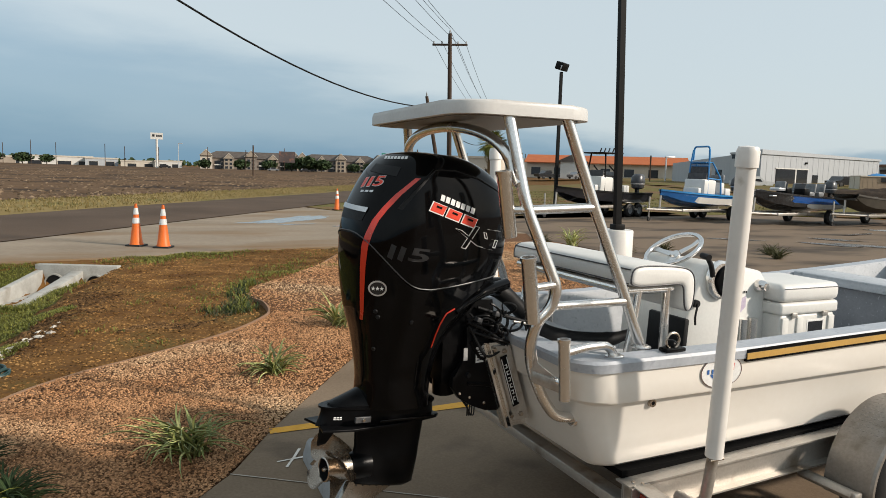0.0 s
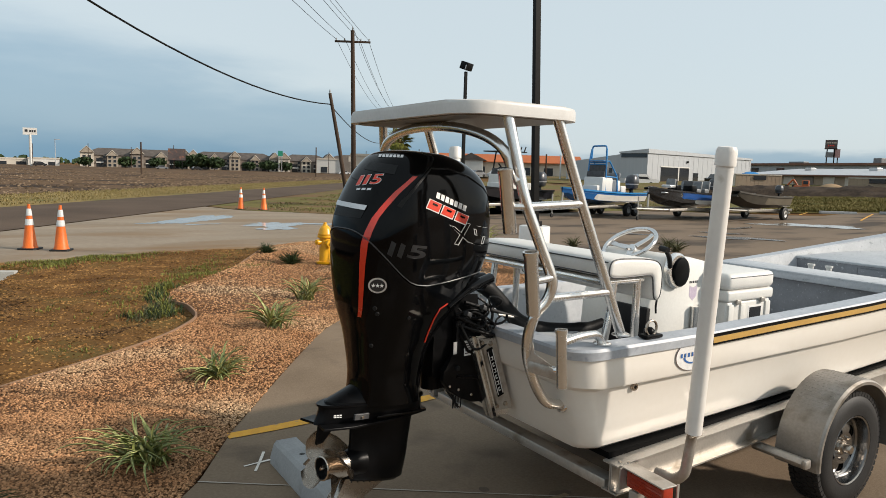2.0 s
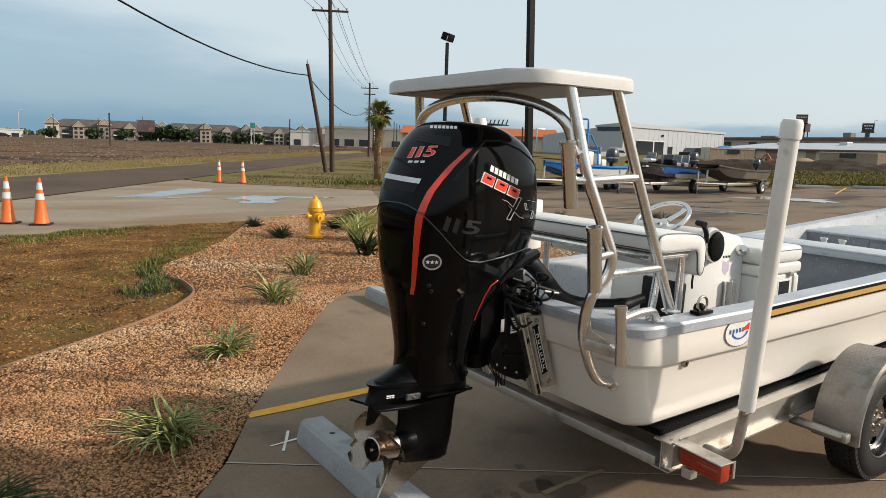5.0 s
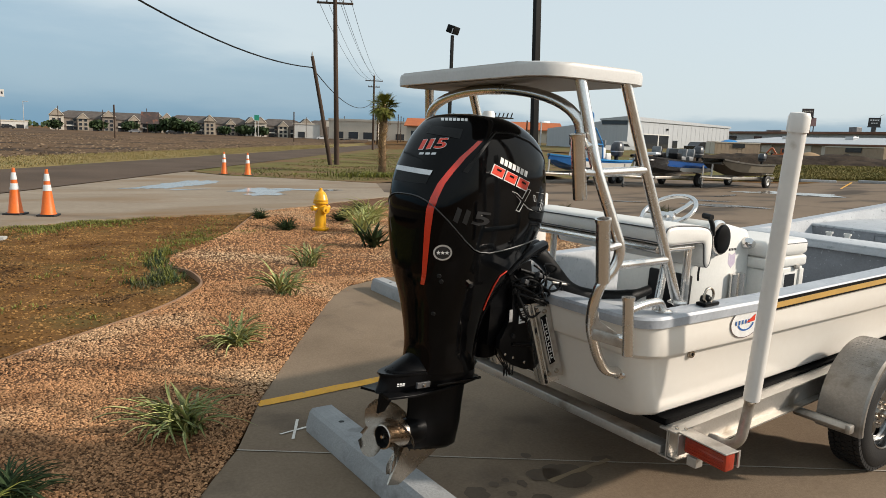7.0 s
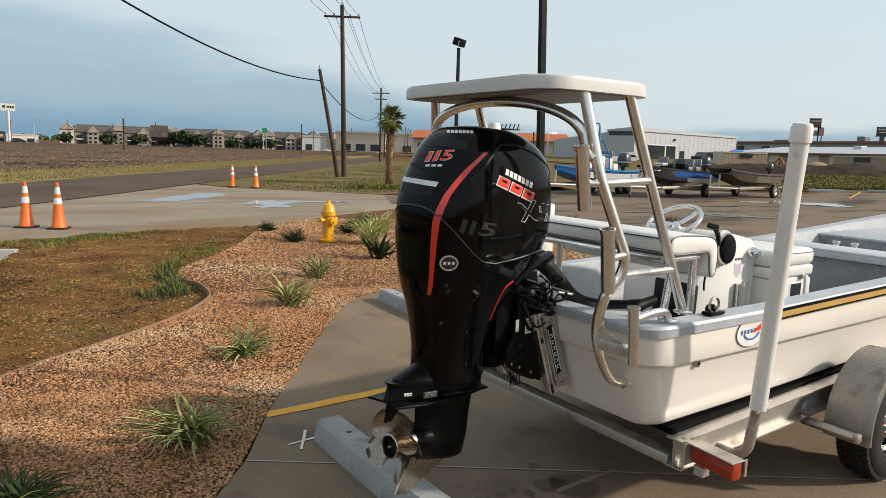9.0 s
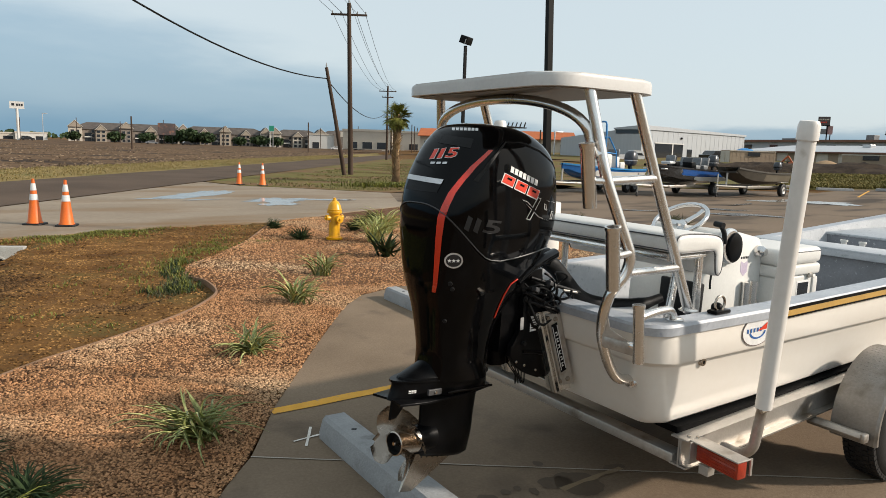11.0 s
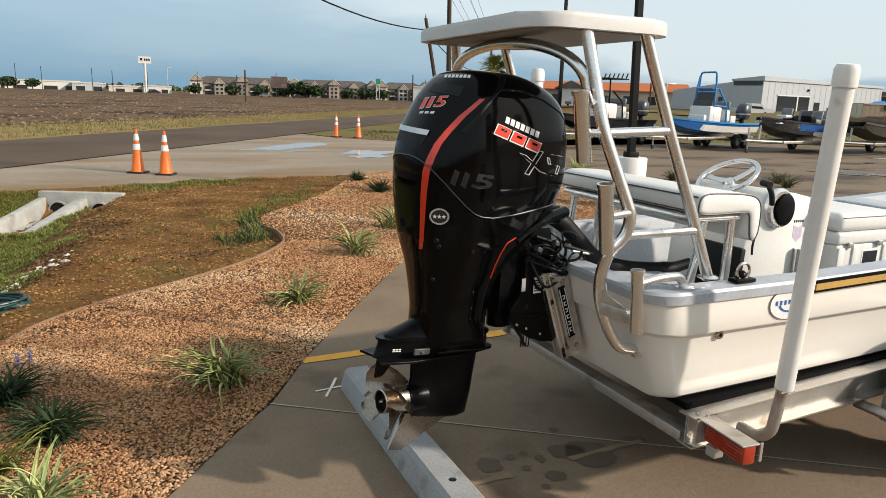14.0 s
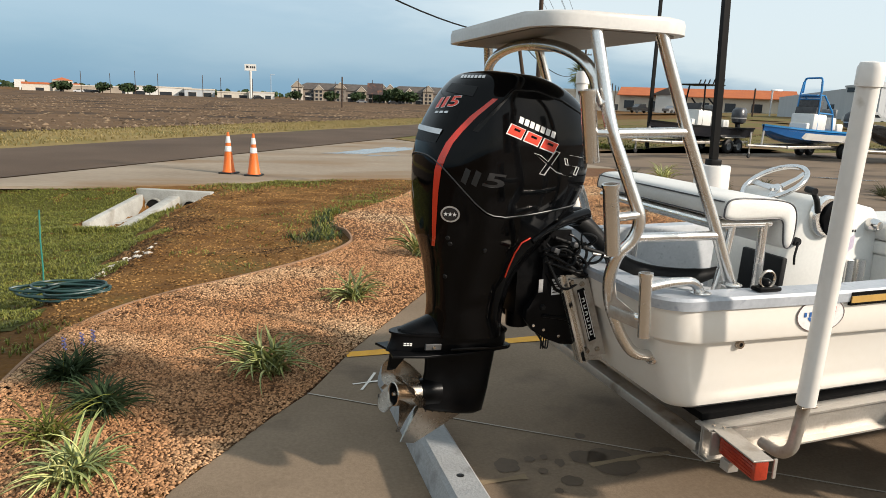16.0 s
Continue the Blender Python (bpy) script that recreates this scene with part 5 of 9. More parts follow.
# aft latch recess and upper vent scoop
decal("latch_recess", [((0.020, 1.630), (0.148, 1.628), (0.175, 1.682), (0.040, 1.694))], M_hose, top_cowl, 0.002, "dark latch recess", 6)
decal("latch_handle", [((0.030, 1.674), (0.166, 1.662), (0.176, 1.682), (0.036, 1.694))], M_silver, top_cowl, 0.006, "brushed silver latch handle", 6)
decal("vent_scoop", [((0.150, 1.835), (0.285, 1.815), (0.30, 1.855), (0.175, 1.868))], M_hose, top_cowl, 0.002, "dark air vent", 6)
# crease ribs on the side of the cover
for pts in ([(0.315, 1.700), (0.375, 1.778), (0.44, 1.848), (0.52, 1.848), (0.62, 1.815), (0.70, 1.765), (0.75, 1.70)],):
    n = (len(pts) - 1) * 6
    ts = [i / 6 for i in range(n + 1)]
    line = [on_cowl(lerp([(i, p[0]) for i, p in enumerate(pts)], t), lerp([(i, p[1]) for i, p in enumerate(pts)], t), 0.0) for t in ts]
    part("cover_crease", tube(line, [0.001 + 0.006 * math.sin(math.pi * i / n) for i in range(n + 1)], 10), M_black, top_cowl)
decal("side_slot", [((0.297, 1.683), (0.318, 1.676), (0.440, 1.838), (0.432, 1.852))], M_hose, top_cowl, 0.0015, "dark slot in the cover", 5)
for kk, zz in ((0.215, 1.245), (0.36, 1.19), (0.20, 1.07), (0.225, 1.22)):
    c0 = on_cowl(kk, zz, 0.001)
    part("cover_screw", turned([(0, 0.004), (0.008, 0.004), (0.010, 0)], 12, Matrix.Translation(c0) @ (on_cowl(kk, zz, 0.05) - c0).to_track_quat('Z', 'Y').to_matrix().to_4x4()), M_hose, motor)


def sect(z, r, f, h, n=28, nose=0.5, cx=None):
    """A streamlined section: round nose forward, finer tail aft."""
    pts = []
    for i in range(n):
        th = 2 * math.pi * i / n
        c, s = math.cos(th), math.sin(th)
        x = r + (f - r) * (0.5 + 0.5 * c)
        w = h * math.copysign(abs(s) ** 0.85, s) * (0.55 + 0.45 * (0.5 + 0.5 * c) ** 0.5 if c < 0.4 else 1.0)
        pts.append((x, w, z - MZ))
    return pts


# gearcase leg under the covers, trimmed a little so that its nose dips
TRIM = Matrix.Translation((-0.072, 0.015, 0.735 - MZ)) @ Matrix.Rotation(radians(5.5), 4, 'Y') @ Matrix.Translation((0.39, 0, MZ - 0.718)) @ Matrix.Rotation(radians(5), 4, 'Z') @ Matrix.Translation((-0.30, 0, 0))


def leg(name, bm, material, parent, label="", smooth=True, sharp=38):
    bm.transform(TRIM)
    return part(name, bm, material, parent, label, smooth, False, sharp)


leg("drive_leg", loft([sect(0.80, -0.062, 0.52, 0.112), sect(0.775, -0.060, 0.525, 0.112), sect(0.750, -0.066, 0.53, 0.110), sect(0.735, -0.072, 0.53, 0.104), sect(0.715, -0.080, 0.53, 0.095)]), M_blackm, motor, "satin black midsection over the gearcase", sharp=50)
leg("cover_skirt", loft([sect(0.890, 0.150, 0.47, 0.108), sect(0.868, 0.112, 0.48, 0.110), sect(0.846, 0.060, 0.485, 0.112), sect(0.826, 0.008, 0.495, 0.116), sect(0.812, -0.028, 0.510, 0.119), sect(0.802, -0.034, 0.525, 0.120)]), M_blackm, motor, "black flared skirt under the cover", sharp=16)
leg("collar_trim", loft([sect(0.804, -0.074, 0.532, 0.121), sect(0.796, -0.074, 0.532, 0.121)]), M_blackm, motor, sharp=30)
leg("collar_rib", newbox((0.33, -0.108, 0.742 - MZ), (0.30, 0.012, 0.012), pose(0, 0, 0, 0, 0, -1), 0.004), M_black, motor)
leg("anti_vent_plate", prism([(-0.09, -0.09), (0.05, -0.115), (0.30, -0.105), (0.42, -0.08), (0.53, -0.055), (0.56, -0.03), (0.565, 0.0), (0.56, 0.03), (0.53, 0.055), (0.42, 0.08), (0.30, 0.105), (0.05, 0.115), (-0.09, 0.09), (-0.065, 0.0)], 0.712 - MZ, 0.722 - MZ, 0.003), M_blackm, motor, "black anti-ventilation plate")
leg("trim_tab", prism([(0.0, 0), (0.10, 0), (0.03, -0.085), (-0.005, -0.09)], -0.007, 0.007, 0.002, Matrix.Translation((-0.055, 0, 0.714 - MZ)) @ pose(0, 0, 0, 90, 0, 0)), M_blackm, motor, "small black trim tab fin")
keel = lambda x: 0.430 - 0.16 * (x - 0.11)
tail = [(x, y, keel(x) - MZ) for x, y, _ in sect(0.43, 0.112, 0.425, 0.030)]
tail2 = [(x, y, keel(x) + 0.022 - MZ) for x, y, _ in sect(0.43, 0.110, 0.462, 0.050)]
leg("gearcase", loft([sect(0.72, 0.115, 0.49, 0.056), sect(0.66, 0.12, 0.487, 0.050), sect(0.60, 0.125, 0.482, 0.050), sect(0.565, 0.12, 0.478, 0.056), sect(0.54, 0.115, 0.476, 0.062), sect(0.51, 0.11, 0.474, 0.065), sect(0.475, 0.11, 0.470, 0.062), tail2, tail]), M_blackm, motor, "satin black gearcase", sharp=60)
tm = pose(0, 0, 0.51 - MZ, 0, 90, 0)
leg("torpedo", turned([(0.0, 0.20), (0.064, 0.20), (0.063, 0.14), (0.060, 0.102), (0.0, 0.102)], 28, tm), M_blackm, motor, "black torpedo housing")
leg("skeg", loft([[(0.112, -0.014, keel(0.112) + 0.01 - MZ), (0.36, -0.014, keel(0.36) + 0.01 - MZ), (0.36, 0.014, keel(0.36) + 0.01 - MZ), (0.112, 0.014, keel(0.112) + 0.01 - MZ)], [(0.078, -0.009, 0.36 - MZ), (0.245, -0.009, 0.335 - MZ), (0.245, 0.009, 0.335 - MZ), (0.078, 0.009, 0.36 - MZ)], [(0.045, -0.004, 0.275 - MZ), (0.115, -0.004, 0.262 - MZ), (0.115, 0.004, 0.262 - MZ), (0.045, 0.004, 0.275 - MZ)]]), M_steel, motor, "bare steel skeg guard", smooth=False)
for i in range(6):
    leg("guard_rivet", turned([(0, 0.003), (0.003, 0.002), (0.004, 0)], 8, pose(0.15 + 0.036 * i, -0.014, keel(0.15 + 0.036 * i) - 0.004 - MZ, 90, 0, 0)), M_hose, motor)
leg("anode_panel", newbox((0.09, -0.1095, 0.760 - MZ), (0.075, 0.012, 0.026), pose(0, 0, 0, 0, 0, -4), 0.002), M_greypanel, motor, "small grey plate with a bolt on the midsection", smooth=False)
leg("anode_bolt", turned([(0, 0.006), (0.006, 0.006), (0.008, 0)], 10, pose(0.09, -0.1165, 0.760 - MZ, 90, 0, -4)), M_steel, motor)
for i in range(3):
    leg("print_bar", newbox((-0.035 + 0.013 * i, -0.083 - 0.003 * i, 0.772 - MZ), (0.010, 0.003, 0.005), pose(0, 0, 0, 0, 0, -16)), M_whitetext, motor, smooth=False)
    leg("print_bar", newbox((-0.035 + 0.013 * i, -0.083 - 0.003 * i, 0.764 - MZ), (0.010, 0.003, 0.003), pose(0, 0, 0, 0, 0, -16)), M_whitetext, motor, smooth=False)

prop = leg("propeller", turned([(0.049, -0.020), (0.054, -0.017), (0.053, 0.01), (0.060, 0.098), (0.054, 0.100), (0.048, 0.03), (0.047, -0.016), (0.049, -0.020)], 30, tm), M_steel, motor, "polished steel four-blade propeller")
leg("prop_hub", turned([(0.0, 0.015), (0.044, 0.015), (0.045, 0.0), (0.0465, -0.014)], 24, tm), M_hose, prop)
leg("prop_nut", turned([(0.0, -0.022), (0.007, -0.022), (0.012, -0.01), (0.014, 0.02), (0.0, 0.025)], 12, tm), M_steel, prop)
for bl in range(4):
    bm = bmesh.new()
    rows = []
    for i in range(11):
        t = i / 10
        rad = 0.056 + 0.108 * t
        chord = 0.050 + 0.056 * math.sin(math.pi * min(1, t * 0.95) ** 0.8) * (1 - 0.30 * t)
        if t > 0.8:
            chord *= 1 - 0.70 * ((t - 0.8) / 0.2) ** 1.5
        pitch = math.atan(0.50 / (2 * math.pi * max(rad, 0.06)))
        row = []
        for j in range(11):
            s = j / 10 - 0.5
            along = s * 2 * chord
            ang = along * math.cos(pitch) / rad + 0.35 * t
            x = along * math.sin(pitch) + 0.058 - 0.050 * t - 0.02 * (2 * s) ** 2 * t
            row.append(bm.verts.new((x, rad * math.cos(ang), rad * math.sin(ang))))
        rows.append(row)
    for a, b in zip(rows, rows[1:]):
        for j in range(10):
            bm.faces.new((a[j], a[j + 1], b[j + 1], b[j]))
    bmesh.ops.solidify(bm, geom=list(bm.faces), thickness=0.004)
    bm.transform(Matrix.Translation((0, 0, 0.51 - MZ)) @ Matrix.Rotation(radians(90 * bl + 52), 4, 'X'))
    leg("blade", bm, M_steel, prop)

# swivel bracket, clamp and cluttered linkage between cover and transom
part("swivel_bracket", loft([[(0.50, -0.10, 1.26 - MZ), (0.80, -0.10, 1.24 - MZ), (0.80, 0.10, 1.24 - MZ), (0.50, 0.10, 1.26 - MZ)], [(0.52, -0.11, 1.05 - MZ), (0.82, -0.12, 1.02 - MZ), (0.82, 0.12, 1.02 - MZ), (0.52, 0.11, 1.05 - MZ)], [(0.53, -0.09, 0.86 - MZ), (0.70, -0.10, 0.80 - MZ), (0.70, 0.10, 0.80 - MZ), (0.53, 0.09, 0.86 - MZ)]]), M_blackm, motor, "black cast swivel bracket", smooth=False)

# clamp plates, tilt tube and hoses
CLAMP = [(0.63, 1.13), (0.68, 1.145), (0.74, 1.15), (0.79, 1.14), (0.82, 1.10), (0.835, 1.04), (0.85, 0.95), (0.868, 0.80), (0.87, 0.725), (0.82, 0.70), (0.75, 0.71), (0.67, 0.745), (0.60, 0.79), (0.555, 0.85), (0.56, 0.90), (0.61, 0.955), (0.635, 1.02), (0.625, 1.10)]
for v in (-0.132, 0.132):
    cm = Matrix.Translation((0, v, -MZ)) @ pose(0, 0, 0, 90, 0, 0)
    cp = part("clamp_plate", prism(CLAMP, -0.013, 0.013, 0.006, cm), M_blackm, motor, "black cast clamp bracket", sharp=30)
    if v < 0:
        for k in (0, 2, 5):
            part("pin_hole", turned([(0, 0.0145), (0.006, 0.0145), (0.008, 0.0125)], 10, cm @ pose(0.600 + 0.028 * k, 0.815 - 0.013 * k, 0)), M_steel, cp)
        part("pivot_boss", turned([(0, 0.030), (0.022, 0.030), (0.034, 0.024), (0.038, 0.012)], 20, cm @ pose(0.785, 1.10, 0)), M_blackm, cp)
        part("pivot_nut", turned([(0, 0.044), (0.012, 0.044), (0.014, 0.030)], 6, cm @ pose(0.785, 1.10, 0)), M_hose, cp)
        part("cast_rib", tube([cm @ Vector(p) for p in ((0.65, 1.06, 0.014), (0.70, 0.98, 0.014), (0.86, 0.90, 0.014))], 0.008, 8), M_blackm, cp)
        part("cast_rib", tube([cm @ Vector(p) for p in ((0.64, 0.86, 0.014), (0.74, 0.84, 0.014), (0.88, 0.80, 0.014))], 0.008, 8), M_blackm, cp)
part("tilt_tube", tube([(0.80, -0.15, 1.15 - MZ), (0.80, 0.15, 1.15 - MZ)], 0.024, 14), M_hose, motor)
part("trim_ram", tube([(0.66, -0.075, 0.78 - MZ), (0.60, -0.075, 1.0 - MZ)], 0.026, 12), M_steel, motor)
part("swivel_tube", tube([(0.60, 0, 0.78 - MZ), (0.58, 0, 1.22 - MZ)], 0.055, 16), M_blackm, motor)
for k, (u, z) in enumerate(((0.86, 1.06), (0.87, 0.94), (0.885, 0.84), (0.88, 0.75), (0.70, 1.11), (0.68, 0.90))):
    part("clamp_bolt", turned([(0, 0.014), (0.012, 0.014), (0.014, 0.0)], 6, pose(u - 0.04, -0.144, z - MZ, 90, 0, 0)), M_steel if k == 2 else M_hose, motor)
part("caution_label", newbox((0.705, -0.1455, 0.99 - MZ), (0.045, 0.001, 0.075)), M_whitetext, motor, "small white printed label", smooth=False)
lab = bmesh.new()
for i in range(5):
    box(lab, (0.705, -0.1463, 0.965 - MZ + 0.012 * i), (0.034, 0.0006, 0.005))
part("label_print", lab, M_greytext, motor, smooth=False)
part("caution_label", newbox((0.625, -0.1455, 1.0 - MZ), (0.022, 0.001, 0.060)), M_silver, motor, smooth=False)
# rigging tube and looped wires
rig = bend([(0.70, -0.05, 1.33 - MZ), (0.86, -0.09, 1.28 - MZ), (0.97, -0.11, 1.17 - MZ), (1.09, -0.11, 1.06 - MZ), (1.24, -0.16, 1.015 - MZ), (1.42, -0.26, 1.01 - MZ), (1.54, -0.31, 1.05 - MZ)], 0.10, 8)
part("rigging_boot", tube(rig, [0.042 if i < 8 else 0.040 for i in range(len(rig) - 6)] + [0.040 - 0.003 * i for i in range(6)], 14, flat=1.0), M_hose, motor, "thick black rigging hose running into the boat")
part("rigging_collar", tube([(0.68, -0.08, 1.32 - MZ), (0.83, -0.10, 1.30 - MZ)], [0.030, 0.046], 14), M_black, motor, "glossy rigging collar")
rngw = random.Random(3)
for i in range(6):
    a = Vector((0.62 + 0.04 * rngw.random(), -0.12 - 0.03 * rngw.random(), 1.20 - MZ - 0.1 * rngw.random()))
    c = Vector((0.80 + 0.1 * rngw.random(), -0.15 - 0.03 * rngw.random(), 1.10 - MZ - 0.16 * rngw.random()))
    mid = (a + c) / 2 + Vector((0.03 * rngw.uniform(-1, 1), -0.03, 0.10 * rngw.uniform(-1, 1)))
    part("cable", tube(bend([a, mid, c], 0.08), 0.004 + 0.003 * rngw.random(), 8), M_hose, motor)
loop = [(0.80 + 0.05 * math.cos(t), -0.16, 1.14 - MZ + 0.055 * math.sin(t)) for t in [2 * math.pi * i / 22 for i in range(22)]]
part("cable_loop", tube(loop, 0.007, 8, closed=True), M_hose, motor)
loop = [(0.90 + 0.05 * math.cos(t), -0.18, 1.09 - MZ + 0.045 * math.sin(t)) for t in [math.pi * i / 14 for i in range(15)]]
part("cable_loop", tube(loop, 0.005, 8), M_hose, motor)
part("steering_link", tube([(0.86, -0.19, 1.145 - MZ), (0.98, -0.20, 1.12 - MZ)], 0.006, 10), M_alu2, motor, "bright steel steering rod")
part("steering_link", tube([(0.70, -0.12, 1.21 - MZ), (0.98, -0.20, 1.12 - MZ)], 0.010, 10), M_hose, motor, "bright steel steering rod")
for i in range(7):
    t0, rr = rngw.uniform(0, 6.28), rngw.uniform(0.035, 0.075)
    cu, cz = rngw.uniform(0.68, 0.84), rngw.uniform(1.10, 1.21)
    arc = [(cu + rr * math.cos(t0 + 0.28 * j), -0.195 + 0.02 * math.sin(0.5 * j + i), cz - MZ + 0.75 * rr * math.sin(t0 + 0.28 * j)) for j in range(15)]
    part("cable_loop", tube(arc, rngw.uniform(0.0035, 0.0065), 8), (M_hose, M_blackm, M_black)[i % 3], motor)
for u, z in ((0.66, 1.17), (0.76, 1.19)):
    part("cable_clip", newbox((u, -0.19, z - MZ), (0.03, 0.03, 0.022), pose(0, 0, 0, 0, 20, 0), 0.004), M_greypanel, motor)
part("cowl_lip", tube(bend([(0.54, -0.185, 1.215 - MZ), (0.62, -0.185, 1.268 - MZ), (0.72, -0.165, 1.30 - MZ), (0.86, -0.12, 1.315 - MZ)], 0.06), [0.014 + 0.0010 * min(i, 14) for i in range(len(bend([(0.54, -0.185, 1.215 - MZ), (0.62, -0.185, 1.268 - MZ), (0.72, -0.165, 1.30 - MZ), (0.86, -0.12, 1.315 - MZ)], 0.06)))], 14), M_black, motor, "glossy black lip under the cover")
for i in range(4):
    y0 = -0.03 + 0.02 * i
    part("ground_wire", tube(bend([(0.66, y0 - 0.06, 0.77 - MZ), (0.69 + 0.01 * i, y0 - 0.07, 0.69 - MZ), (0.72, y0 - 0.06, 0.67 - MZ - 0.01 * i), (0.73, y0 - 0.05, 0.76 - MZ)], 0.03), 0.003, 6), M_hose, motor)
# hollow of the lower cover towards the bracket, with its red pinstripe
part("side_pinstripe", tube([on_cowl(0.535, 1.235, 0.003), on_cowl(0.50, 1.215, 0.003), on_cowl(0.475, 1.17, 0.003), on_cowl(0.452, 1.11, 0.003), on_cowl(0.435, 1.055, 0.003)], 0.0035, 8), M_red, motor)
# ---- jack plate between motor and transom ----
jack = moored("jack_plate", pose(1.45, 3.13, 0.66), "brushed aluminium jack plate bolted to the boat transom", "jack plate")
rake = lambda z: 1.312 + 0.333 * (1.045 - z)
for y in (2.945, 3.315):
    s = -1 if y < 3.1 else 1

    def plate(x0, x1, y0, y1, z0=0.625, z1=1.045):
        return loft([[(rake(z) + dx, y + s * dy, z) for dx, dy in ((x0, y0), (x1, y0), (x1, y1), (x0, y1))] for z in (z1, z0)])

    sp = part("side_plate", plate(0.0, 0.125, -0.006, 0.006), M_alu, jack, "thick aluminium side plate", inworld=True, smooth=False)
    part("front_flange", plate(0.0, 0.012, -0.03, 0.028), M_alu, sp, inworld=True, smooth=False)
    part("front_flange", plate(0.030, 0.038, 0.006, 0.028), M_alu, sp, inworld=True, smooth=False)
    part("transom_flange", plate(0.058, 0.145, 0.007, 0.018, 0.655, 1.03), M_alu2, sp, inworld=True, smooth=False)
    mm = Matrix.Translation((rake(0.855) + 0.092, y + s * 0.0195, 0.855)) @ pose(0, 0, 0, 0, -18.4, 0)
    slot = newbox((0, 0, 0), (0.038, 0.003, 0.265), None, 0.001)
    slot.transform(mm)
    part("name_slot", slot, M_blackm, sp, "black nameplate strip with pale lettering", inworld=True, smooth=False)
    bb = bmesh.new()
    for i in range(6):
        box(bb, (0, s * 0.002, 0.085 - 0.034 * i), (0.013, 0.003, 0.004))
        box(bb, (0.004 * (-1) ** i, s * 0.002, 0.077 - 0.034 * i), (0.004, 0.003, 0.018))
        box(bb, (0, s * 0.002, 0.069 - 0.034 * i), (0.013, 0.003, 0.004))
    box(bb, (-0.0145, s * 0.002, 0.0), (0.004, 0.003, 0.24))
    box(bb, (0.0145, s * 0.002, 0.0), (0.004, 0.003, 0.24))
    bb.transform(mm)
    part("name_bars", bb, M_whitetext, sp, inworld=True, smooth=False)
    for dx, z, dark in ((0.018, 0.90, True), (0.020, 0.655, True), (0.030, 0.635, True), (0.050, 0.68, False), (0.105, 0.685, False), (0.055, 1.015, False), (0.105, 1.005, False)):
        part("plate_bolt", turned([(0, 0.012), (0.010, 0.012), (0.013, 0.0)], 6, pose(rake(z) + dx, y + s * (0.006 if dx < 0.04 else 0.018), z, 90 if s < 0 else -90, 0, 0)), M_hose if dark else M_steel, sp, inworld=True)
part("carriage", newbox((1.45, 3.13, 0.84), (0.07, 0.34, 0.36), pose(0, 0, 0, 0, -18.4, 0), 0.01), M_blackm, jack, "black sliding motor carriage", inworld=True)
part("ram", tube([(1.46, 3.13, 0.68), (1.37, 3.13, 1.0)], 0.025, 12), M_steel, jack, inworld=True)

# ---- fittings inside the boat ----
seat = moored("leaning_seat", pose(2.08, 3.16, 0.72), "white vinyl leaning seat on an aluminium tube frame in the boat", "boat seat", (0.03, -0.015, 0))
prof = [(1.885, 1.335), (1.88, 1.385), (1.895, 1.425), (1.94, 1.44), (2.06, 1.437), (2.17, 1.43), (2.24, 1.415), (2.275, 1.375), (2.28, 1.30), (2.272, 1.225), (2.245, 1.20), (2.215, 1.215), (2.205, 1.28), (2.20, 1.325), (2.18, 1.34), (2.05, 1.335)]


def chaikin(pts, n=2):
    """Rounds a closed outline."""
    for _ in range(n):
        pts = [q for a, b in zip(pts, pts[1:] + pts[:1]) for q in (tuple(0.75 * u + 0.25 * v for u, v in zip(a, b)), tuple(0.25 * u + 0.75 * v for u, v in zip(a, b)))]
    return pts


cprofile = chaikin(prof)


def shrunk(k):
    """The cushion's outline drawn in by k metres, square to its sides."""
    n = len(cprofile)
    out = []
    for i, (x, z) in enumerate(cprofile):
        a, b = cprofile[i - 1], cprofile[(i + 1) % n]
        t = Vector((b[0] - a[0], b[1] - a[1])).normalized()
        out.append((x + t.y * k, z - t.x * k))
    return out


rings = [[Vector((x, y, z)) for x, z in shrunk(k)] for y, k in ((2.638, 0.024), (2.641, 0.014), (2.648, 0.006), (2.662, 0.0), (2.9, 0.0), (3.2, 0.0), (3.5, 0.0), (3.697, 0.0), (3.710, 0.006), (3.717, 0.014), (3.720, 0.024))]
cush = part("cushion", loft(rings), M_vinyl, seat, "padded white vinyl cushion with dark piping", inworld=True, sharp=75)
for y in (2.6465, 3.712):
    part("piping", tube([(x, y, z) for x, z in shrunk(0.005)], 0.0038, 6, closed=True), M_piping, cush, inworld=True)
for dz, x in ((1.418, 1.890), (1.352, 1.884)):
    part("piping", tube([(x, 2.66 + 0.03 * i, dz) for i in range(36)], 0.0035, 6), M_piping, cush, inworld=True)
part("seat_pan", newbox((2.04, 3.18, 1.325), (0.28, 0.98, 0.02), None, 0.005), M_alu2, seat, inworld=True)
ft = bend([(1.90, 2.69, 1.315), (1.90, 3.67, 1.315)], 0.03)
part("frame_tube", tube(ft, 0.02, 12), M_alu, seat, inworld=True)
part("frame_tube", tube([(1.90, 2.69, 1.315), (2.17, 2.69, 1.315)], 0.02, 12), M_alu, seat, inworld=True)
for y in (2.69, 3.67):
    part("seat_leg", tube(bend([(1.97, y, 1.31), (1.95, y, 1.15), (1.86, y, 0.72)], 0.12), 0.02, 12), M_alu, seat, inworld=True)
    part("seat_leg", tube([(2.14, y, 1.32), (2.14, y, 1.06), (2.12, y, 0.72)], 0.021, 12), M_alu, seat, inworld=True)

console = moored("helm_console", pose(2.60, 3.22, 0.74), "white moulded helm console with chrome wheel and throttle", "helm console", (0.175, -0.04, -0.015))
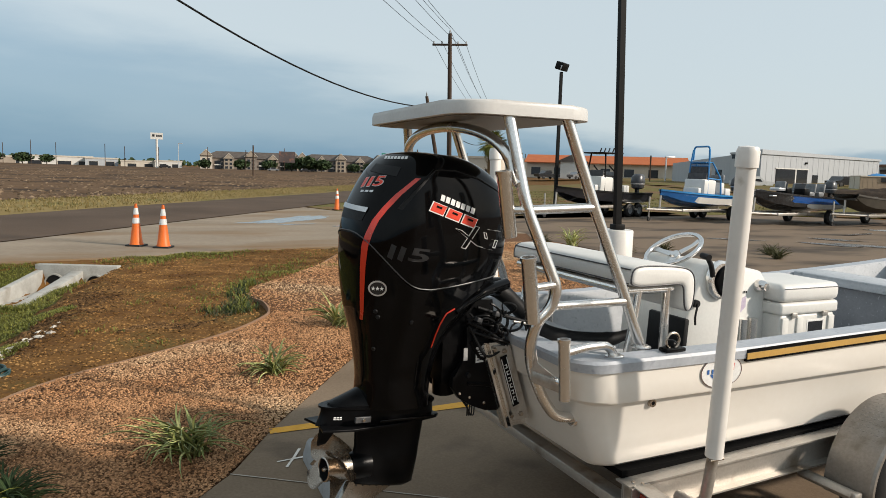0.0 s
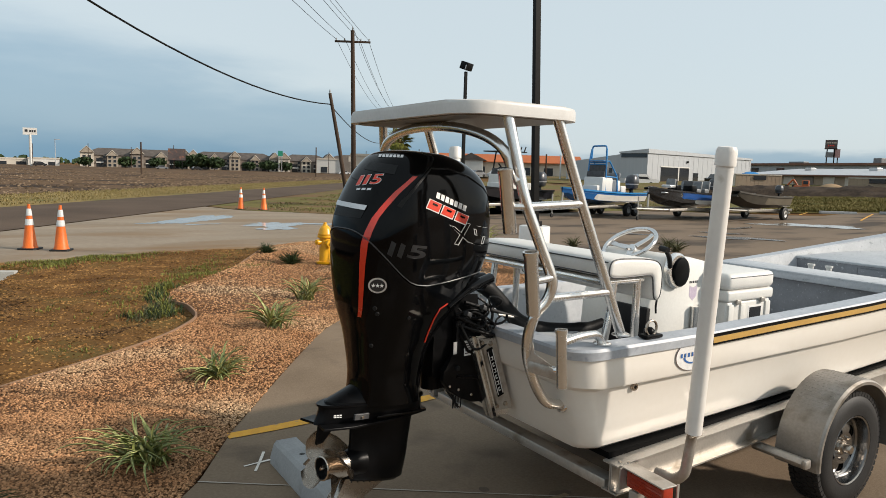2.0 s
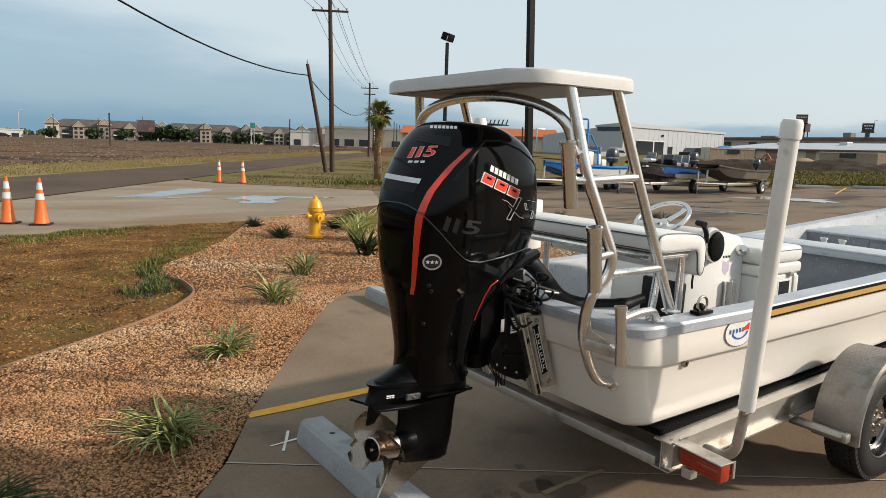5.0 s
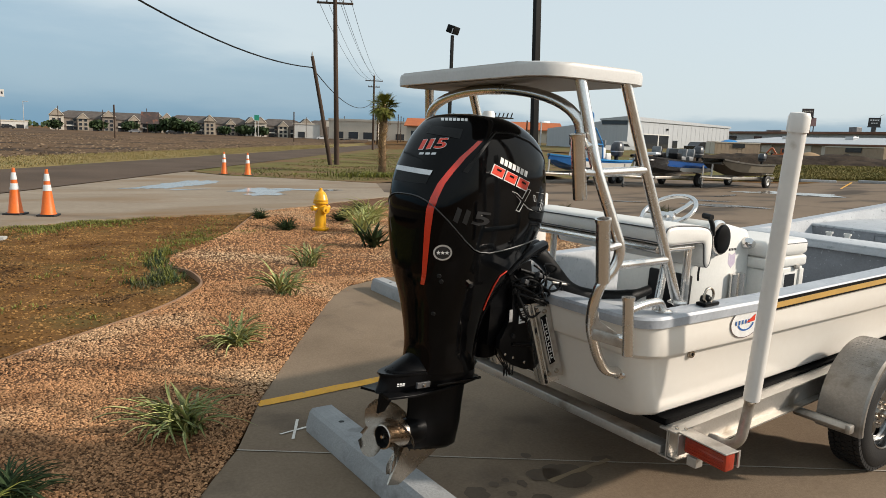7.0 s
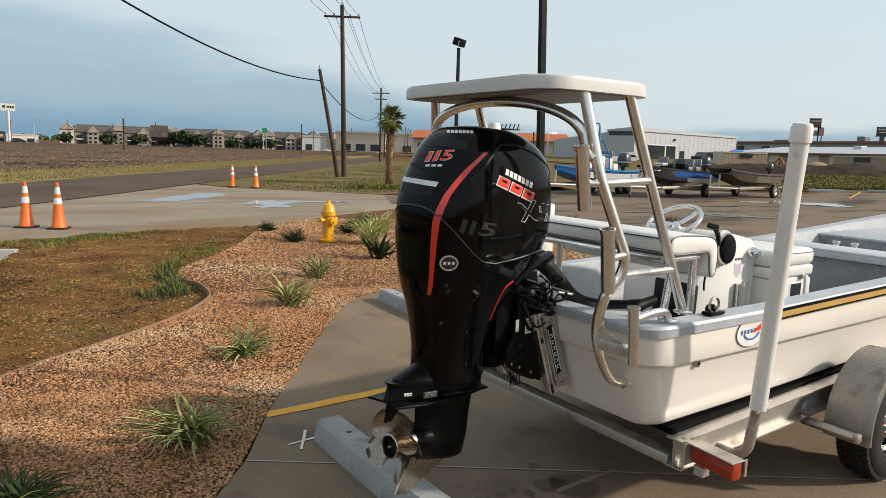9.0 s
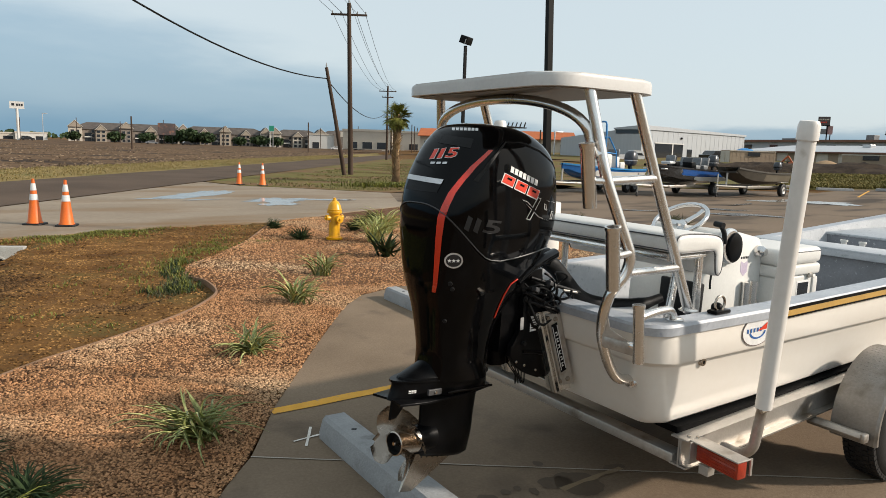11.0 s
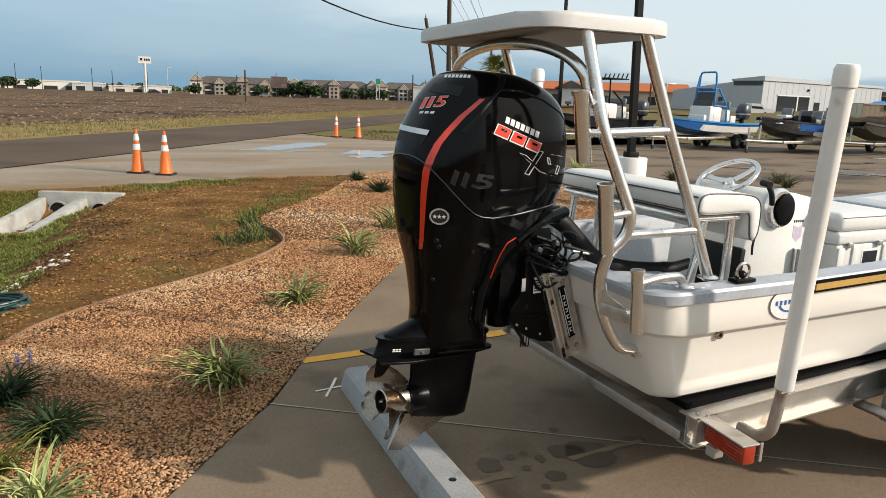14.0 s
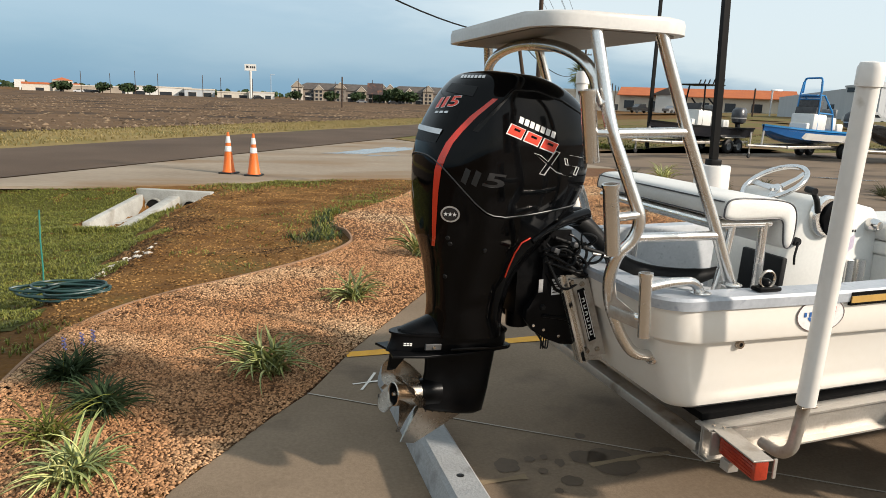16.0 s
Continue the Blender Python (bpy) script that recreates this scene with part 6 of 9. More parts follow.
cprof = [(2.34, 0.74), (2.36, 1.10), (2.42, 1.26), (2.50, 1.385), (2.56, 1.41), (2.74, 1.385), (2.91, 1.350), (2.95, 1.30), (2.965, 1.0), (2.965, 0.74)]
rings = []
for y, sc in ((2.955, 0.93), (2.962, 0.975), (2.985, 1.0), (3.2, 1.0), (3.45, 1.0), (3.473, 0.975), (3.48, 0.93)):
    c = Vector((2.66, y, 0.95))
    rings.append([Vector((c.x + (x - c.x) * sc, y, max(0.74, c.z + (z - c.z) * (sc + (1 - sc) * 0.5)))) for x, z in cprof])
part("console_body", loft(rings), M_plat, console, "white gelcoat console", inworld=True, sharp=50)
part("foot_recess", newbox((2.352, 3.080, 0.955), (0.034, 0.288, 0.310), pose(0, 0, 0, 0, 3, 0), 0.01), M_hose, console, "dark storage opening", inworld=True)
# wheel
wm = Matrix.Translation((2.53, 3.26, 1.445)) @ pose(0, 0, 0, 0, -32, 0)
bm = tube([(0.163 * math.cos(2 * math.pi * i / 40), 0.163 * math.sin(2 * math.pi * i / 40), 0) for i in range(40)], 0.014, 10, closed=True)
bm.transform(wm)
sw = part("steering_wheel", bm, M_chrome, console, "polished steel steering wheel", inworld=True)
for a in (90, 210, 330):
    bm = loft([[(0.03, -0.022, -0.03), (0.03, 0.022, -0.03), (0.03, 0.022, -0.036), (0.03, -0.022, -0.036)], [(0.11, -0.016, -0.022), (0.11, 0.016, -0.022), (0.11, 0.016, -0.028), (0.11, -0.016, -0.028)], [(0.167, -0.020, -0.003), (0.167, 0.020, -0.003), (0.167, 0.020, -0.009), (0.167, -0.020, -0.009)]])
    bm.transform(wm @ pose(0, 0, 0, 0, 0, a))
    part("wheel_spoke", bm, M_chrome, sw, inworld=True)
bm = turned([(0.0, -0.018), (0.024, -0.020), (0.032, -0.032), (0.028, -0.06), (0.024, -0.12), (0, -0.12)], 20)
bm.transform(wm)
part("wheel_hub", bm, M_chrome, sw, inworld=True)
# throttle control
tmx = pose(2.575, 2.955, 1.315, 90, 0, 0)
tc = part("throttle_control", turned([(0.0, 0.052), (0.050, 0.051), (0.070, 0.045), (0.078, 0.032), (0.078, 0.0)], 30, tmx @ pose(0.024, -0.006, 0) @ Matrix.Diagonal((0.92, 1.18, 1, 1))), M_blackm, console, "black throttle control with a silver rim", inworld=True)
part("throttle_rim", turned([(0.062, 0.034), (0.086, 0.036), (0.098, 0.024), (0.098, 0.004), (0.085, 0.0)], 30, tmx @ Matrix.Diagonal((0.95, 1.08, 1, 1))), M_alu, tc, inworld=True)
part("throttle_lever", tube(bend([(2.50, 2.92, 1.34), (2.475, 2.91, 1.40), (2.46, 2.92, 1.435)], 0.03), [0.014] * 9, 10), M_hose, tc, inworld=True)
part("throttle_grip", tube([(2.445, 2.90, 1.445), (2.455, 2.96, 1.45)], 0.017, 12), M_hose, tc, "black throttle grip", inworld=True)
part("horn_cap", turned([(0, 0.05), (0.018, 0.05), (0.028, 0.03), (0.030, 0.0)], 18, pose(2.885, 2.955, 1.268, 90, 0, 0) @ Matrix.Scale(1.2, 4)), M_chrome, console, "chrome dome fitting", inworld=True)
part("key_switch", turned([(0, 0.02), (0.02, 0.02), (0.022, 0)], 16, pose(2.42, 2.953, 1.19, 90, 0, 0)), M_hose, console, inworld=True)
part("key_lanyard", tube(bend([(2.42, 2.93, 1.19), (2.40, 2.92, 1.15), (2.395, 2.92, 1.12), (2.40, 2.92, 1.08)], 0.03), 0.006, 8), M_hose, console, inworld=True)
part("switch_panel", newbox((2.375, 3.08, 1.19), (0.015, 0.12, 0.05), pose(0, 0, 0, 0, 22, 0), 0.004), M_hose, console, inworld=True)
bm = prism([(-0.035, 0.045), (0.0, 0.03), (0.035, 0.045), (0.035, -0.02), (0.0, -0.05), (-0.035, -0.02)], 0.0, 0.0015)
bm.transform(pose(2.765, 2.9555, 1.170, 90, 0, 0))
sh = part("shield_sticker", bm, mat("mauve_sticker", (0.45, 0.36, 0.47), (0.55, 0.5, 0.56), 0.5), console, "pale shield-shaped sticker", inworld=True, smooth=False)
bm = bmesh.new()
for i in range(5):
    box(bm, (2.733 + 0.016 * i, 2.9545, 1.235), (0.010, 0.0015, 0.014))
part("sticker_bars", bm, M_greytext, sh, inworld=True, smooth=False)
for x in (2.765, 2.84):
    part("side_rod_tube", tube([(x, 2.93, 0.90), (x, 2.93, 1.088)], 0.024, 14), M_alu, console, inworld=True)
part("tube_cleat", tube([(2.64, 2.93, 0.93), (2.80, 2.93, 0.93)], 0.012, 8), M_alu2, console, inworld=True)

cooler = moored("cooler", pose(3.14, 3.14, 0.80), "white cooler box with a cushioned lid, ahead of the console", "cooler", (0.15, -0.135, -0.03))
part("cooler_body", newbox((3.20, 3.14, 0.965), (0.45, 0.40, 0.33), None, 0.02, 3), M_plat, cooler, "off-white ribbed cooler body", inworld=True)
part("cooler_lid", newbox((3.20, 3.14, 1.162), (0.475, 0.425, 0.07), None, 0.018, 3), M_plat, cooler, inworld=True)
lc = part("lid_cushion", newbox((3.20, 3.14, 1.250), (0.48, 0.43, 0.105), None, 0.035, 4), M_vinyl, cooler, "white vinyl lid cushion", inworld=True)
part("piping", tube([(2.985, 2.927, 1.278), (3.415, 2.927, 1.278)], 0.0035, 6), M_piping, lc, inworld=True)
for x in (3.01, 3.13, 3.39):
    part("cooler_rib", newbox((x, 2.936, 0.965), (0.05, 0.014, 0.29), None, 0.006), M_plat, cooler, inworld=True)
part("cooler_decal", newbox((3.265, 2.9385, 1.02), (0.12, 0.004, 0.12), None, 0.001), M_greytext, cooler, "dark picture sticker", inworld=True, smooth=False)
part("decal_border", newbox((3.265, 2.9395, 1.02), (0.14, 0.003, 0.14), None, 0.001), M_whitetext, cooler, inworld=True, smooth=False)
for x in (3.07, 3.32):
    part("lid_latch", newbox((x, 2.925, 1.125), (0.04, 0.012, 0.03), None, 0.003), M_alu2, cooler, inworld=True)


# ---- loose things round the lot ----
def stop_block(m, length, label):
    ob = thing("parking_stop", m, label, "parking stop", "concrete parking stops")
    w, h = 0.205, 0.14
    sec = [(-w / 2, 0), (-w / 2, 0.045), (-w / 2 + 0.022, h - 0.02), (-w / 2 + 0.04, h), (w / 2 - 0.04, h), (w / 2 - 0.022, h - 0.02), (w / 2, 0.045), (w / 2, 0)]
    xs = [(-length / 2, 0.90), (-length / 2 + 0.015, 1.0), (0, 1.0), (length / 2 - 0.015, 1.0), (length / 2, 0.90)]
    part("block", loft([[(x, y * s, z * s) for y, z in sec] for x, s in xs]), M_stop, ob, "", sharp=25)
    for x in (-length * 0.33, length * 0.33):
        part("pin_hole", turned([(0, 0.001), (0.016, 0.001), (0.018, 0.0)], 12, pose(x, 0, h)), M_hose, ob)
    return ob


d = Vector((0.065, -1.0, 0)).normalized()
a_stop = math.degrees(math.atan2(d.y, d.x))
c = Vector((0.70, 4.20, 0)) + d * 0.92
stop_block(pose(c.x, c.y, lot_z(c.x, c.y) + 0.006, 0, -math.degrees(math.atan(0.045)), a_stop), 1.84, "worn grey concrete wheel stop with chipped edges")
c2 = Vector((2.62, 7.78, 0)) + d * 0.92
stop_block(pose(c2.x, c2.y, 0.004, 0, 0, a_stop), 1.84, "grey concrete wheel stop in the next bay")


def cone(x, y, h, label):
    z = lot_z(x, y) + 0.012
    ob = thing("traffic_cone", pose(x, y, z, 0, 0, random.uniform(0, 90)), label, "traffic cone", "orange cones on the driveway")
    s = h / 0.914
    part("base", prism([(-0.185, -0.15), (-0.15, -0.185), (0.15, -0.185), (0.185, -0.15), (0.185, 0.15), (0.15, 0.185), (-0.15, 0.185), (-0.185, 0.15)], 0.0, 0.035, 0.01), M_tyre, ob, "dark rubber base")
    rad = lambda t: (0.135 + (0.026 - 0.135) * t)
    zz = lambda t: 0.035 + (h - 0.035) * t
    part("body", turned([(0.15, 0.034), (0.148, 0.05), (rad(0.03), zz(0.04)), (rad(0.5), zz(0.5)), (rad(1.0), zz(1.0)), (rad(1.0) - 0.006, zz(1.0) + 0.004), (rad(1.0) - 0.008, zz(0.9)), (0.0, zz(0.9))], 28), M_cone, ob, "scuffed orange plastic cone")
    for t0, t1 in ((0.52, 0.66), (0.74, 0.90)):
        part("collar", turned([(rad(t0) + 0.001, zz(t0)), (rad(t0) + 0.004, zz(t0) + 0.003), (rad(t1) + 0.004, zz(t1) - 0.003), (rad(t1) + 0.001, zz(t1))], 28), M_reflect, ob, "white reflective band")
    return ob


cone(-0.96, 16.15, 0.93, "orange cone with two white bands, on the driveway edge")
cone(-1.54, 16.52, 0.93, "orange cone with dirty white bands, on the driveway edge")
cone(5.32, 30.6, 0.95, "orange cone with white bands at the grass edge")
cone(6.17, 30.0, 0.95, "orange cone with white bands at the grass edge")

# fire hydrant
hy = thing("fire_hydrant", pose(3.62, 12.9, 0.02, 0, 0, 15), "bright yellow cast-iron fire hydrant in the gravel bed", "fire hydrant")
part("barrel", turned([(0.0, 0), (0.155, 0.0), (0.16, 0.02), (0.16, 0.045), (0.11, 0.05), (0.105, 0.08), (0.105, 0.50), (0.14, 0.505), (0.145, 0.53), (0.14, 0.55), (0.11, 0.555)], 28), M_hydrant, hy, "yellow barrel with flanges")
part("bonnet", turned([(0.135, 0.555), (0.14, 0.575), (0.128, 0.60), (0.115, 0.66), (0.085, 0.715), (0.05, 0.74), (0.045, 0.76), (0.03, 0.765), (0.028, 0.80), (0.0, 0.805)], 28), M_hydrant, hy, "domed yellow bonnet")
for a, r, l, z in ((180, 0.055, 0.19, 0.42), (0, 0.055, 0.19, 0.42), (-90, 0.075, 0.20, 0.40)):
    noz = part("nozzle", turned([(r * 0.8, 0.08), (r * 0.8, l - 0.05), (r, l - 0.05), (r * 1.05, l - 0.02), (r * 0.95, l), (r * 0.35, l + 0.002), (r * 0.3, l + 0.028), (0, l + 0.03)], 18, pose(0, 0, z, 0, 0, a) @ pose(0, 0, 0, 0, 90, 0)), M_hydrant, hy, "capped yellow nozzle")
    part("nozzle_chain", tube(bend([(pose(0, 0, z, 0, 0, a) @ Vector(p)) for p in ((0.10, 0.04, -0.03), (0.14, 0.05, -0.09), (0.19, 0.03, -0.04))], 0.03), 0.005, 6), M_steel, noz)
for i in range(8):
    t = 2 * math.pi * i / 8
    part("flange_bolt", turned([(0.010, 0.0), (0.012, 0.012), (0.0, 0.014)], 6, pose(0.135 * math.cos(t), 0.135 * math.sin(t), 0.045)), M_hydrant, hy)


# ---- planting ----
def tuft(name, x, y, n, length, spread, material, label, category, seed, lean=0.0, width=0.012, up=0.9, group="", z=None, droop=1.0, apart=False):
    """A clump of arching strap leaves."""
    r = random.Random(seed)
    z = bedz(x, y) if z is None else z
    ob = thing(name, pose(x, y, z, 0, 0, 0), label, category, group)
    bm = bmesh.new()
    for i in range(n):
        a = r.uniform(0, 2 * math.pi)
        L = length * r.uniform(0.55, 1.1)
        tilt = spread * (0.15 + 0.85 * r.random())
        w = width * r.uniform(0.7, 1.2)
        bx, by = 0.05 * r.gauss(0, 1) * length * 2, 0.05 * r.gauss(0, 1) * length * 2
        k = 7
        px_, pz_, ang = 0.0, 0.0, tilt
        rows = []
        for j in range(k + 1):
            t = j / k
            ww = w * (1 - t ** 2.2) * (0.75 + 0.5 * min(1, t * 3)) + 0.0006
            ca_, sa_ = math.cos(a), math.sin(a)
            side = Vector((-sa_, ca_, 0)) * ww
            p = Vector((bx + ca_ * px_ + lean * pz_, by + sa_ * px_, pz_))
            fold = Vector((0, 0, -ww * 0.5))
            rows.append((bm.verts.new(p - side - fold), bm.verts.new(p + fold), bm.verts.new(p + side - fold)))
            ang += droop * (0.10 + 0.24 * t) * r.uniform(0.6, 1.3)
            px_ += L / k * math.sin(ang)
            pz_ = max(pz_ + L / k * math.cos(ang), 0.012 if t > 0.5 else -1)
        for (a0, b0, c0), (a1, b1, c1) in zip(rows, rows[1:]):
            bm.faces.new((a0, b0, b1, a1))
            bm.faces.new((b0, c0, c1, b1))
        if apart:
            leaf = part("leaf", bm, material, ob, sharp=180)
            if material is M_leafp:
                leaf.data.materials.append(M_leafg)
                for q, f in enumerate(leaf.data.polygons):
                    f.material_index = q % 2
            bm = bmesh.new()
    if apart:
        bm.free()
        return ob
    part("leaves", bm, material, ob)["kind"] = "stuff"
    return ob


def near_plants():
    g = "variegated grass clumps in the gravel bed"
    tuft("striped_lily_clump", -0.06, 4.42, 78, 0.46, 0.80, M_leafp, "clump of cream-striped green strap leaves in gravel", "plant", 11, lean=-0.50, width=0.0088, group=g, apart=True)
    tuft("striped_lily_clump", 0.58, 6.02, 66, 0.38, 1.05, M_leafp, "low spreading clump of cream-striped strap leaves", "plant", 12, lean=-0.25, width=0.0095, group=g, apart=True)
    tuft("striped_lily_clump", 1.45, 7.72, 54, 0.50, 0.78, M_leafp, "upright clump of cream-striped strap leaves", "plant", 13, lean=-0.2, width=0.0105, group=g, apart=True)
    tuft("striped_lily_clump", 2.28, 9.42, 48, 0.52, 0.65, M_leafp, "upright clump of cream-striped strap leaves", "plant", 14, width=0.0105, group=g, apart=True)
    tuft("striped_lily_clump", -0.88, 3.10, 95, 0.35, 1.0, M_leafp, "bright cream-edged clump at the bed's near side", "plant", 15, lean=0.2, width=0.0078, group=g, apart=True)
    tuft("straw_grass_clump", 4.25, 12.35, 80, 0.80, 0.6, M_leafy, "tall straw-coloured grass clump behind the motor", "plant", 16, group=g)
    tuft("straw_grass_clump", 5.0, 13.7, 80, 0.80, 0.6, M_leafy, "tall straw-coloured grass clump behind the motor", "plant", 17, group=g)
    tuft("straw_grass_clump", 9.0, 16.0, 60, 0.7, 0.6, M_leafy, "straw-coloured grass clump by the lamp base", "plant", 18, group=g)
    g = "dark lily-turf clumps"
    tuft("dark_lilyturf_clump", -1.27, 4.38, 170, 0.29, 0.95, M_leafd, "dark green lily-turf clump with small violet flowers", "plant", 21, width=0.006, group=g)
    tuft("dark_lilyturf_clump", -0.95, 3.84, 180, 0.30, 0.95, M_leafd, "dark green lily-turf clump in gravel", "plant", 22, width=0.006, group=g)
    tuft("dark_lilyturf_clump", -1.10, 3.50, 50, 0.34, 0.8, M_leaf, "thin green lily-turf clump in gravel", "plant", 23, width=0.006, group=g)
    g = "dark shrubs in the gravel bed"
    for i, (x, y, s) in enumerate(((3.0, 13.05, 0.34), (2.95, 14.9, 0.28), (4.5, 14.2, 0.3), (4.9, 14.9, 0.36), (5.5, 15.6, 0.36), (9.3, 13.9, 0.5), (10.9, 14.6, 0.45), (12.9, 13.0, 0.55), (13.4, 13.8, 0.5), (8.3, 16.4, 0.4))):
        on_lot = x > 9.25
        tuft("dark_shrub", x, y, 90 if on_lot else 140, s * (0.8 if on_lot else 1.0), 1.1, M_leafw if on_lot else M_leafd, "dry wiry weed clump growing out of the lot" if on_lot else "small dark wiry shrub in the gravel bed", "shrub", 40 + i, width=0.008, group=g, droop=0.5, z=lot_z(x, y) + 0.003 if on_lot else None)
    tuft("yucca", 3.80, 10.75, 34, 0.52, 1.15, M_leafd, "stiff dark green agave-like yucca in gravel", "plant", 31, width=0.035, droop=0.25, apart=True)
    for i, (x, y) in enumerate(((-1.22, 4.41), (-1.17, 4.46), (-1.30, 4.34))):
        fl = thing("violet_flower", pose(x, y, bedz(x, y)), "tiny violet flower spike over lily-turf leaves", "flower", "violet flowers")
        part("stem", tube([(0, 0, 0), (0.02, 0.01, 0.25)], 0.0025, 6), M_leaf, fl)
        bm = bmesh.new()
        for k in range(10):
            lathe(bm, [(0, 0), (0.007, 0.005), (0.006, 0.012), (0, 0.014)], 6, pose(0.02 + 0.008 * math.cos(k * 2.4), 0.01 + 0.008 * math.sin(k * 2.4), 0.20 + 0.008 * k))
        part("petals", bm, mat("violet_petal", (0.30, 0.26, 0.52), None, 0.6), fl)


near_plants()


def weeds(name, count, region, size, material, label, seed, zf, cat="weeds", width=0.004):
    """Short blades scattered over a patch, too many to count."""
    r = np.random.default_rng(seed)
    vs, fs = [], []
    for i in range(count):
        x, y = region(r)
        z = zf(x, y)
        for b in range(4):
            a, L, t = r.uniform(0, 6.283), size * r.uniform(0.5, 1.2), r.uniform(0.2, 1.0)
            dx, dy = math.cos(a), math.sin(a)
            w = width * (1 + size * 4)
            k = len(vs)
            vs += [(x - dy * w, y + dx * w, z), (x + dy * w, y - dx * w, z), (x + dx * L * 0.5 * t + dy * w * 0.7, y + dy * L * 0.5 * t - dx * w * 0.7, z + L * 0.6), (x + dx * L * 0.5 * t - dy * w * 0.7, y + dy * L * 0.5 * t + dx * w * 0.7, z + L * 0.6), (x + dx * L * t, y + dy * L * t, z + L * (0.95 - 0.35 * t))]
            fs += [(k, k + 1, k + 2, k + 3), (k + 3, k + 2, k + 4)]
    me = bpy.data.meshes.new(name)
    me.from_pydata(vs, [], fs)
    me.materials.append(material)
    return tagged(new(name, me), label, cat, kind="stuff")


def turf_spot(r):
    while True:
        x, y = r.uniform(-7, -1.4), r.uniform(5, 14.0)
        if x < -1.9 - 0.12 * (y - 9) * (1 if y > 9 else -0.6) + 0.5 * noise.noise((y * 1.1, x, 4)) and y < 14.0 + (x + 3.5) * 0.12 and not (-2.98 < x + 0.23 * (13.5 - y) and y > 11.35):
            return x, y


weeds("grass_blades", 44000, turf_spot, 0.045, M_leaf, "short green grass blades on the swale", 61, soil_z, "grass")
weeds("weeds", 330, lambda r: (lambda a: (0.36 + 0.26 * a[0] + 0.08 * a[1], 9.25 + 0.20 * a[0] + 0.42 * a[1]))(r.normal(0, 0.6, 2)), 0.065, M_leafw, "green weeds in the hollow beside the edging", 62, soil_z)
weeds("weeds", 900, lambda r: (lambda a: (a, 14.95 + (a + 0.6) * 0.50 - abs(r.normal(0, 0.45)) - 0.2 * math.sin(a * 5)))(r.normal(-0.5, 0.7)), 0.07, M_leaf, "green weeds along the driveway edge", 63, soil_z)
weeds("weeds", 480, lambda r: (lambda a: (0.9 + 0.6 * a[0], 12.0 + 1.3 * a[0] + 0.45 * a[1]))(r.normal(0, 1, 2)), 0.06, M_leaf, "sparse weeds on bare soil", 64, soil_z)
weeds("weeds", 70, lambda r: (lambda c: (c[0] + r.normal(0, 0.12), c[1] + r.normal(0, 0.10)))(((-0.9, 9.8), (-0.3, 10.9), (-1.2, 8.1), (-0.5, 7.6))[r.integers(4)]), 0.05, M_leaf, "sparse weeds on bare soil", 65, soil_z)
HUG = [Vector(p) for p in ((0.0, 9.1), (0.42, 9.0), (0.50, 9.2), (0.42, 10.0), (0.55, 10.8), (0.68, 11.3))]


def hug_spot(r):
    i, f = r.integers(5), r.random()
    p = HUG[i].lerp(HUG[i + 1], f)
    return p.x + r.normal(-0.03, 0.07), p.y + r.normal(0, 0.10)


weeds("weeds", 200, hug_spot, 0.10, M_leafd, "dark matted weeds growing over the edging", 79, soil_z)
weeds("weeds", 130, hug_spot, 0.12, M_leaf, "green weeds growing over the edging", 80, soil_z)
weeds("weeds", 330, lambda r: (lambda s, n: (1.0 + 1.7 * s + 0.12 * n, 12.1 + 1.15 * s + 0.28 * n))(r.random(), r.normal(0, 0.8)), 0.055, M_leaf, "low green weeds beside the bed's far corner", 81, soil_z)
weeds("weeds", 90, lambda r: (r.normal(-1.75, 0.15), r.uniform(4.9, 5.7)), 0.06, M_leaf, "green weeds outside the edging", 66, soil_z)
M_sedge = vary(mat("olive_straw_blade", (0.20, 0.165, 0.056), (0.10, 0.105, 0.030), 0.7, scale=0.8, fine=9, spread=0.7), 0.2, island=True)
M_straw = vary(mat("straw_blade", (0.29, 0.215, 0.085), (0.19, 0.155, 0.05), 0.7, scale=3, fine=20), 0.18, island=True)


def verge_spot(r):
    s, n = r.uniform(-40, 120), r.uniform(18.4, 24.5)
    p = ROAD_D * s + ROAD_N * n
    return p.x, p.y


weeds("verge_grass", 15000, verge_spot, 0.12, M_straw, "dry yellow grass stems on the road verge", 67, lambda x, y: 0.03, "grass", 0.010)


def lawn_spot(r):
    while True:
        x, y = r.uniform(5, 34), r.uniform(27, 70)
        if inside([(5.5, 31.2), (7.6, 28.6), (10.3, 26.0), (20, 33.4), (27, 30.4), (31, 27), (38, 48), (44, 70), (28, 72)], x, y) and noise.noise((x * 0.3, y * 0.3, 3)) > -0.08:
            return x, y


weeds("roadside_grass", 9000, lawn_spot, 0.08, M_sedge, "patchy yellow-green roadside grass", 68, lambda x, y: lot_z(x, y) + 0.016, "grass", 0.010)
weeds("roadside_weeds", 420, lambda r: (r.normal(12.2, 1.3), r.normal(29.6, 0.5)), 0.26, M_leaf, "dark ground-cover weeds round the palm", 69, lambda x, y: 0.02, "weeds", 0.01)

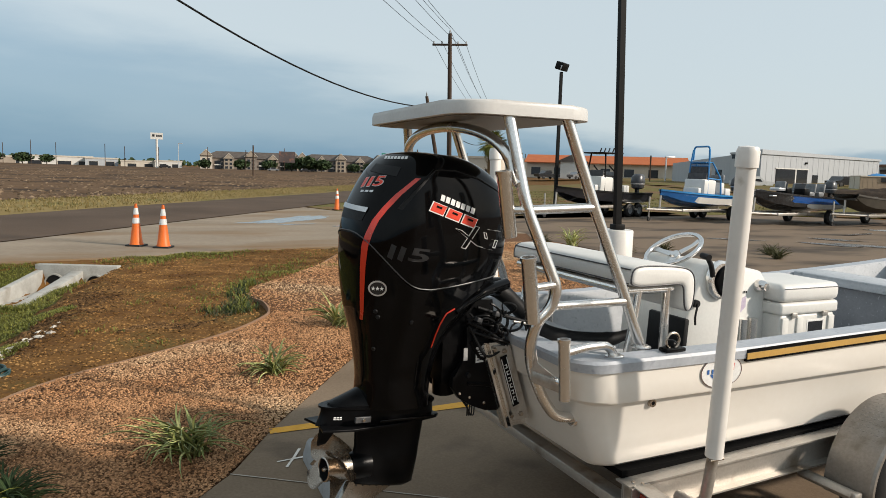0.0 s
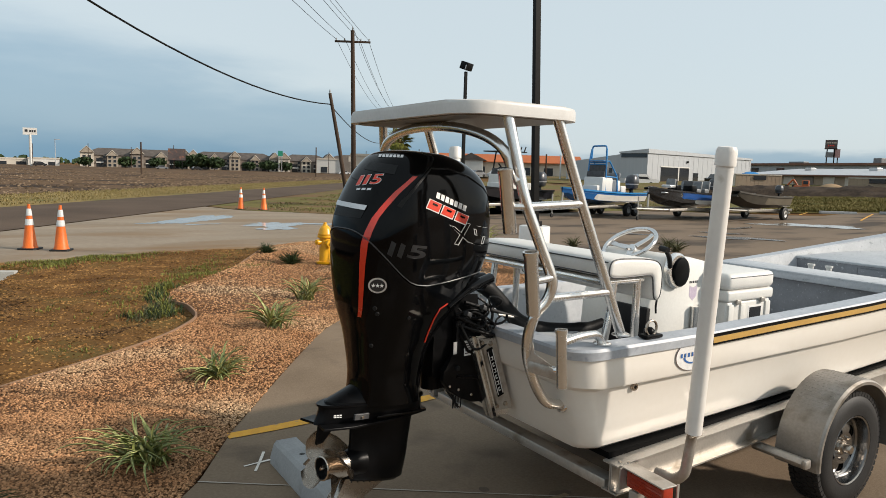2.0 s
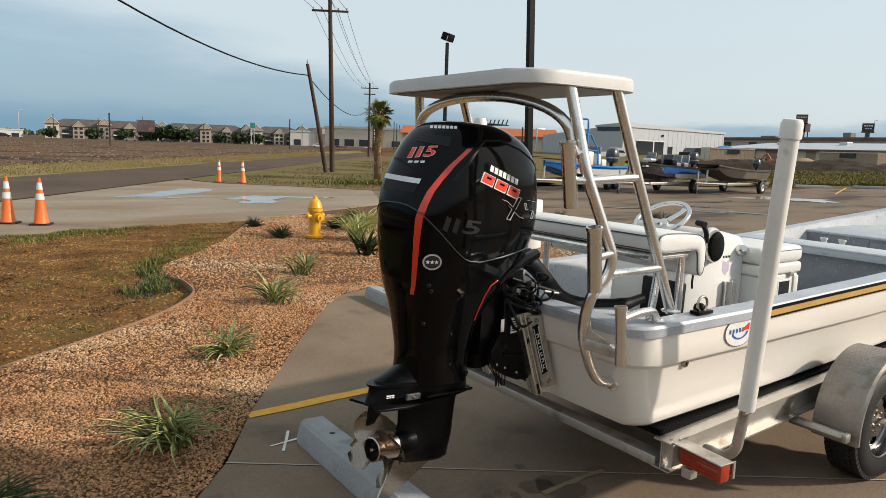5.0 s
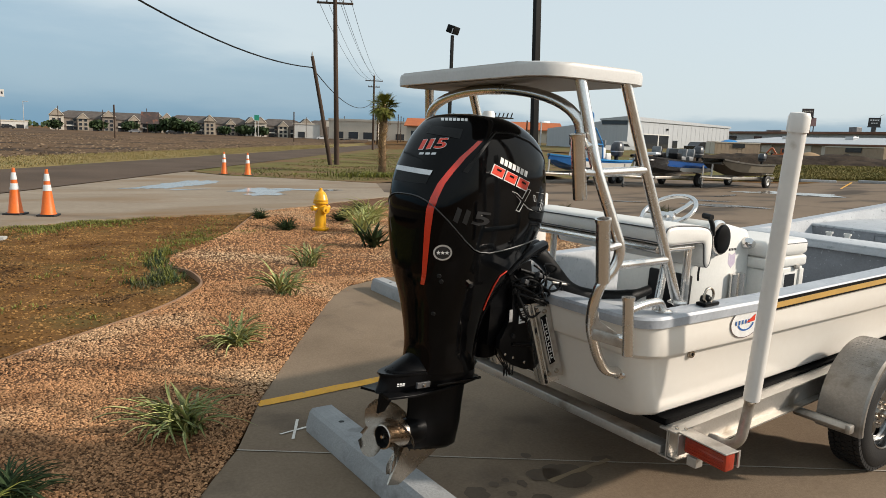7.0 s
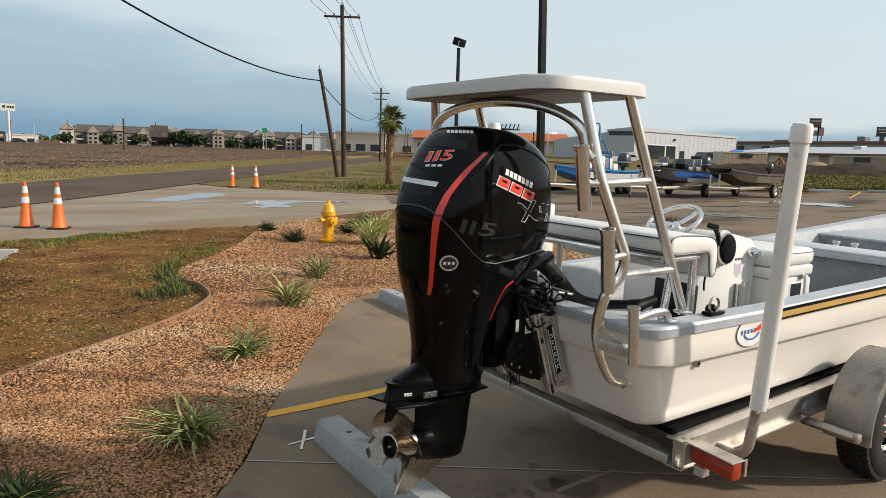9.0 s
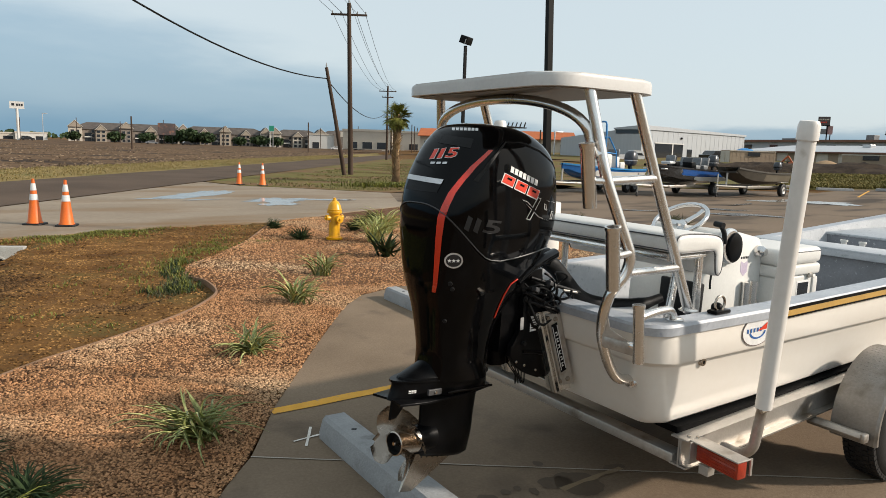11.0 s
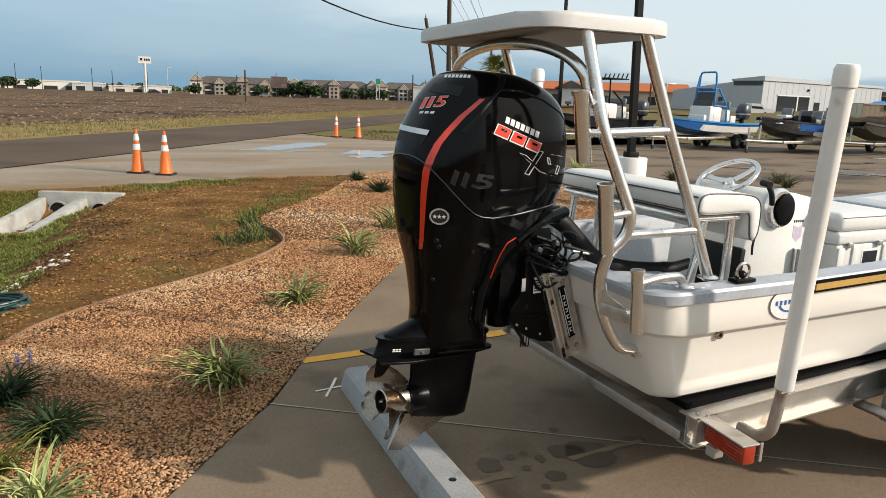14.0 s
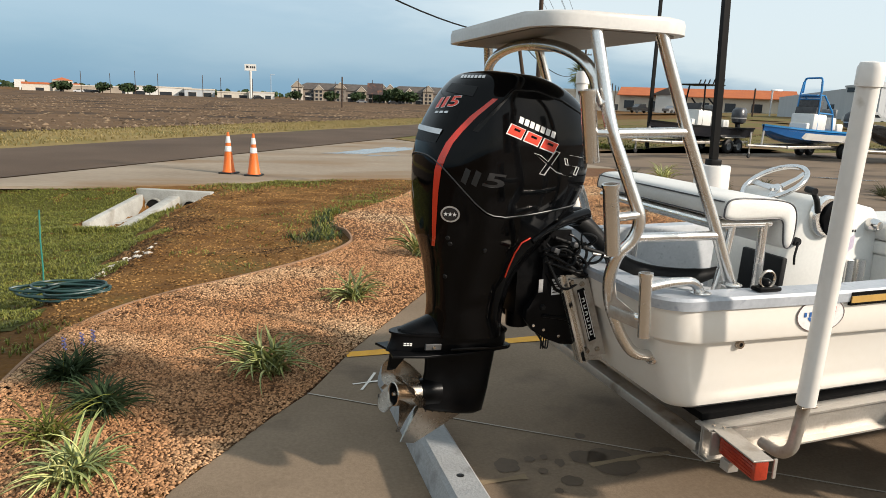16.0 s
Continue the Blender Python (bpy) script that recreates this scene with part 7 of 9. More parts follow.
# clods on the bare soil
def clods(name, count, region, lo, hi, material, label, seed, zf):
    r = np.random.default_rng(seed)
    vs, fs = [], []
    for i in range(count):
        x, y = region(r)
        z, s, a = zf(x, y), r.uniform(lo, hi), r.uniform(0, 6.28)
        k = len(vs)
        for v in base_v:
            q = v * s * r.uniform(0.7, 1.3, 3) * (1.2, 0.9, 0.7)
            vs.append((x + q[0] * math.cos(a) - q[1] * math.sin(a), y + q[0] * math.sin(a) + q[1] * math.cos(a), z + q[2] - s * 0.1))
        fs += [tuple(int(c) + k for c in f) for f in base_f]
    me = bpy.data.meshes.new(name)
    me.from_pydata(vs, [], fs)
    me.materials.append(material)
    return tagged(new(name, me), label, "soil clods", kind="stuff")


M_clod = vary(mat("clod_soil", (0.082, 0.038, 0.011), (0.26, 0.145, 0.053), 0.95, scale=1.6, fine=60), 0.7, island=True)
M_pale = vary(mat("pale_stone", (0.58, 0.54, 0.48), (0.36, 0.31, 0.26), 0.9, scale=4, fine=60), 0.3, island=True)


def soil_spot(r):
    while True:
        x, y = r.uniform(-2.0, 3.2), r.uniform(5.6, 16)
        if not inside(BED, x, y) and y < 15.4 + 0.4 * x:
            return x, y


clods("soil_clods", 26000, soil_spot, 0.004, 0.017, M_clod, "brown clods and crumbs on the bare soil", 71, soil_z)
M_turned = vary(mat("turned_soil", (0.040, 0.022, 0.010), (0.12, 0.068, 0.030), 0.95, scale=1.6, fine=60), 0.7, island=True)
clods("turned_clods", 1500, lambda r: (lambda a: (-1.85 + 0.13 * a[0] + 0.06 * a[1], 8.3 + 0.75 * a[1]))(r.normal(0, 1, 2)), 0.006, 0.030, M_turned, "dark turned clods along the grass edge", 73, soil_z)
clods("turned_clods", 900, lambda r: (lambda a: (-1.55 + 0.22 * a[0], 10.2 + 0.55 * a[1]))(r.normal(0, 1, 2)), 0.006, 0.032, M_turned, "dark turned clods by the culvert", 74, soil_z)
clods("turned_clods", 700, lambda r: (lambda s, n: (-0.9 + 1.1 * s + n * 0.05, 8.15 + 0.45 * s + 0.15 * math.sin(7 * s) + n * 0.09))(r.random(), r.normal(0, 1)), 0.005, 0.024, M_turned, "dark rut edge in the bare soil", 77, soil_z)
clods("turned_clods", 1300, soil_spot, 0.010, 0.026, M_clod, "larger crumbs on the bare soil", 78, soil_z)
clods("pale_rocks", 60, lambda r: (lambda f: (-2.08 + 0.42 * f + r.normal(0, 0.07), 7.35 + 1.1 * f + r.normal(0, 0.13)))(r.random()), 0.010, 0.052, M_pale, "pale rubble stones beside the hose", 72, soil_z)


def field_spot(r):
    s, n = r.uniform(-60, 160), 24.5 + 95 * r.random() ** 1.7
    p = ROAD_D * s + ROAD_N * n
    return p.x, p.y


clods("field_clods", 15000, field_spot, 0.04, 0.15, vary(mat("field_clod", (0.045, 0.027, 0.016), (0.24, 0.175, 0.115), 0.95, scale=0.3, fine=2, spread=0.8), 0.6, island=True), "pale stubble and clods on the ploughed field", 73, lambda x, y: lot_z(x, max(y, 4.2)) + 0.05)

# coiled garden hose and stake
ho = thing("garden_hose", pose(-2.0, 6.75, soil_z(-2.0, 6.75)), "coiled dark green garden hose on the soil", "garden hose")
pts = []
for i in range(190):
    t = i / 18 * 2 * math.pi
    rx, ry = 0.33 + 0.09 * math.sin(t * 0.37), 0.18 + 0.07 * math.cos(t * 0.53)
    pts.append((rx * math.cos(t) + 0.09 * math.sin(i * 0.11), ry * math.sin(t) + 0.04 * math.cos(i * 0.07), 0.025 + 0.018 * (i / 38) + 0.008 * math.sin(t * 1.7)))
part("coil", tube(pts, 0.0115, 8), mat("green_hose", (0.005, 0.024, 0.022), (0.010, 0.040, 0.036), 0.4), ho)
st = thing("marker_stake", pose(-2.42, 7.35, soil_z(-2.42, 7.35), 0, 1.5, 0), "thin green marker stake stuck in the grass", "stake")
part("rod", tube([(0, 0, -0.1), (0.006, 0, 0.3), (-0.004, 0, 0.6), (0.0, 0, 0.88)], 0.008, 8), mat("green_stake", (0.02, 0.16, 0.13), (0.03, 0.2, 0.16), 0.5), st)

# culvert end: headwall with two pipes and sloping wing walls, sunk in the grass
cu = thing("culvert", pose(-2.3, 13.5, -0.40), "pale concrete culvert headwall with two pipes and sloping wing walls", "culvert")
hd = pose(-2.22, 13.60, 0, 0, 0, -18)
part("headwall", newbox((0, 0, -0.25), (1.46, 0.16, 0.50), hd, 0.012), M_culvert, cu, "concrete headwall", inworld=True)
for x in (-0.38, 0.34):
    pm = hd @ pose(x, -0.08, -0.33, 90, 0, 0)
    part("pipe", turned([(0.15, 0.0), (0.175, 0.0), (0.175, 0.03), (0.15, 0.03)], 24, pm), M_culvert, cu, "round concrete pipe end", inworld=True)
    part("pipe_bore", turned([(0.0, 0.006), (0.149, 0.006), (0.149, 0.012)], 24, pm), M_hose, cu, "dark pipe opening", inworld=True)
for x0, y0, x1, y1, hw in ((-2.86, 13.70, -3.26, 11.75, 0.06), (-2.22, 13.52, -2.60, 11.45, 0.10)):
    rings = [[(x0 - hw, y0, -0.55), (x0 + hw, y0, -0.55), (x0 + hw, y0, -0.10), (x0 - hw, y0, -0.10)], [(x1 - hw, y1, -0.55), (x1 + hw, y1, -0.55), (x1 + hw, y1, -0.285), (x1 - hw, y1, -0.285)]]
    wb_ = loft(rings)
    bmesh.ops.bevel(wb_, geom=list(wb_.edges), offset=0.012, segments=2, profile=0.5, affect='EDGES')
    part("wing_wall", wb_, M_culvert, cu, "sloping concrete wing wall", inworld=True)
part("apron", prism([(-2.80, 13.52), (-3.30, 11.5), (-2.70, 11.45), (-2.22, 13.42)], -0.52, -0.435), M_culvert, cu, "silted concrete apron", inworld=True, smooth=False)
clods("apron_silt", 260, lambda r: (lambda y, k: (-2.72 - 0.23 * (13.5 - y) + 0.45 * k, y))(r.uniform(11.4, 13.3), r.random()), 0.01, 0.035, M_clod, "brown silt and debris on the culvert apron", 74, lambda x, y: -0.435)
weeds("weeds", 700, lambda r: (lambda y: (-2.05 - 0.23 * (13.5 - y) + abs(r.normal(0, 0.16)), y))(r.uniform(10.9, 13.5)), 0.09, M_leaf, "green weeds hugging the culvert wall", 75, soil_z)
weeds("weeds", 500, lambda r: (lambda a: (-3.05 + 0.5 * a[0], 11.1 + 0.15 * a[1]))(r.normal(0, 0.6, 2)), 0.10, M_leaf, "green weeds at the mouth of the culvert", 76, soil_z)


# ---- poles, wires and palm ----
lp = thing("light_pole", pose(7.03, 10.8, 0.0), "tall dark lamp pole on a round concrete pedestal", "light pole", "parking lot lamps")
part("pedestal", turned([(0.29, 0.0), (0.29, 0.875), (0.275, 0.895), (0.0, 0.895)], 32), M_pvc, lp, "pale concrete pedestal")
part("base_cover", newbox((0, 0, 0.945), (0.20, 0.20, 0.10), None, 0.012), M_pole, lp)
part("shaft", loft([[(sx * r + dx, sy * r, z) for sx, sy in ((-1, -1), (1, -1), (1, 1), (-1, 1))] for z, r, dx in ((0.89, 0.056, 0), (7.4, 0.050, -0.26))]), M_pole, lp, "square dark bronze shaft", smooth=False)
part("lamp_head", newbox((-0.26, -0.3, 7.45), (0.35, 0.5, 0.14), None, 0.02), M_pole, lp)
l2 = thing("light_pole", pose(15.6, 29.6, 0.05), "slim dark lamp pole with a square floodlight head", "light pole", "parking lot lamps")
part("shaft", loft([[(sx * r, sy * r, z) for sx, sy in ((-1, -1), (1, -1), (1, 1), (-1, 1))] for z, r in ((0.0, 0.07), (6.6, 0.06))]), M_pole, l2, smooth=False)
part("lamp_head", newbox((0, -0.05, 6.85), (0.52, 0.42, 0.36), pose(0, 0, 0, 20, 0, 30), 0.03), M_pole, l2, "boxy floodlight")
part("lamp_lens", newbox((-0.02, -0.20, 6.75), (0.38, 0.04, 0.26), pose(0, 0, 0, 20, 0, 30), 0.01), M_silver, l2)


def utility_pole(x, y, h, r, label, lean=(0, 0), arms=((0.92, 2.0),), turn=0, top=True):
    ob = thing("utility_pole", pose(x, y, 0, 0, 0, 0), label, "utility pole", "utility poles along the road")
    part("post", tube([(0, 0, -0.3), (lean[0] * 0.5, lean[1] * 0.5, h / 2), (lean[0], lean[1], h)], [r, r * 0.85, r * 0.7], 12), M_wood, ob, "weathered dark timber post")
    for t, w in arms:
        z = h * t
        arm = part("crossarm", newbox((lean[0] * t, lean[1] * t, z), (w, 0.10, 0.12), pose(0, 0, 0, 0, 0, turn), 0.01), M_wood, ob, "timber crossarm")
        for s in (-1, -0.5, 0.5, 1):
            p = pose(lean[0] * t, lean[1] * t, z, 0, 0, turn) @ Vector((s * w * 0.46, 0, 0.06))
            part("insulator", turned([(0.03, 0), (0.045, 0.05), (0.03, 0.09), (0.045, 0.13), (0.0, 0.17)], 10, Matrix.Translation(p)), M_stop, arm)
    if top:
        part("top_insulator", turned([(0.035, 0), (0.05, 0.1), (0.03, 0.2), (0.0, 0.3)], 10, pose(lean[0], lean[1], h)), M_stop, ob)
    return ob


utility_pole(14.4, 41.8, 10.4, 0.17, "tall timber utility pole with a crossarm", (-0.25, 0), ((0.935, 2.2),), -25)
utility_pole(13.75, 41.0, 6.4, 0.14, "short leaning timber guy pole", (-1.25, 0), ())
utility_pole(37.5, 91, 10.2, 0.17, "timber utility pole with a crossarm farther down the road", (0, 0), ((0.93, 2.4), (0.85, 1.6)), -25)
for i, s in enumerate((1.6, 2.15, 2.7, 3.3, 4.0)):
    utility_pole(37.5 * s + 1.5, 91 * s, 10.5, 0.2, "distant timber utility pole in the row", (0, 0), ((0.93, 2.4),), -25)


def wire(a, b, sag, r, label):
    a, b = Vector(a), Vector(b)
    pts = [a.lerp(b, i / 24) + Vector((0, 0, -sag * 4 * (i / 24) * (1 - i / 24))) for i in range(25)]
    ob = solid("overhead_wire", tube(pts, r, 6), M_pole, label, "wire", "", "overhead wires")


wire((-12.3, 9.6, 12.5), (12.5, 41.0, 5.75), 2.44, 0.035, "thick black sagging cable to the short pole")
wire((12.5, 41.0, 5.75), (37.5, 91, 6.8), 1.6, 0.03, "thick black sagging cable between the poles")
for s in (-1.0, -0.45, 0.45, 1.0):
    off = Vector((s * 0.9, -s * 0.42, 0))
    wire(Vector((-12.0, -8.5, 10.2)) + off, Vector((14.15, 41.8, 9.85)) + off, 0.9, 0.012, "thin power line over the road")
    wire(Vector((14.15, 41.8, 9.85)) + off, Vector((37.5, 91, 9.7)) + off, 1.0, 0.014, "thin power line over the road")
wire((-12, -8.5, 11.2), (14.15, 41.8, 10.65), 0.9, 0.012, "thin power line over the road")
wire((14.15, 41.8, 10.65), (37.5, 91, 10.4), 1.0, 0.014, "thin power line over the road")


def palm(x, y, h, seed, label):
    r = random.Random(seed)
    ob = thing("palm_tree", pose(x, y, lot_z(x, y)), label, "palm tree")
    part("trunk", tube([(0.02 * math.sin(i), 0.02 * math.cos(i * 1.3), h * i / 10) for i in range(11)], [0.22, 0.2, 0.19, 0.185, 0.18, 0.18, 0.185, 0.19, 0.2, 0.17, 0.1], 14), mat("palm_trunk", (0.20, 0.13, 0.07), (0.11, 0.07, 0.04), 0.9, scale=6, fine=30, bump=0.5), ob, "shaggy brown trunk")
    bm = bmesh.new()
    for i in range(120):
        a, e = r.uniform(0, 6.28), r.uniform(-1.15, 1.45)
        L = r.uniform(0.48, 0.78)
        d = Vector((math.cos(a) * math.cos(e), math.sin(a) * math.cos(e), math.sin(e)))
        c = Vector((0, 0, h - 0.05)) + d * L * 0.55
        side = d.cross(Vector((0, 0, 1))).normalized()
        upv = side.cross(d)
        sweep(bm, [(0, 0, h - 0.1), tuple(c)], 0.012, 5)
        for k in range(15):
            f = -1.15 + 2.3 * k / 14
            dd = (d * math.cos(f) + side * math.sin(f)).normalized()
            ln = L * (0.75 - 0.25 * abs(f)) * r.uniform(0.85, 1.1)
            w = side * 0.018 + upv * 0.006
            tip = c + dd * ln + Vector((0, 0, -0.18 * ln))
            mid = c + dd * ln * 0.55
            v = [bm.verts.new(c), bm.verts.new(mid - w), bm.verts.new(tip), bm.verts.new(mid + w)]
            bm.faces.new(v)
    p = part("crown", bm, M_leaf, ob, "fan-shaped palm fronds")
    bm = bmesh.new()
    for i in range(220):
        a, z = r.uniform(0, 6.28), h - 0.1 - (h - 0.5) * r.random() ** 1.2
        d = Vector((math.cos(a) * 0.5 + r.uniform(-0.7, 0.7), math.sin(a) * 0.5 + r.uniform(-0.7, 0.7), 0.9))
        s = Vector((-math.sin(a), math.cos(a), 0)) * 0.05
        p0 = Vector((math.cos(a) * 0.17, math.sin(a) * 0.17, z))
        v = [bm.verts.new(p0 - s), bm.verts.new(p0 + s), bm.verts.new(p0 + d * 0.28)]
        bm.faces.new(v)
    part("frond_boots", bm, vary(mat("dry_frond_stub", (0.42, 0.29, 0.16), (0.28, 0.18, 0.09), 0.9, scale=4, fine=20), 0.4, island=True), ob, "criss-cross dry frond stubs")
    return ob


palm(13.3, 32.2, 3.35, 4, "young fan palm with a shaggy trunk beside the driveway")


# ---- boats and trailers across the lot ----
def far_boat(bow, stern, hull_m, deck_m, label, kind, panels=()):
    bow, stern = Vector(bow), Vector(stern)
    d = stern - bow
    L = d.length
    ang = math.degrees(math.atan2(d.y, d.x))
    z0 = lot_z((bow.x + stern.x) / 2, (bow.y + stern.y) / 2)
    ob = thing("parked_boat", Matrix.Translation((bow.x, bow.y, z0 + 0.55)) @ pose(0, 0, 0, 0, 0, ang), label, "boat", "boats parked across the lot")
    xs = [0, 0.05, 0.14, 0.28, 0.5, 0.75, 1.0]
    wb = {"jon": [0.55, 0.6, 0.66, 0.72, 0.76, 0.78, 0.78]}.get(kind, [0.03, 0.28, 0.62, 0.9, 1.05, 1.08, 1.05])
    hb = [h * (1.14 if kind == "bass" else 1.0) for h in (0.82, 0.79, 0.74, 0.68, 0.62, 0.58, 0.58)]
    kb = [0.62, 0.42, 0.2, 0.06, 0.0, 0.0, 0.0]
    rings = []
    for t, w, h, k in zip(xs, wb, hb, kb):
        x = t * L
        rings.append([(x, -w, h), (x, -w * 0.96, h * 0.75 + k * 0.25), (x, -w * 0.86, k + (h - k) * 0.28), (x, -w * 0.1, k), (x, w * 0.1, k), (x, w * 0.86, k + (h - k) * 0.28), (x, w * 0.96, h * 0.75 + k * 0.25), (x, w, h), (x, w * 0.85, h - 0.02), (x, w * 0.8, h - 0.25), (x, -w * 0.8, h - 0.25), (x, -w * 0.85, h - 0.02)])
    part("hull", loft(rings), hull_m, ob, sharp=30)
    for panel in panels:
        for s in (-1, 1):
            lo_, hi_ = panel[1]
            pr = []
            for t, w, h, k in list(zip(xs, wb, hb, kb))[panel[2]:]:
                x = t * L
                za, zb = k + (h - k) * lo_, k + (h - k) * hi_
                wa, wb_ = w * (0.86 + 0.14 * (lo_ - 0.28) / 0.72) + 0.012, w * (0.86 + 0.14 * (hi_ - 0.28) / 0.72) + 0.012
                if t == panel[3]:
                    za = zb - 0.02
                pr.append([(x, s * wa, za), (x, s * wb_, zb), (x, s * (wb_ - 0.02), zb), (x, s * (wa - 0.02), za)])
            part("side_panel", loft(pr), panel[0], ob, smooth=False)
    rr = []
    for t, w, h in zip(xs, wb, hb):
        x = t * L
        rr.append([(x, -w - 0.02, h - 0.06), (x, -w - 0.02, h + 0.01), (x, -w * 0.84, h + 0.012), (x, -w * 0.84, h - 0.04)])
    part("gunwale", loft(rr), deck_m, ob, smooth=False)
    part("gunwale", loft([[(p[0], -p[1], p[2]) for p in r] for r in rr]), deck_m, ob, smooth=False)
    # outboard
    q = {"jon": 0.8, "bass": 1.1}.get(kind, 1.35)
    ux, uz = L + 0.22 * q, {"jon": 0.72, "bass": 0.85}.get(kind, 0.80)

    def cowl_ring(z, xa, xb, w):
        pts = []
        for i in range(12):
            a = 2 * math.pi * i / 12
            c, d_ = math.cos(a), math.sin(a)
            c, d_ = math.copysign(abs(c) ** 0.6, c), math.copysign(abs(d_) ** 0.6, d_)
            pts.append((ux + q * ((xa + xb) / 2 + (xb - xa) / 2 * c), q * w * d_, uz + q * z))
        return pts

    mo = part("outboard", loft([cowl_ring(-0.05, -0.14, 0.14, 0.12), cowl_ring(0.0, -0.22, 0.20, 0.19), cowl_ring(0.22, -0.25, 0.24, 0.22), cowl_ring(0.40, -0.22, 0.22, 0.20), cowl_ring(0.50, -0.12, 0.14, 0.13)]), M_outb, ob, "dark grey outboard motor", sharp=50)
    part("outboard_leg", newbox((ux + 0.02, 0, uz - 0.48 * q), (0.16 * q, 0.10 * q, 0.95 * q), pose(0, 0, 0, 0, -8, 0), 0.02), M_blackm, mo)
    part("cowl_band", loft([cowl_ring(0.12, -0.25, 0.235, 0.215), cowl_ring(0.16, -0.257, 0.242, 0.222)]), M_silver if kind != "jon" else M_blackm, mo, "pale cowl band")
    if kind in ("bay", "tower"):
        part("console", newbox((L * 0.50, 0, 0.92), (0.95, 1.05, 0.74), pose(0, 0, 0, 0, 3, 0), 0.07), M_plat, ob, "white console")
        part("console_seat", newbox((L * 0.415, 0, 0.72), (0.42, 0.8, 0.40), None, 0.06), M_plat, ob, "white seat ahead of the console")
        part("windshield", newbox((L * 0.455, 0, 1.42), (0.05, 0.95, 0.34), pose(0, 0, 0, 0, 14, 0), 0.02), M_mesh, ob, "smoked windshield")
        part("leaning_post", newbox((L * 0.68, 0, 0.90), (0.42, 0.95, 0.52), None, 0.06), M_vinyl, ob)
        part("backrest", newbox((L * 0.70, 0, 1.36), (0.12, 0.95, 0.34), pose(0, 0, 0, 0, 8, 0), 0.05), M_greypad, ob, "dark padded backrest")
        part("aft_cooler", newbox((L * 0.80, 0, 0.72), (0.45, 0.75, 0.36), None, 0.05), M_plat, ob)
        fm = M_bluepipe if kind == "bay" else M_pole
        x0, x1, top = L * 0.47, L * 0.66, 2.62 if kind == "bay" else 2.35
        for s in (-0.50, 0.50):
            part("tower_leg", tube(bend([(x0, s, 0.62), (x0 + 0.06, s * 0.95, top - 0.7), (x0 + 0.12, s * 0.8, top)], 0.2), 0.036, 8), fm, ob)
            part("tower_leg", tube(bend([(x1, s, 0.62), (x1 - 0.05, s * 0.95, 1.35), (x0 + 0.40, s * 0.86, top - 0.55)], 0.15), 0.036, 8), fm, ob)
            part("tower_brace", tube([(x0 + 0.03, s * 0.97, 1.35), (x1 - 0.05, s * 0.96, 1.30)], 0.028, 8), fm, ob)
        if kind == "bay":
            part("tower_hoop", tube(bend([(x0 + 0.02, -0.50, top - 0.45), (x0 + 0.02, -0.47, top + 0.16), (x0 + 0.30, 0.47, top + 0.16), (x0 + 0.30, 0.50, top - 0.45)], 0.16), 0.042, 8), fm, ob)
            for zz in (top - 0.62, top - 0.72):
                part("tower_rung", tube([(x0 + 0.08, -0.46, zz), (x0 + 0.08, 0.46, zz)], 0.032, 8), fm, ob)
            part("tower_seat", newbox((x0 + 0.2, 0, top - 0.98), (0.40, 0.86, 0.46), pose(0, 0, 0, 0, 8, 0), 0.05), M_mesh, ob, "dark mesh tower backrest")
            for s in (-0.2, 0.2):
                part("seat_pad", newbox((x0 + 0.1, s, 1.30), (0.2, 0.3, 0.22), None, 0.05), M_mesh, ob)
            part("tower_shelf", newbox((x0 + 0.2, 0, top - 0.55), (0.6, 0.8, 0.05), None, 0.01), fm, ob)
        else:
            part("hard_top", newbox((x0 + 0.3, 0, top + 0.02), (1.5, 1.5, 0.05), None, 0.02), M_pole, ob, "dark canvas top")
            for i in range(6):
                part("rod_tube", tube([(x0 + 1.0, -0.6 + 0.24 * i, top), (x0 + 1.15, -0.6 + 0.24 * i, top + 0.28)], 0.03, 8), M_pole, ob)
    else:
        if kind == "bass":
            part("deck", newbox((0.20 * L, 0, 0.70), (0.24 * L, 1.1, 0.05), None, 0.01), M_silver, ob, "pale carpeted fore deck")
            part("pedestal_seat", newbox((0.26 * L, -0.1, 0.98), (0.5, 0.5, 0.14), None, 0.06), M_silver, ob, "pale grey pedestal seat")
            part("pedestal_back", newbox((0.26 * L + 0.20, -0.1, 1.16), (0.12, 0.48, 0.34), pose(0, 0, 0, 0, 14, 0), 0.06), M_greypad, ob)
            part("pedestal", tube([(0.26 * L, -0.1, 0.70), (0.26 * L, -0.1, 0.93)], 0.05, 10), M_blackm, ob)
            part("trolling_motor", tube(bend([(0.02 * L, 0.25, 0.86), (0.10 * L, 0.2, 0.92), (0.18 * L, 0.15, 0.86)], 0.1), 0.06, 8), M_blackm, ob, "black trolling motor")
        for x in ((0.62, 0.75) if kind == "bass" else ()):
            for y in ((-0.3, 0.35) if kind == "bass" else (0.0,)):
                part("seat", newbox((x * L, y, 0.78), (0.45, 0.42, 0.22), None, 0.06), M_greypad, ob, "grey boat seat")
                part("seat_back", newbox((x * L + 0.22, y, 1.02), (0.14, 0.44, 0.46), pose(0, 0, 0, 0, 12, 0), 0.06), M_greypad, ob)
        if kind == "bass":
            for y in (-0.4, 0.4):
                part("console", newbox((0.5 * L, y, 0.85), (0.45, 0.5, 0.4), None, 0.06), M_blackm, ob)
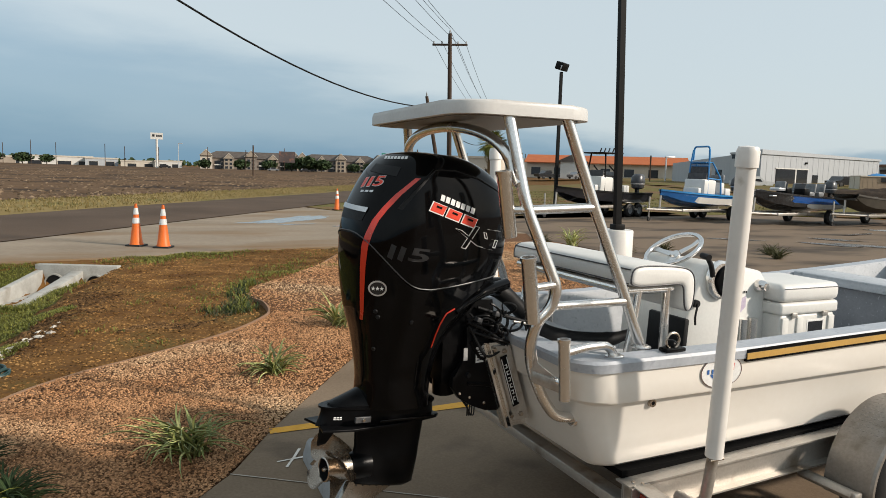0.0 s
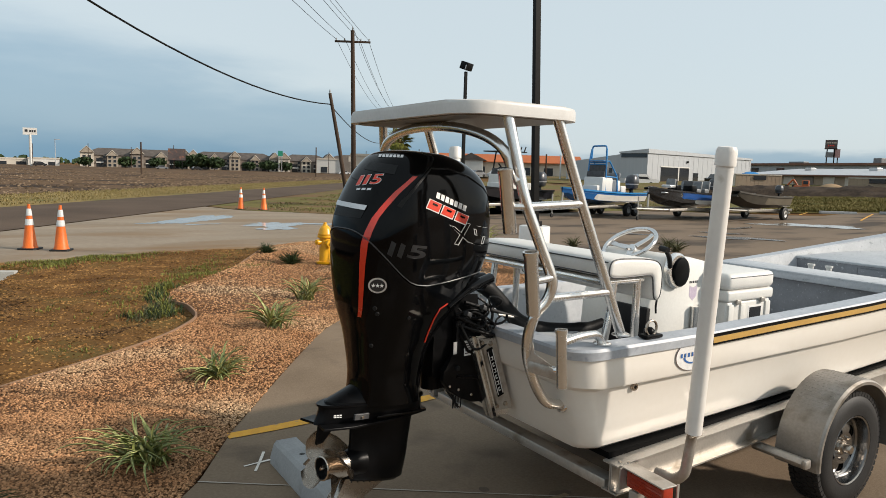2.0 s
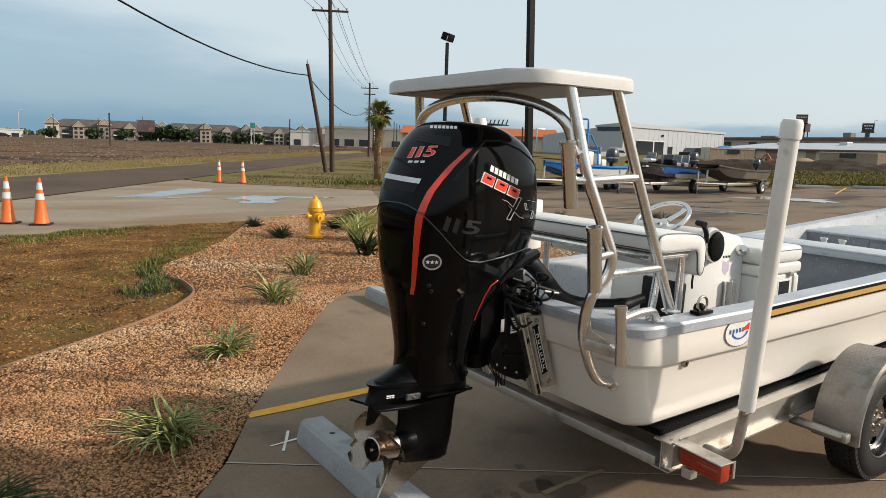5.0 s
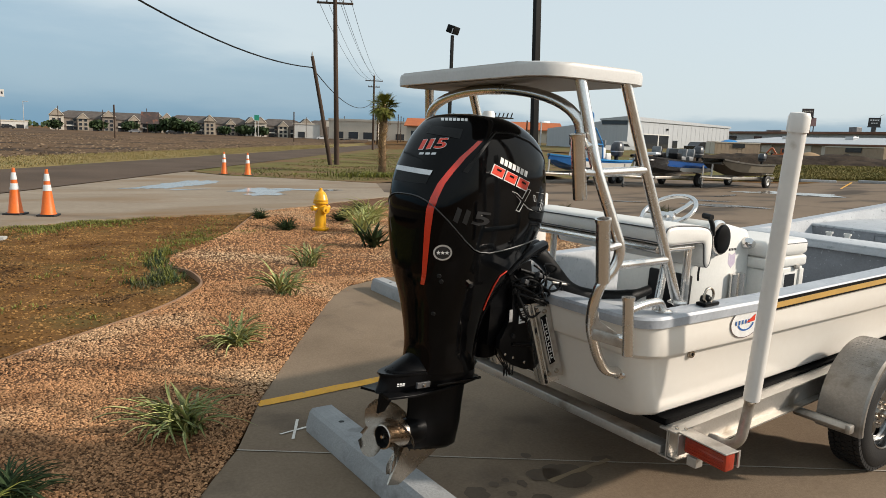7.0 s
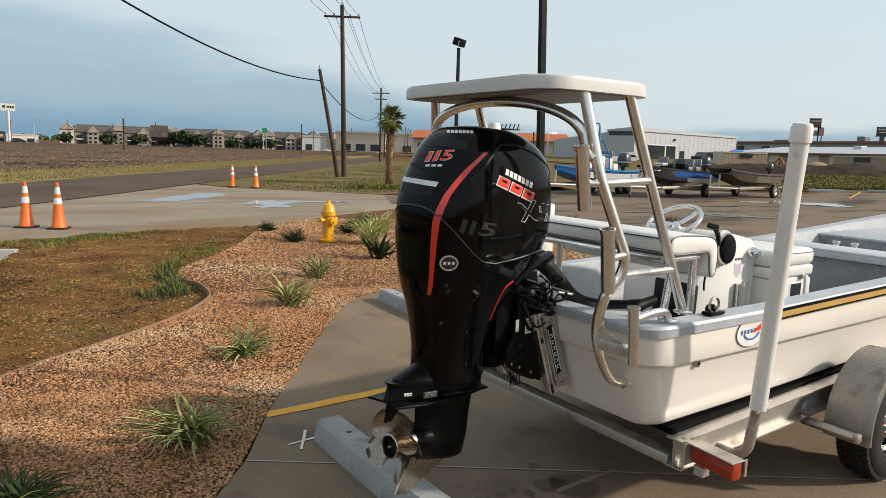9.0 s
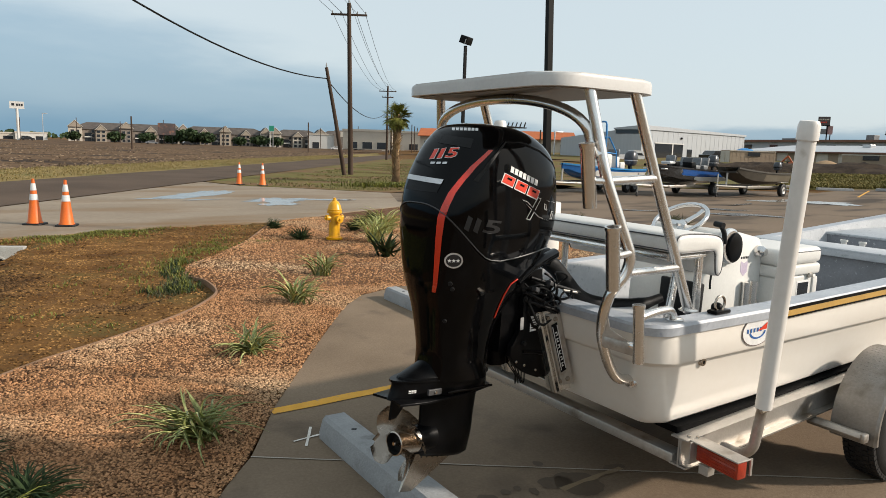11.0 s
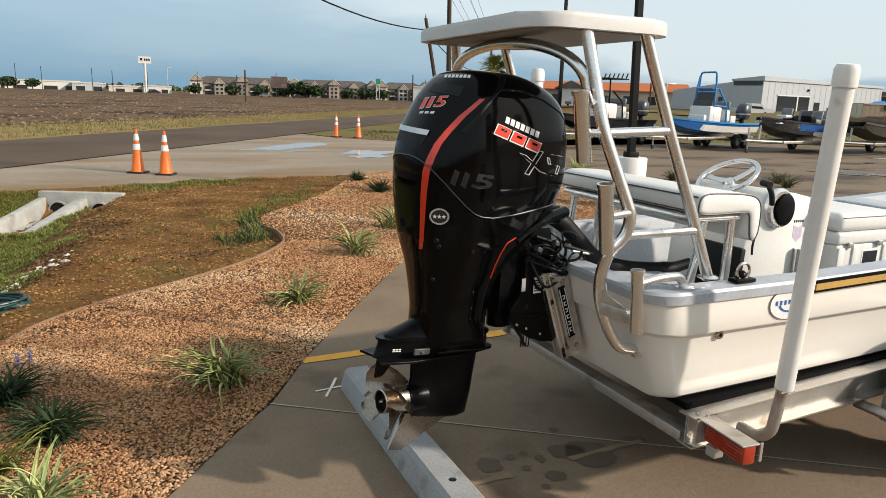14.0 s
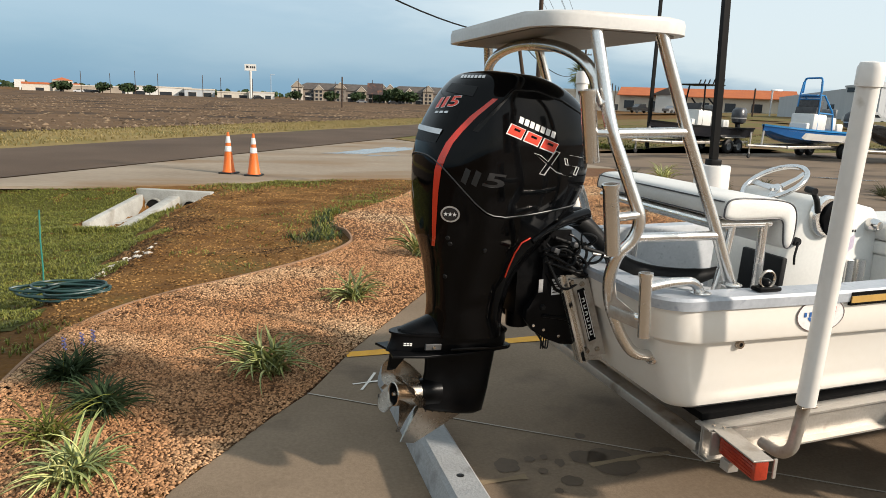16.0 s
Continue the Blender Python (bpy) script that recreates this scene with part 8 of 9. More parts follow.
                part("windshield", newbox((0.47 * L, y, 1.12), (0.03, 0.46, 0.24), pose(0, 0, 0, 0, 22, 0), 0.01), M_mesh, ob)
        else:
            for x in (0.30, 0.55, 0.80):
                part("bench", newbox((x * L, 0, 0.50), (0.32, 1.2, 0.05), None, 0.01), M_jhull, ob)
            part("gear_bag", newbox((0.44 * L, 0.1, 0.60), (0.5, 0.6, 0.22), None, 0.08), M_mesh, ob)
    # trailer
    tr = thing("parked_trailer", Matrix.Translation((bow.x, bow.y, z0)) @ pose(0, 0, 0, 0, 0, ang), "aluminium boat trailer with small wheels and a front jack", "trailer", "trailers across the lot")
    tm_ = M_alu2 if kind != "jon" else M_rim
    for s in (-0.75, 0.75):
        part("rail", newbox((L * 0.55, s, 0.48), (L * 0.9, 0.06, 0.12), None, 0.01), tm_, tr)
        part("tongue_arm", tube([(L * 0.12, s, 0.48), (-0.9, 0, 0.52)], 0.05, 6), tm_, tr)
        wxs = (L * 0.70, L * 0.70 + 0.72) if kind in ("bay", "tower") else (L * 0.74,)
        for wx in wxs:
            wm_ = pose(wx, s * 1.27, 0.32, 90, 0, 0)
            w_ = part("wheel", turned([(0.0, 0.05), (0.12, 0.06), (0.17, 0.09), (0.17, -0.09), (0.12, -0.06), (0, -0.05)], 20, wm_), M_greypad if kind != "jon" else M_plat, tr, "trailer wheel")
            part("tyre", turned([(0.17, -0.095), (0.27, -0.10), (0.315, -0.07), (0.32, 0), (0.315, 0.07), (0.27, 0.10), (0.17, 0.095)], 24, wm_), M_tyre, w_, "black tyre")
        fx = sum(wxs) / len(wxs)
        part("fender", newbox((fx, s * 1.27, 0.69), (0.75 * len(wxs), 0.24, 0.03), None, 0.01), tm_, tr)
        part("fender_stay", newbox((fx, s * 1.0, 0.45), (0.1, 0.5, 0.06), None, 0.01), tm_, tr)
    part("cross_member", newbox((L * 0.2, 0, 0.48), (0.08, 1.5, 0.1), None, 0.01), tm_, tr)
    part("axle", newbox((L * 0.76, 0, 0.36), (0.08, 2.4, 0.08), None, 0.01), tm_, tr)
    part("jack_post", tube([(-0.6, 0.1, 0.16), (-0.6, 0.1, 1.05)], 0.035, 8), M_alu2, tr)
    part("jack_wheel", turned([(0, 0.03), (0.09, 0.03), (0.1, 0), (0.09, -0.03), (0, -0.03)], 14, pose(-0.6, 0.1, 0.1, 90, 0, 0)), M_tyre, tr)
    part("winch_post", tube([(0.0, 0, 0.5), (0.05, 0, 1.15)], 0.045, 6), M_alu2, tr)
    return ob


M_mesh = mat("dark_mesh_cloth", (0.035, 0.035, 0.037), (0.07, 0.07, 0.072), 0.7, scale=6, fine=40)
M_outb = mat("outboard_grey", (0.035, 0.037, 0.042), (0.06, 0.062, 0.068), 0.3)
M_bluepipe = mat("blue_pipe", (0.03, 0.22, 0.50), (0.025, 0.18, 0.42), 0.3)
M_greypad = mat("grey_vinyl", (0.10, 0.105, 0.11), (0.20, 0.205, 0.21), 0.5)
M_bhull = mat("black_hull", (0.012, 0.013, 0.016), (0.02, 0.02, 0.025), 0.2, coat=0.4)
M_navy = mat("navy_blue_gloss", (0.012, 0.075, 0.27), (0.016, 0.09, 0.32), 0.2, coat=0.5)
M_blhull = mat("blue_hull", (0.012, 0.095, 0.29), (0.018, 0.12, 0.34), 0.2, coat=0.4)
M_mhull = mat("metalflake_hull", (0.016, 0.016, 0.018), (0.032, 0.032, 0.034), 0.25, coat=0.5)
M_jside = mat("faded_olive_side", (0.085, 0.072, 0.048), (0.12, 0.10, 0.07), 0.5, scale=2, fine=20)
M_jhull = mat("olive_hull", (0.024, 0.020, 0.013), (0.045, 0.037, 0.026), 0.5, scale=2, fine=20)
far_boat((14.3, 27.1), (19.8, 29.4), M_bhull, M_pole, "black bay boat with a dark canvas top on its trailer", "tower")
far_boat((18.45, 25.4), (24.1, 27.4), M_blhull, M_bluepipe, "blue and white bay boat with a blue pipe tower", "bay", ((M_plat, (0.30, 0.74), 2, 0.14),))
far_boat((21.78, 23.53), (27.4, 25.05), M_mhull, M_mhull, "dark blue metallic bass boat with grey seats", "bass", ((M_navy, (0.52, 0.97), 2, 0.14), (M_plat, (0.24, 0.51), 3, 0.28)))
far_boat((25.4, 22.31), (30.06, 23.33), M_jhull, M_jhull, "olive aluminium flat-bottomed boat on a trailer", "jon", ((M_jside, (0.30, 0.80), 3, 0.28),))


# ---- buildings ----
M_metalw = mat("white_metal_siding", (0.40, 0.415, 0.43), (0.36, 0.375, 0.39), 0.5, scale=0.3, fine=2, stretch=(8, 8, 0.2))
M_tan = mat("tan_stucco", (0.29, 0.243, 0.195), (0.35, 0.295, 0.235), 0.9, scale=0.3, fine=3)
M_tan2 = mat("pale_stucco", (0.54, 0.485, 0.41), (0.48, 0.43, 0.36), 0.9, scale=0.3, fine=3)
M_brickw = mat("brown_brick", (0.18, 0.152, 0.13), (0.24, 0.205, 0.175), 0.9, scale=0.6, fine=6)
M_roof = mat("brown_shingle", (0.075, 0.064, 0.058), (0.115, 0.10, 0.09), 0.9, scale=0.5, fine=4)
M_roofr = mat("orange_tile", (0.42, 0.13, 0.05), (0.36, 0.11, 0.05), 0.8, scale=0.5, fine=4)
M_glassd = mat("dark_window_glass", (0.02, 0.022, 0.025), (0.03, 0.032, 0.036), 0.08, spec=0.6)
M_trimw = mat("white_trim", (0.62, 0.60, 0.56), None, 0.6)
M_board = mat("billboard_face", (0.045, 0.036, 0.036), (0.09, 0.065, 0.06), 0.5, scale=0.3, fine=1.5, spots=((0.20, 0.09, 0.06), 0.5, 0.56, 0.66))


def window(parent, x, y, z, w, h, axis_m):
    bm = newbox((0, 0, 0), (w, 0.08, h))
    bm.transform(axis_m @ Matrix.Translation((x, y, z)))
    wi = part("window", bm, M_tan2, parent, smooth=False)
    bm = newbox((0, -0.045, 0), (w * 0.92, 0.03, h * 0.93))
    bm.transform(axis_m @ Matrix.Translation((x, y, z)))
    part("pane", bm, M_glassd, wi, smooth=False)


def gable(w, d, z0, rise, over=0.4):
    bm = bmesh.new()
    a = [bm.verts.new(p) for p in ((-w / 2 - over, -d / 2 - over, z0), (w / 2 + over, -d / 2 - over, z0), (w / 2 + over, d / 2 + over, z0), (-w / 2 - over, d / 2 + over, z0), (0, -d / 2 - over, z0 + rise), (0, d / 2 + over, z0 + rise))]
    for f in ((0, 1, 4), (2, 3, 5), (0, 4, 5, 3), (1, 2, 5, 4), (0, 3, 2, 1)):
        bm.faces.new([a[i] for i in f])
    return bm


def hip(w, d, z0, rise, over=0.5):
    bm = bmesh.new()
    r = max(0.0, w / 2 - d / 2)
    a = [bm.verts.new(p) for p in ((-w / 2 - over, -d / 2 - over, z0), (w / 2 + over, -d / 2 - over, z0), (w / 2 + over, d / 2 + over, z0), (-w / 2 - over, d / 2 + over, z0), (-r, 0, z0 + rise), (r, 0, z0 + rise))]
    for f in ((0, 1, 5, 4), (1, 2, 5), (2, 3, 4, 5), (3, 0, 4), (0, 3, 2, 1)):
        bm.faces.new([a[i] for i in f])
    return bm


def apartment(x, y, turn, w, bays, seed, z=-0.3):
    r = random.Random(seed)
    ob = thing("apartment_house", pose(x, y, z, 0, 0, turn), "three-storey tan apartment house with many gabled roofs", "apartment house", "apartment houses across the field")
    h = 5.7
    part("wall", newbox((0, 0, h / 2), (w, 14, h)), M_brickw, ob, smooth=False)
    part("roof", hip(w, 14, h, 3.3), M_roof, ob, "brown shingle roof", smooth=False)
    bw = w / bays
    for i in range(bays):
        cx = -w / 2 + bw * (i + 0.5)
        proud = (i % 2 == 0)
        bh = h + (0.9 if i % 4 == 0 else -0.3)
        if proud:
            wide = bw * (1.05 if i % 4 == 0 else 0.85)
            part("bay_wall", newbox((cx, -8.0, bh / 2), (wide, 2.6, bh)), (M_tan, M_tan2, M_brickw, M_brickw)[r.randrange(4)], ob, "stucco bay", smooth=False)
            rise = 2.9 if i % 4 == 0 else 2.5
            bm = gable(wide, 9.0, bh, rise, 0.3)
            bm.transform(Matrix.Translation((cx, -5.0, 0)))
            part("bay_roof", bm, M_roof, ob, smooth=False)
            bm = prism([(-wide / 2 + 0.1, 0), (wide / 2 - 0.1, 0), (0, rise - 0.35)], 0, 0.1)
            bm.transform(Matrix.Translation((cx, -9.86, bh)) @ pose(0, 0, 0, 90, 0, 0))
            part("gable_end", bm, M_tan, ob, "pale gable end", smooth=False)
            for s in (-1, 1):
                a, b = Vector((cx + s * (wide / 2 + 0.3), -9.95, bh)), Vector((cx, -9.95, bh + rise))
                part("gable_trim", tube([a, b], 0.13, 4), M_tan2, ob, "cream gable trim", smooth=False)
        else:
            # no real hollow: a dark panel on the wall paints the balcony's shade
            part("balcony_recess", newbox((cx, -7.03, 2.2), (bw * 0.55, 0.12, 4.0)), M_glassd, ob, "dark flat panel standing for the shade in a balcony recess", smooth=False)
            part("balcony", newbox((cx, -7.4, 2.4), (bw * 0.6, 0.7, 0.5)), M_trimw, ob, smooth=False)
        yy = -9.34 if proud else -7.10
        for fl in range(3):
            for dx in ((-0.2, 0.2) if proud else (0.36,)):
                window(ob, cx + dx * bw, yy, 1.2 + 1.8 * fl, 1.35, 1.25, Matrix.Identity(4))
    return ob


apartment(18, 356, -2, 46, 9, 1)
apartment(61, 350, -6, 42, 9, 2)
apartment(93, 338, -10, 26, 5, 3)
apartment(118, 322, -14, 40, 7, 4)


def shop(x, y, turn, w, d, h, material, label, openings, z=0.0, parapet=0.6, band=None):
    ob = thing("shop_building", pose(x, y, z, 0, 0, turn), label, "shop", "shops in the distance")
    part("wall", newbox((0, 0, h / 2), (w, d, h)), material, ob, smooth=False)
    part("parapet", newbox((0, 0, h + parapet / 2), (w + 0.4, d + 0.4, parapet)), band or M_tan2, ob, smooth=False)
    for cx, cw, ch in openings:
        window(ob, cx * w, -d / 2 - 0.02, ch / 2 + 0.1, cw, ch, Matrix.Identity(4))
    return ob


sh1 = shop(106, 286, -20, 42, 16, 5.6, M_trimw, "pale stucco shop front with a taller dark entrance", ((-0.42, 3, 2.6), (-0.1, 5, 3), (0.08, 5, 3), (0.36, 4, 2.6)), 0.3)
part("entrance_block", newbox((0, -8.3, 3.9), (20, 1.0, 7.8)), M_brickw, sh1, "taller brick entrance block", smooth=False)
part("sign_panel", newbox((0, -8.85, 6.2), (15, 0.1, 2.2)), M_tan2, sh1, smooth=False)
for i in range(7):
    part("sign_bar", newbox((-4 + 1.3 * i, -8.92, 6.2), (0.9, 0.06, 0.8)), M_greytext, sh1, smooth=False)
shop(-128, 400, 18, 26, 14, 4.2, M_tan2, "tan store with a red roof band", ((-0.2, 4, 2.5), (0.2, 4, 2.5)), -1.0, 1.0, M_roofr)
sh2 = shop(-122, 398, 18, 9, 10, 6.0, M_tan2, "small tower block with a red tile roof", ((0, 3, 3),), -1.0)
bm = hip(9, 10, 6.5, 1.6)
part("tower_roof", bm, M_roofr, sh2, "red tile roof", smooth=False)
shop(-92, 405, 12, 60, 20, 4.0, M_tan, "long low tan store with dark openings", ((-0.3, 6, 2.5), (0.0, 6, 2.5), (0.3, 6, 2.5)), -1.0)
shop(-70, 372, 10, 30, 14, 4.4, M_trimw, "long low white commercial building", ((-0.3, 6, 2.5), (0.1, 6, 2.5), (0.36, 4, 2.5)), -0.8)
shop(-50, 366, 8, 14, 10, 3.8, M_metalw, "grey car wash building with dark bays", ((-0.25, 4, 2.6), (0.25, 4, 2.6)), -0.6)
shop(-33, 360, 6, 16, 10, 3.0, M_tan2, "low fuel station shop", ((-0.2, 4, 2.0), (0.25, 4, 2.0)), -0.6)
shop(-20, 358, 4, 12, 10, 3.2, M_trimw, "low white fuel station building", ((-0.2, 3, 2.0), (0.25, 3, 2.0)), -0.4)

def shell(pts, z0, tops):
    """A closed block over an outline, each corner with a height of its own."""
    bm = bmesh.new()
    lo = [bm.verts.new((x, y, z0)) for x, y in pts]
    hi = [bm.verts.new((x, y, z)) for (x, y), z in zip(pts, tops)]
    n = len(pts)
    for i in range(n):
        bm.faces.new((lo[i], lo[(i + 1) % n], hi[(i + 1) % n], hi[i]))
    bm.faces.new(hi)
    bm.faces.new(lo[::-1])
    return bm


# white metal warehouse beyond the boats
wh = thing("warehouse", pose(76.14, 81.8, 0.9, 0, 0, 13.5), "low white metal warehouse with a dark open doorway", "warehouse")
part("wall", shell([(0, 0), (33.4, 0), (33.4, 5.1), (0, 5.1)], -0.5, (5.45, 5.12, 5.0, 5.0)), M_metalw, wh, "white ribbed metal wall", smooth=False)
part("roof", shell([(-0.15, -0.2), (33.6, -0.2), (33.6, 5.2), (-0.15, 5.2)], 4.9, (5.58, 5.24, 5.14, 5.14)), M_metalw, wh, smooth=False)
for i in range(22):
    part("wall_rib", newbox((1.4 + 1.5 * i, -0.012, 2.2), (0.07, 0.024, 5.2)), M_metalw, wh, smooth=False)
part("roof_opening", newbox((-0.03, 2.5, 4.55), (0.06, 4.7, 0.62)), M_glassd, wh, "dark strip under the roof edge", smooth=False)
door = part("doorway", newbox((7.9, -0.03, 1.3), (8.2, 0.1, 3.2)), M_glassd, wh, "dark open roller doorway", smooth=False)
part("door_post", newbox((8.8, -0.10, 1.3), (0.3, 0.06, 3.2)), M_trimw, door, smooth=False)
part("door_frame", newbox((7.9, -0.10, 2.95), (8.6, 0.06, 0.16)), M_trimw, door, smooth=False)
part("side_door", newbox((14.2, -0.03, 1.0), (1.5, 0.1, 2.3)), M_glassd, wh, smooth=False)
part("wall_lamp", newbox((11.4, -0.12, 3.9), (0.4, 0.2, 0.3)), M_pole, wh, smooth=False)
part("annex", shell([(0.05, 5.1), (5.0, 20.1), (25, 20.1), (25, 5.1)], -0.5, (4.75, 3.6, 3.6, 4.75)), M_metalw, wh, "lower side annex", smooth=False)
m_ = pose(2.2, 11.7, 0, 0, 0, 71.7)
for u in (-4.2, 0.8):
    bm = newbox((u, 0.0, 1.7), (1.5, 0.1, 1.7))
    bm.transform(m_)
    part("annex_window", bm, M_glassd, wh, smooth=False)

# tan storage row under a long white roof, brown-edged shops behind it
M_store = mat("beige_storage_wall", (0.34, 0.265, 0.19), (0.28, 0.215, 0.155), 0.85, scale=0.3, fine=3)
row = thing("storage_building", pose(88.7, 72.8, 1.2, 0, 0, -102.6), "long low tan storage building with a white metal roof", "storage building")
part("wall", newbox((13, 5, 0.95), (30, 10, 1.9)), M_store, row, smooth=False)
part("roof", loft([[(x, -0.5, 1.72), (x, 10.5, 2.80), (x, 10.5, 2.95), (x, -0.5, 1.86)] for x in (-2.6, 28.6)]), M_metalw, row, "white metal roof", smooth=False)
part("eave", newbox((13, -0.56, 1.74), (31.2, 0.10, 0.16)), mat("rust_brown_eave", (0.16, 0.085, 0.06), (0.22, 0.12, 0.085), 0.8, scale=0.3, fine=3), row, "dark brown eave board", smooth=False)
for i in range(8):
    part("roller_door", newbox((0.5 + 3.6 * i, -0.04, 0.8), (1.9, 0.1, 1.6)), M_tan2 if i % 3 else M_brickw, row, smooth=False)
for x in (3.5, 15, 24):
    part("roof_vent", newbox((x, 7.2, 2.75), (1.3, 0.9, 0.5), None, 0.05), M_silver, row, smooth=False)
shb = thing("storage_building", pose(96, 47, 1.4, 0, 0, -106), "plain tan block of a shop past the storage row", "storage building")
part("wall", newbox((4, 4, 1.4), (18, 8, 3.2)), M_store, shb, smooth=False)
part("roof_edge", newbox((4, 3.9, 3.06), (18.3, 8.4, 0.14)), bpy.data.materials["rust_brown_eave"], shb, smooth=False)
row2 = thing("shop_building", pose(123.4, 101.5, 1.5, 0, 0, -95.3), "long low shop row with a brown roof edge and dark windows", "shop", "shops in the distance")
part("wall", newbox((10, 6, 1.9), (76, 12, 4.0)), M_metalw, row2, smooth=False)
part("roof_edge", newbox((10, 5.7, 4.05), (76.6, 13, 0.42)), bpy.data.materials["rust_brown_eave"], row2, "dark brown roof edge", smooth=False)
for i in range(9):
    part("shop_window", newbox((-12 + 6.5 * i, -0.05, 2.7), (1.9, 0.1, 1.2)), M_glassd, row2, smooth=False)
part("roof_unit", newbox((26.5, 2.5, 4.7), (1.5, 1.4, 0.95), None, 0.04), M_greypad, row2, "grey roof unit", smooth=False)
part("roof_unit", newbox((9.5, 2.5, 4.45), (3.5, 1.4, 0.4), None, 0.04), M_greypad, row2, smooth=False)


def container(x0, y0, x1, y1, top, label):
    ang = math.degrees(math.atan2(y1 - y0, x1 - x0))
    L = math.hypot(x1 - x0, y1 - y0)
    z = lot_z((x0 + x1) / 2, (y0 + y1) / 2) - 0.1
    h = top - z
    ob = thing("storage_container", pose(x0, y0, z, 0, 0, ang), label, "container", "storage containers past the lot")
    part("body", newbox((L / 2, 1.2, h / 2), (L, 2.4, h), None, 0.03), M_store, ob, "tan steel walls", smooth=False)
    for i in range(int(L / 0.55)):
        part("wall_rib", newbox((0.4 + 0.55 * i, -0.006, h / 2), (0.16, 0.012, h * 0.9)), M_store, ob, smooth=False)
    part("roof_rail", newbox((L / 2, -0.03, h - 0.06), (L, 0.09, 0.12)), M_tan2, ob, smooth=False)
    for k in (0.6, 1.8):
        part("door_leaf", newbox((-0.03, k, h / 2), (0.06, 1.1, h * 0.9)), M_tan2, ob, "pale door leaf", smooth=False)
    part("sign_board", newbox((L * 0.52, -0.07, h * 0.72), (L * 0.27, 0.05, 0.5)), M_greytext, ob, "dark blue sign board", smooth=False)
    return ob, h


ca, ch_ = container(72.0, 61.6, 77.6, 59.3, 2.85, "tan storage container with pale doors and a dark sign")
container(79.3, 51.7, 76.3, 43.2, 2.72, "long tan storage container with a dark sign")
bm = bmesh.new()
tg = [[bm.verts.new((73.6 + 0.17 * i + 0.10 * j, 61.4 - 0.11 * i + 0.24 * j, 2.84 + max(0.0, 0.32 * math.sin(math.pi * i / 9) ** 0.6 * math.sin(math.pi * j / 6) ** 0.6 + 0.06 * noise.noise((i * 0.9, j * 0.9, 2))))) for i in range(10)] for j in range(7)]
for j in range(6):
    for i in range(9):
        bm.faces.new((tg[j][i], tg[j][i + 1], tg[j + 1][i + 1], tg[j + 1][i]))
solid("tarpaulin", bm, mat("blue_tarpaulin", (0.02, 0.17, 0.42), (0.03, 0.22, 0.50), 0.5, scale=2, fine=12), "crumpled blue tarpaulin lying over a load on the container", "tarpaulin")

# orange-roofed shops behind the far boats
org = thing("shop_building", pose(84, 137, 1.2, 0, 0, -31), "tan shops under a long orange metal roof", "shop", "shops in the distance")
part("wall", newbox((0, 0, 1.8), (34, 12, 3.6)), M_tan2, org, smooth=False)
part("roof", loft([[(x, -7, 3.3), (x, 0, 5.1), (x, 7, 3.3), (x, 7, 3.45), (x, 0, 5.25), (x, -7, 3.45)] for x in (-17.5, 17.5)]), M_roofr, org, "long orange metal roof", smooth=False)
bm = gable(6, 8, 3.6, 1.6)
bm.transform(Matrix.Translation((-7, -5, 0)))
part("porch_roof", bm, M_roof, org, smooth=False)
part("porch_wall", newbox((-7, -7.5, 1.8), (5, 3, 3.6)), M_trimw, org, smooth=False)
for i in range(7):
    window(org, -15 + 5.0 * i, -6.03, 1.5, 2.2, 1.8, Matrix.Identity(4))
for i, (x, y, w, h) in enumerate(((104, 205, 26, 5.5), (120, 190, 22, 4.5), (74, 190, 14, 5.0))):
    shop(x, y, -32, w, 10, h, M_tan2 if i != 1 else M_tan, "distant pale commercial building", ((-0.3, 3, 2), (0.0, 3, 2), (0.3, 3, 2)), 1.0)


def sign(x, y, z, h, w, bh, turn, label, face, legs=2, lm=None, cat="billboard"):
    ob = thing("roadside_sign", pose(x, y, z, 0, 0, turn), label, cat, "roadside signs")
    for i in range(legs):
        sx = 0 if legs == 1 else (-w * 0.3 + i * w * 0.6)
        part("post", tube([(sx, 0, 0), (sx, 0, h - bh)], (0.14 if legs > 1 else 0.45) * max(1, w / 6), 8), lm or M_pole, ob)
    bd = part("board", newbox((0, 0, h - bh / 2), (w, 0.4, bh)), face, ob, smooth=False)
    part("frame_edge", newbox((0, 0, h - bh - 0.1), (w + 0.2, 0.5, 0.2)), lm or M_pole, bd, smooth=False)
    return ob, bd


sign(30.0, 300, 0, 8.4, 6.6, 4.6, -3, "dark billboard with a reddish picture by the far road", M_board)
ts, tb_ = sign(-21.0, 301, -0.6, 14.6, 4.6, 2.4, 3, "tall white store sign on a single white post", M_trimw, 1, M_trimw, "store sign")
part("sign_bar", newbox((-1.2, -0.22, 13.5), (0.9, 0.06, 0.9)), M_greytext, tb_, smooth=False)
for i in range(3):
    part("sign_bar", newbox((0.1 + 0.75 * i, -0.22, 13.4), (0.55, 0.06, 0.8)), M_greytext, tb_, smooth=False)
sign(69.5, 290, 0.3, 8.7, 1.9, 2.2, -10, "green road direction sign on posts", mat("green_sign", (0.01, 0.22, 0.14), None, 0.5), 2, M_silver, "road sign")
sign(-150, 420, -1.5, 7.0, 5, 4.0, 15, "white store pylon sign", M_trimw, 1, M_trimw, "store sign")
sign(-110, 268, -0.6, 5.2, 4.0, 2.6, 20, "green road direction sign on posts", bpy.data.materials["green_sign"], 2, M_silver, "road sign")
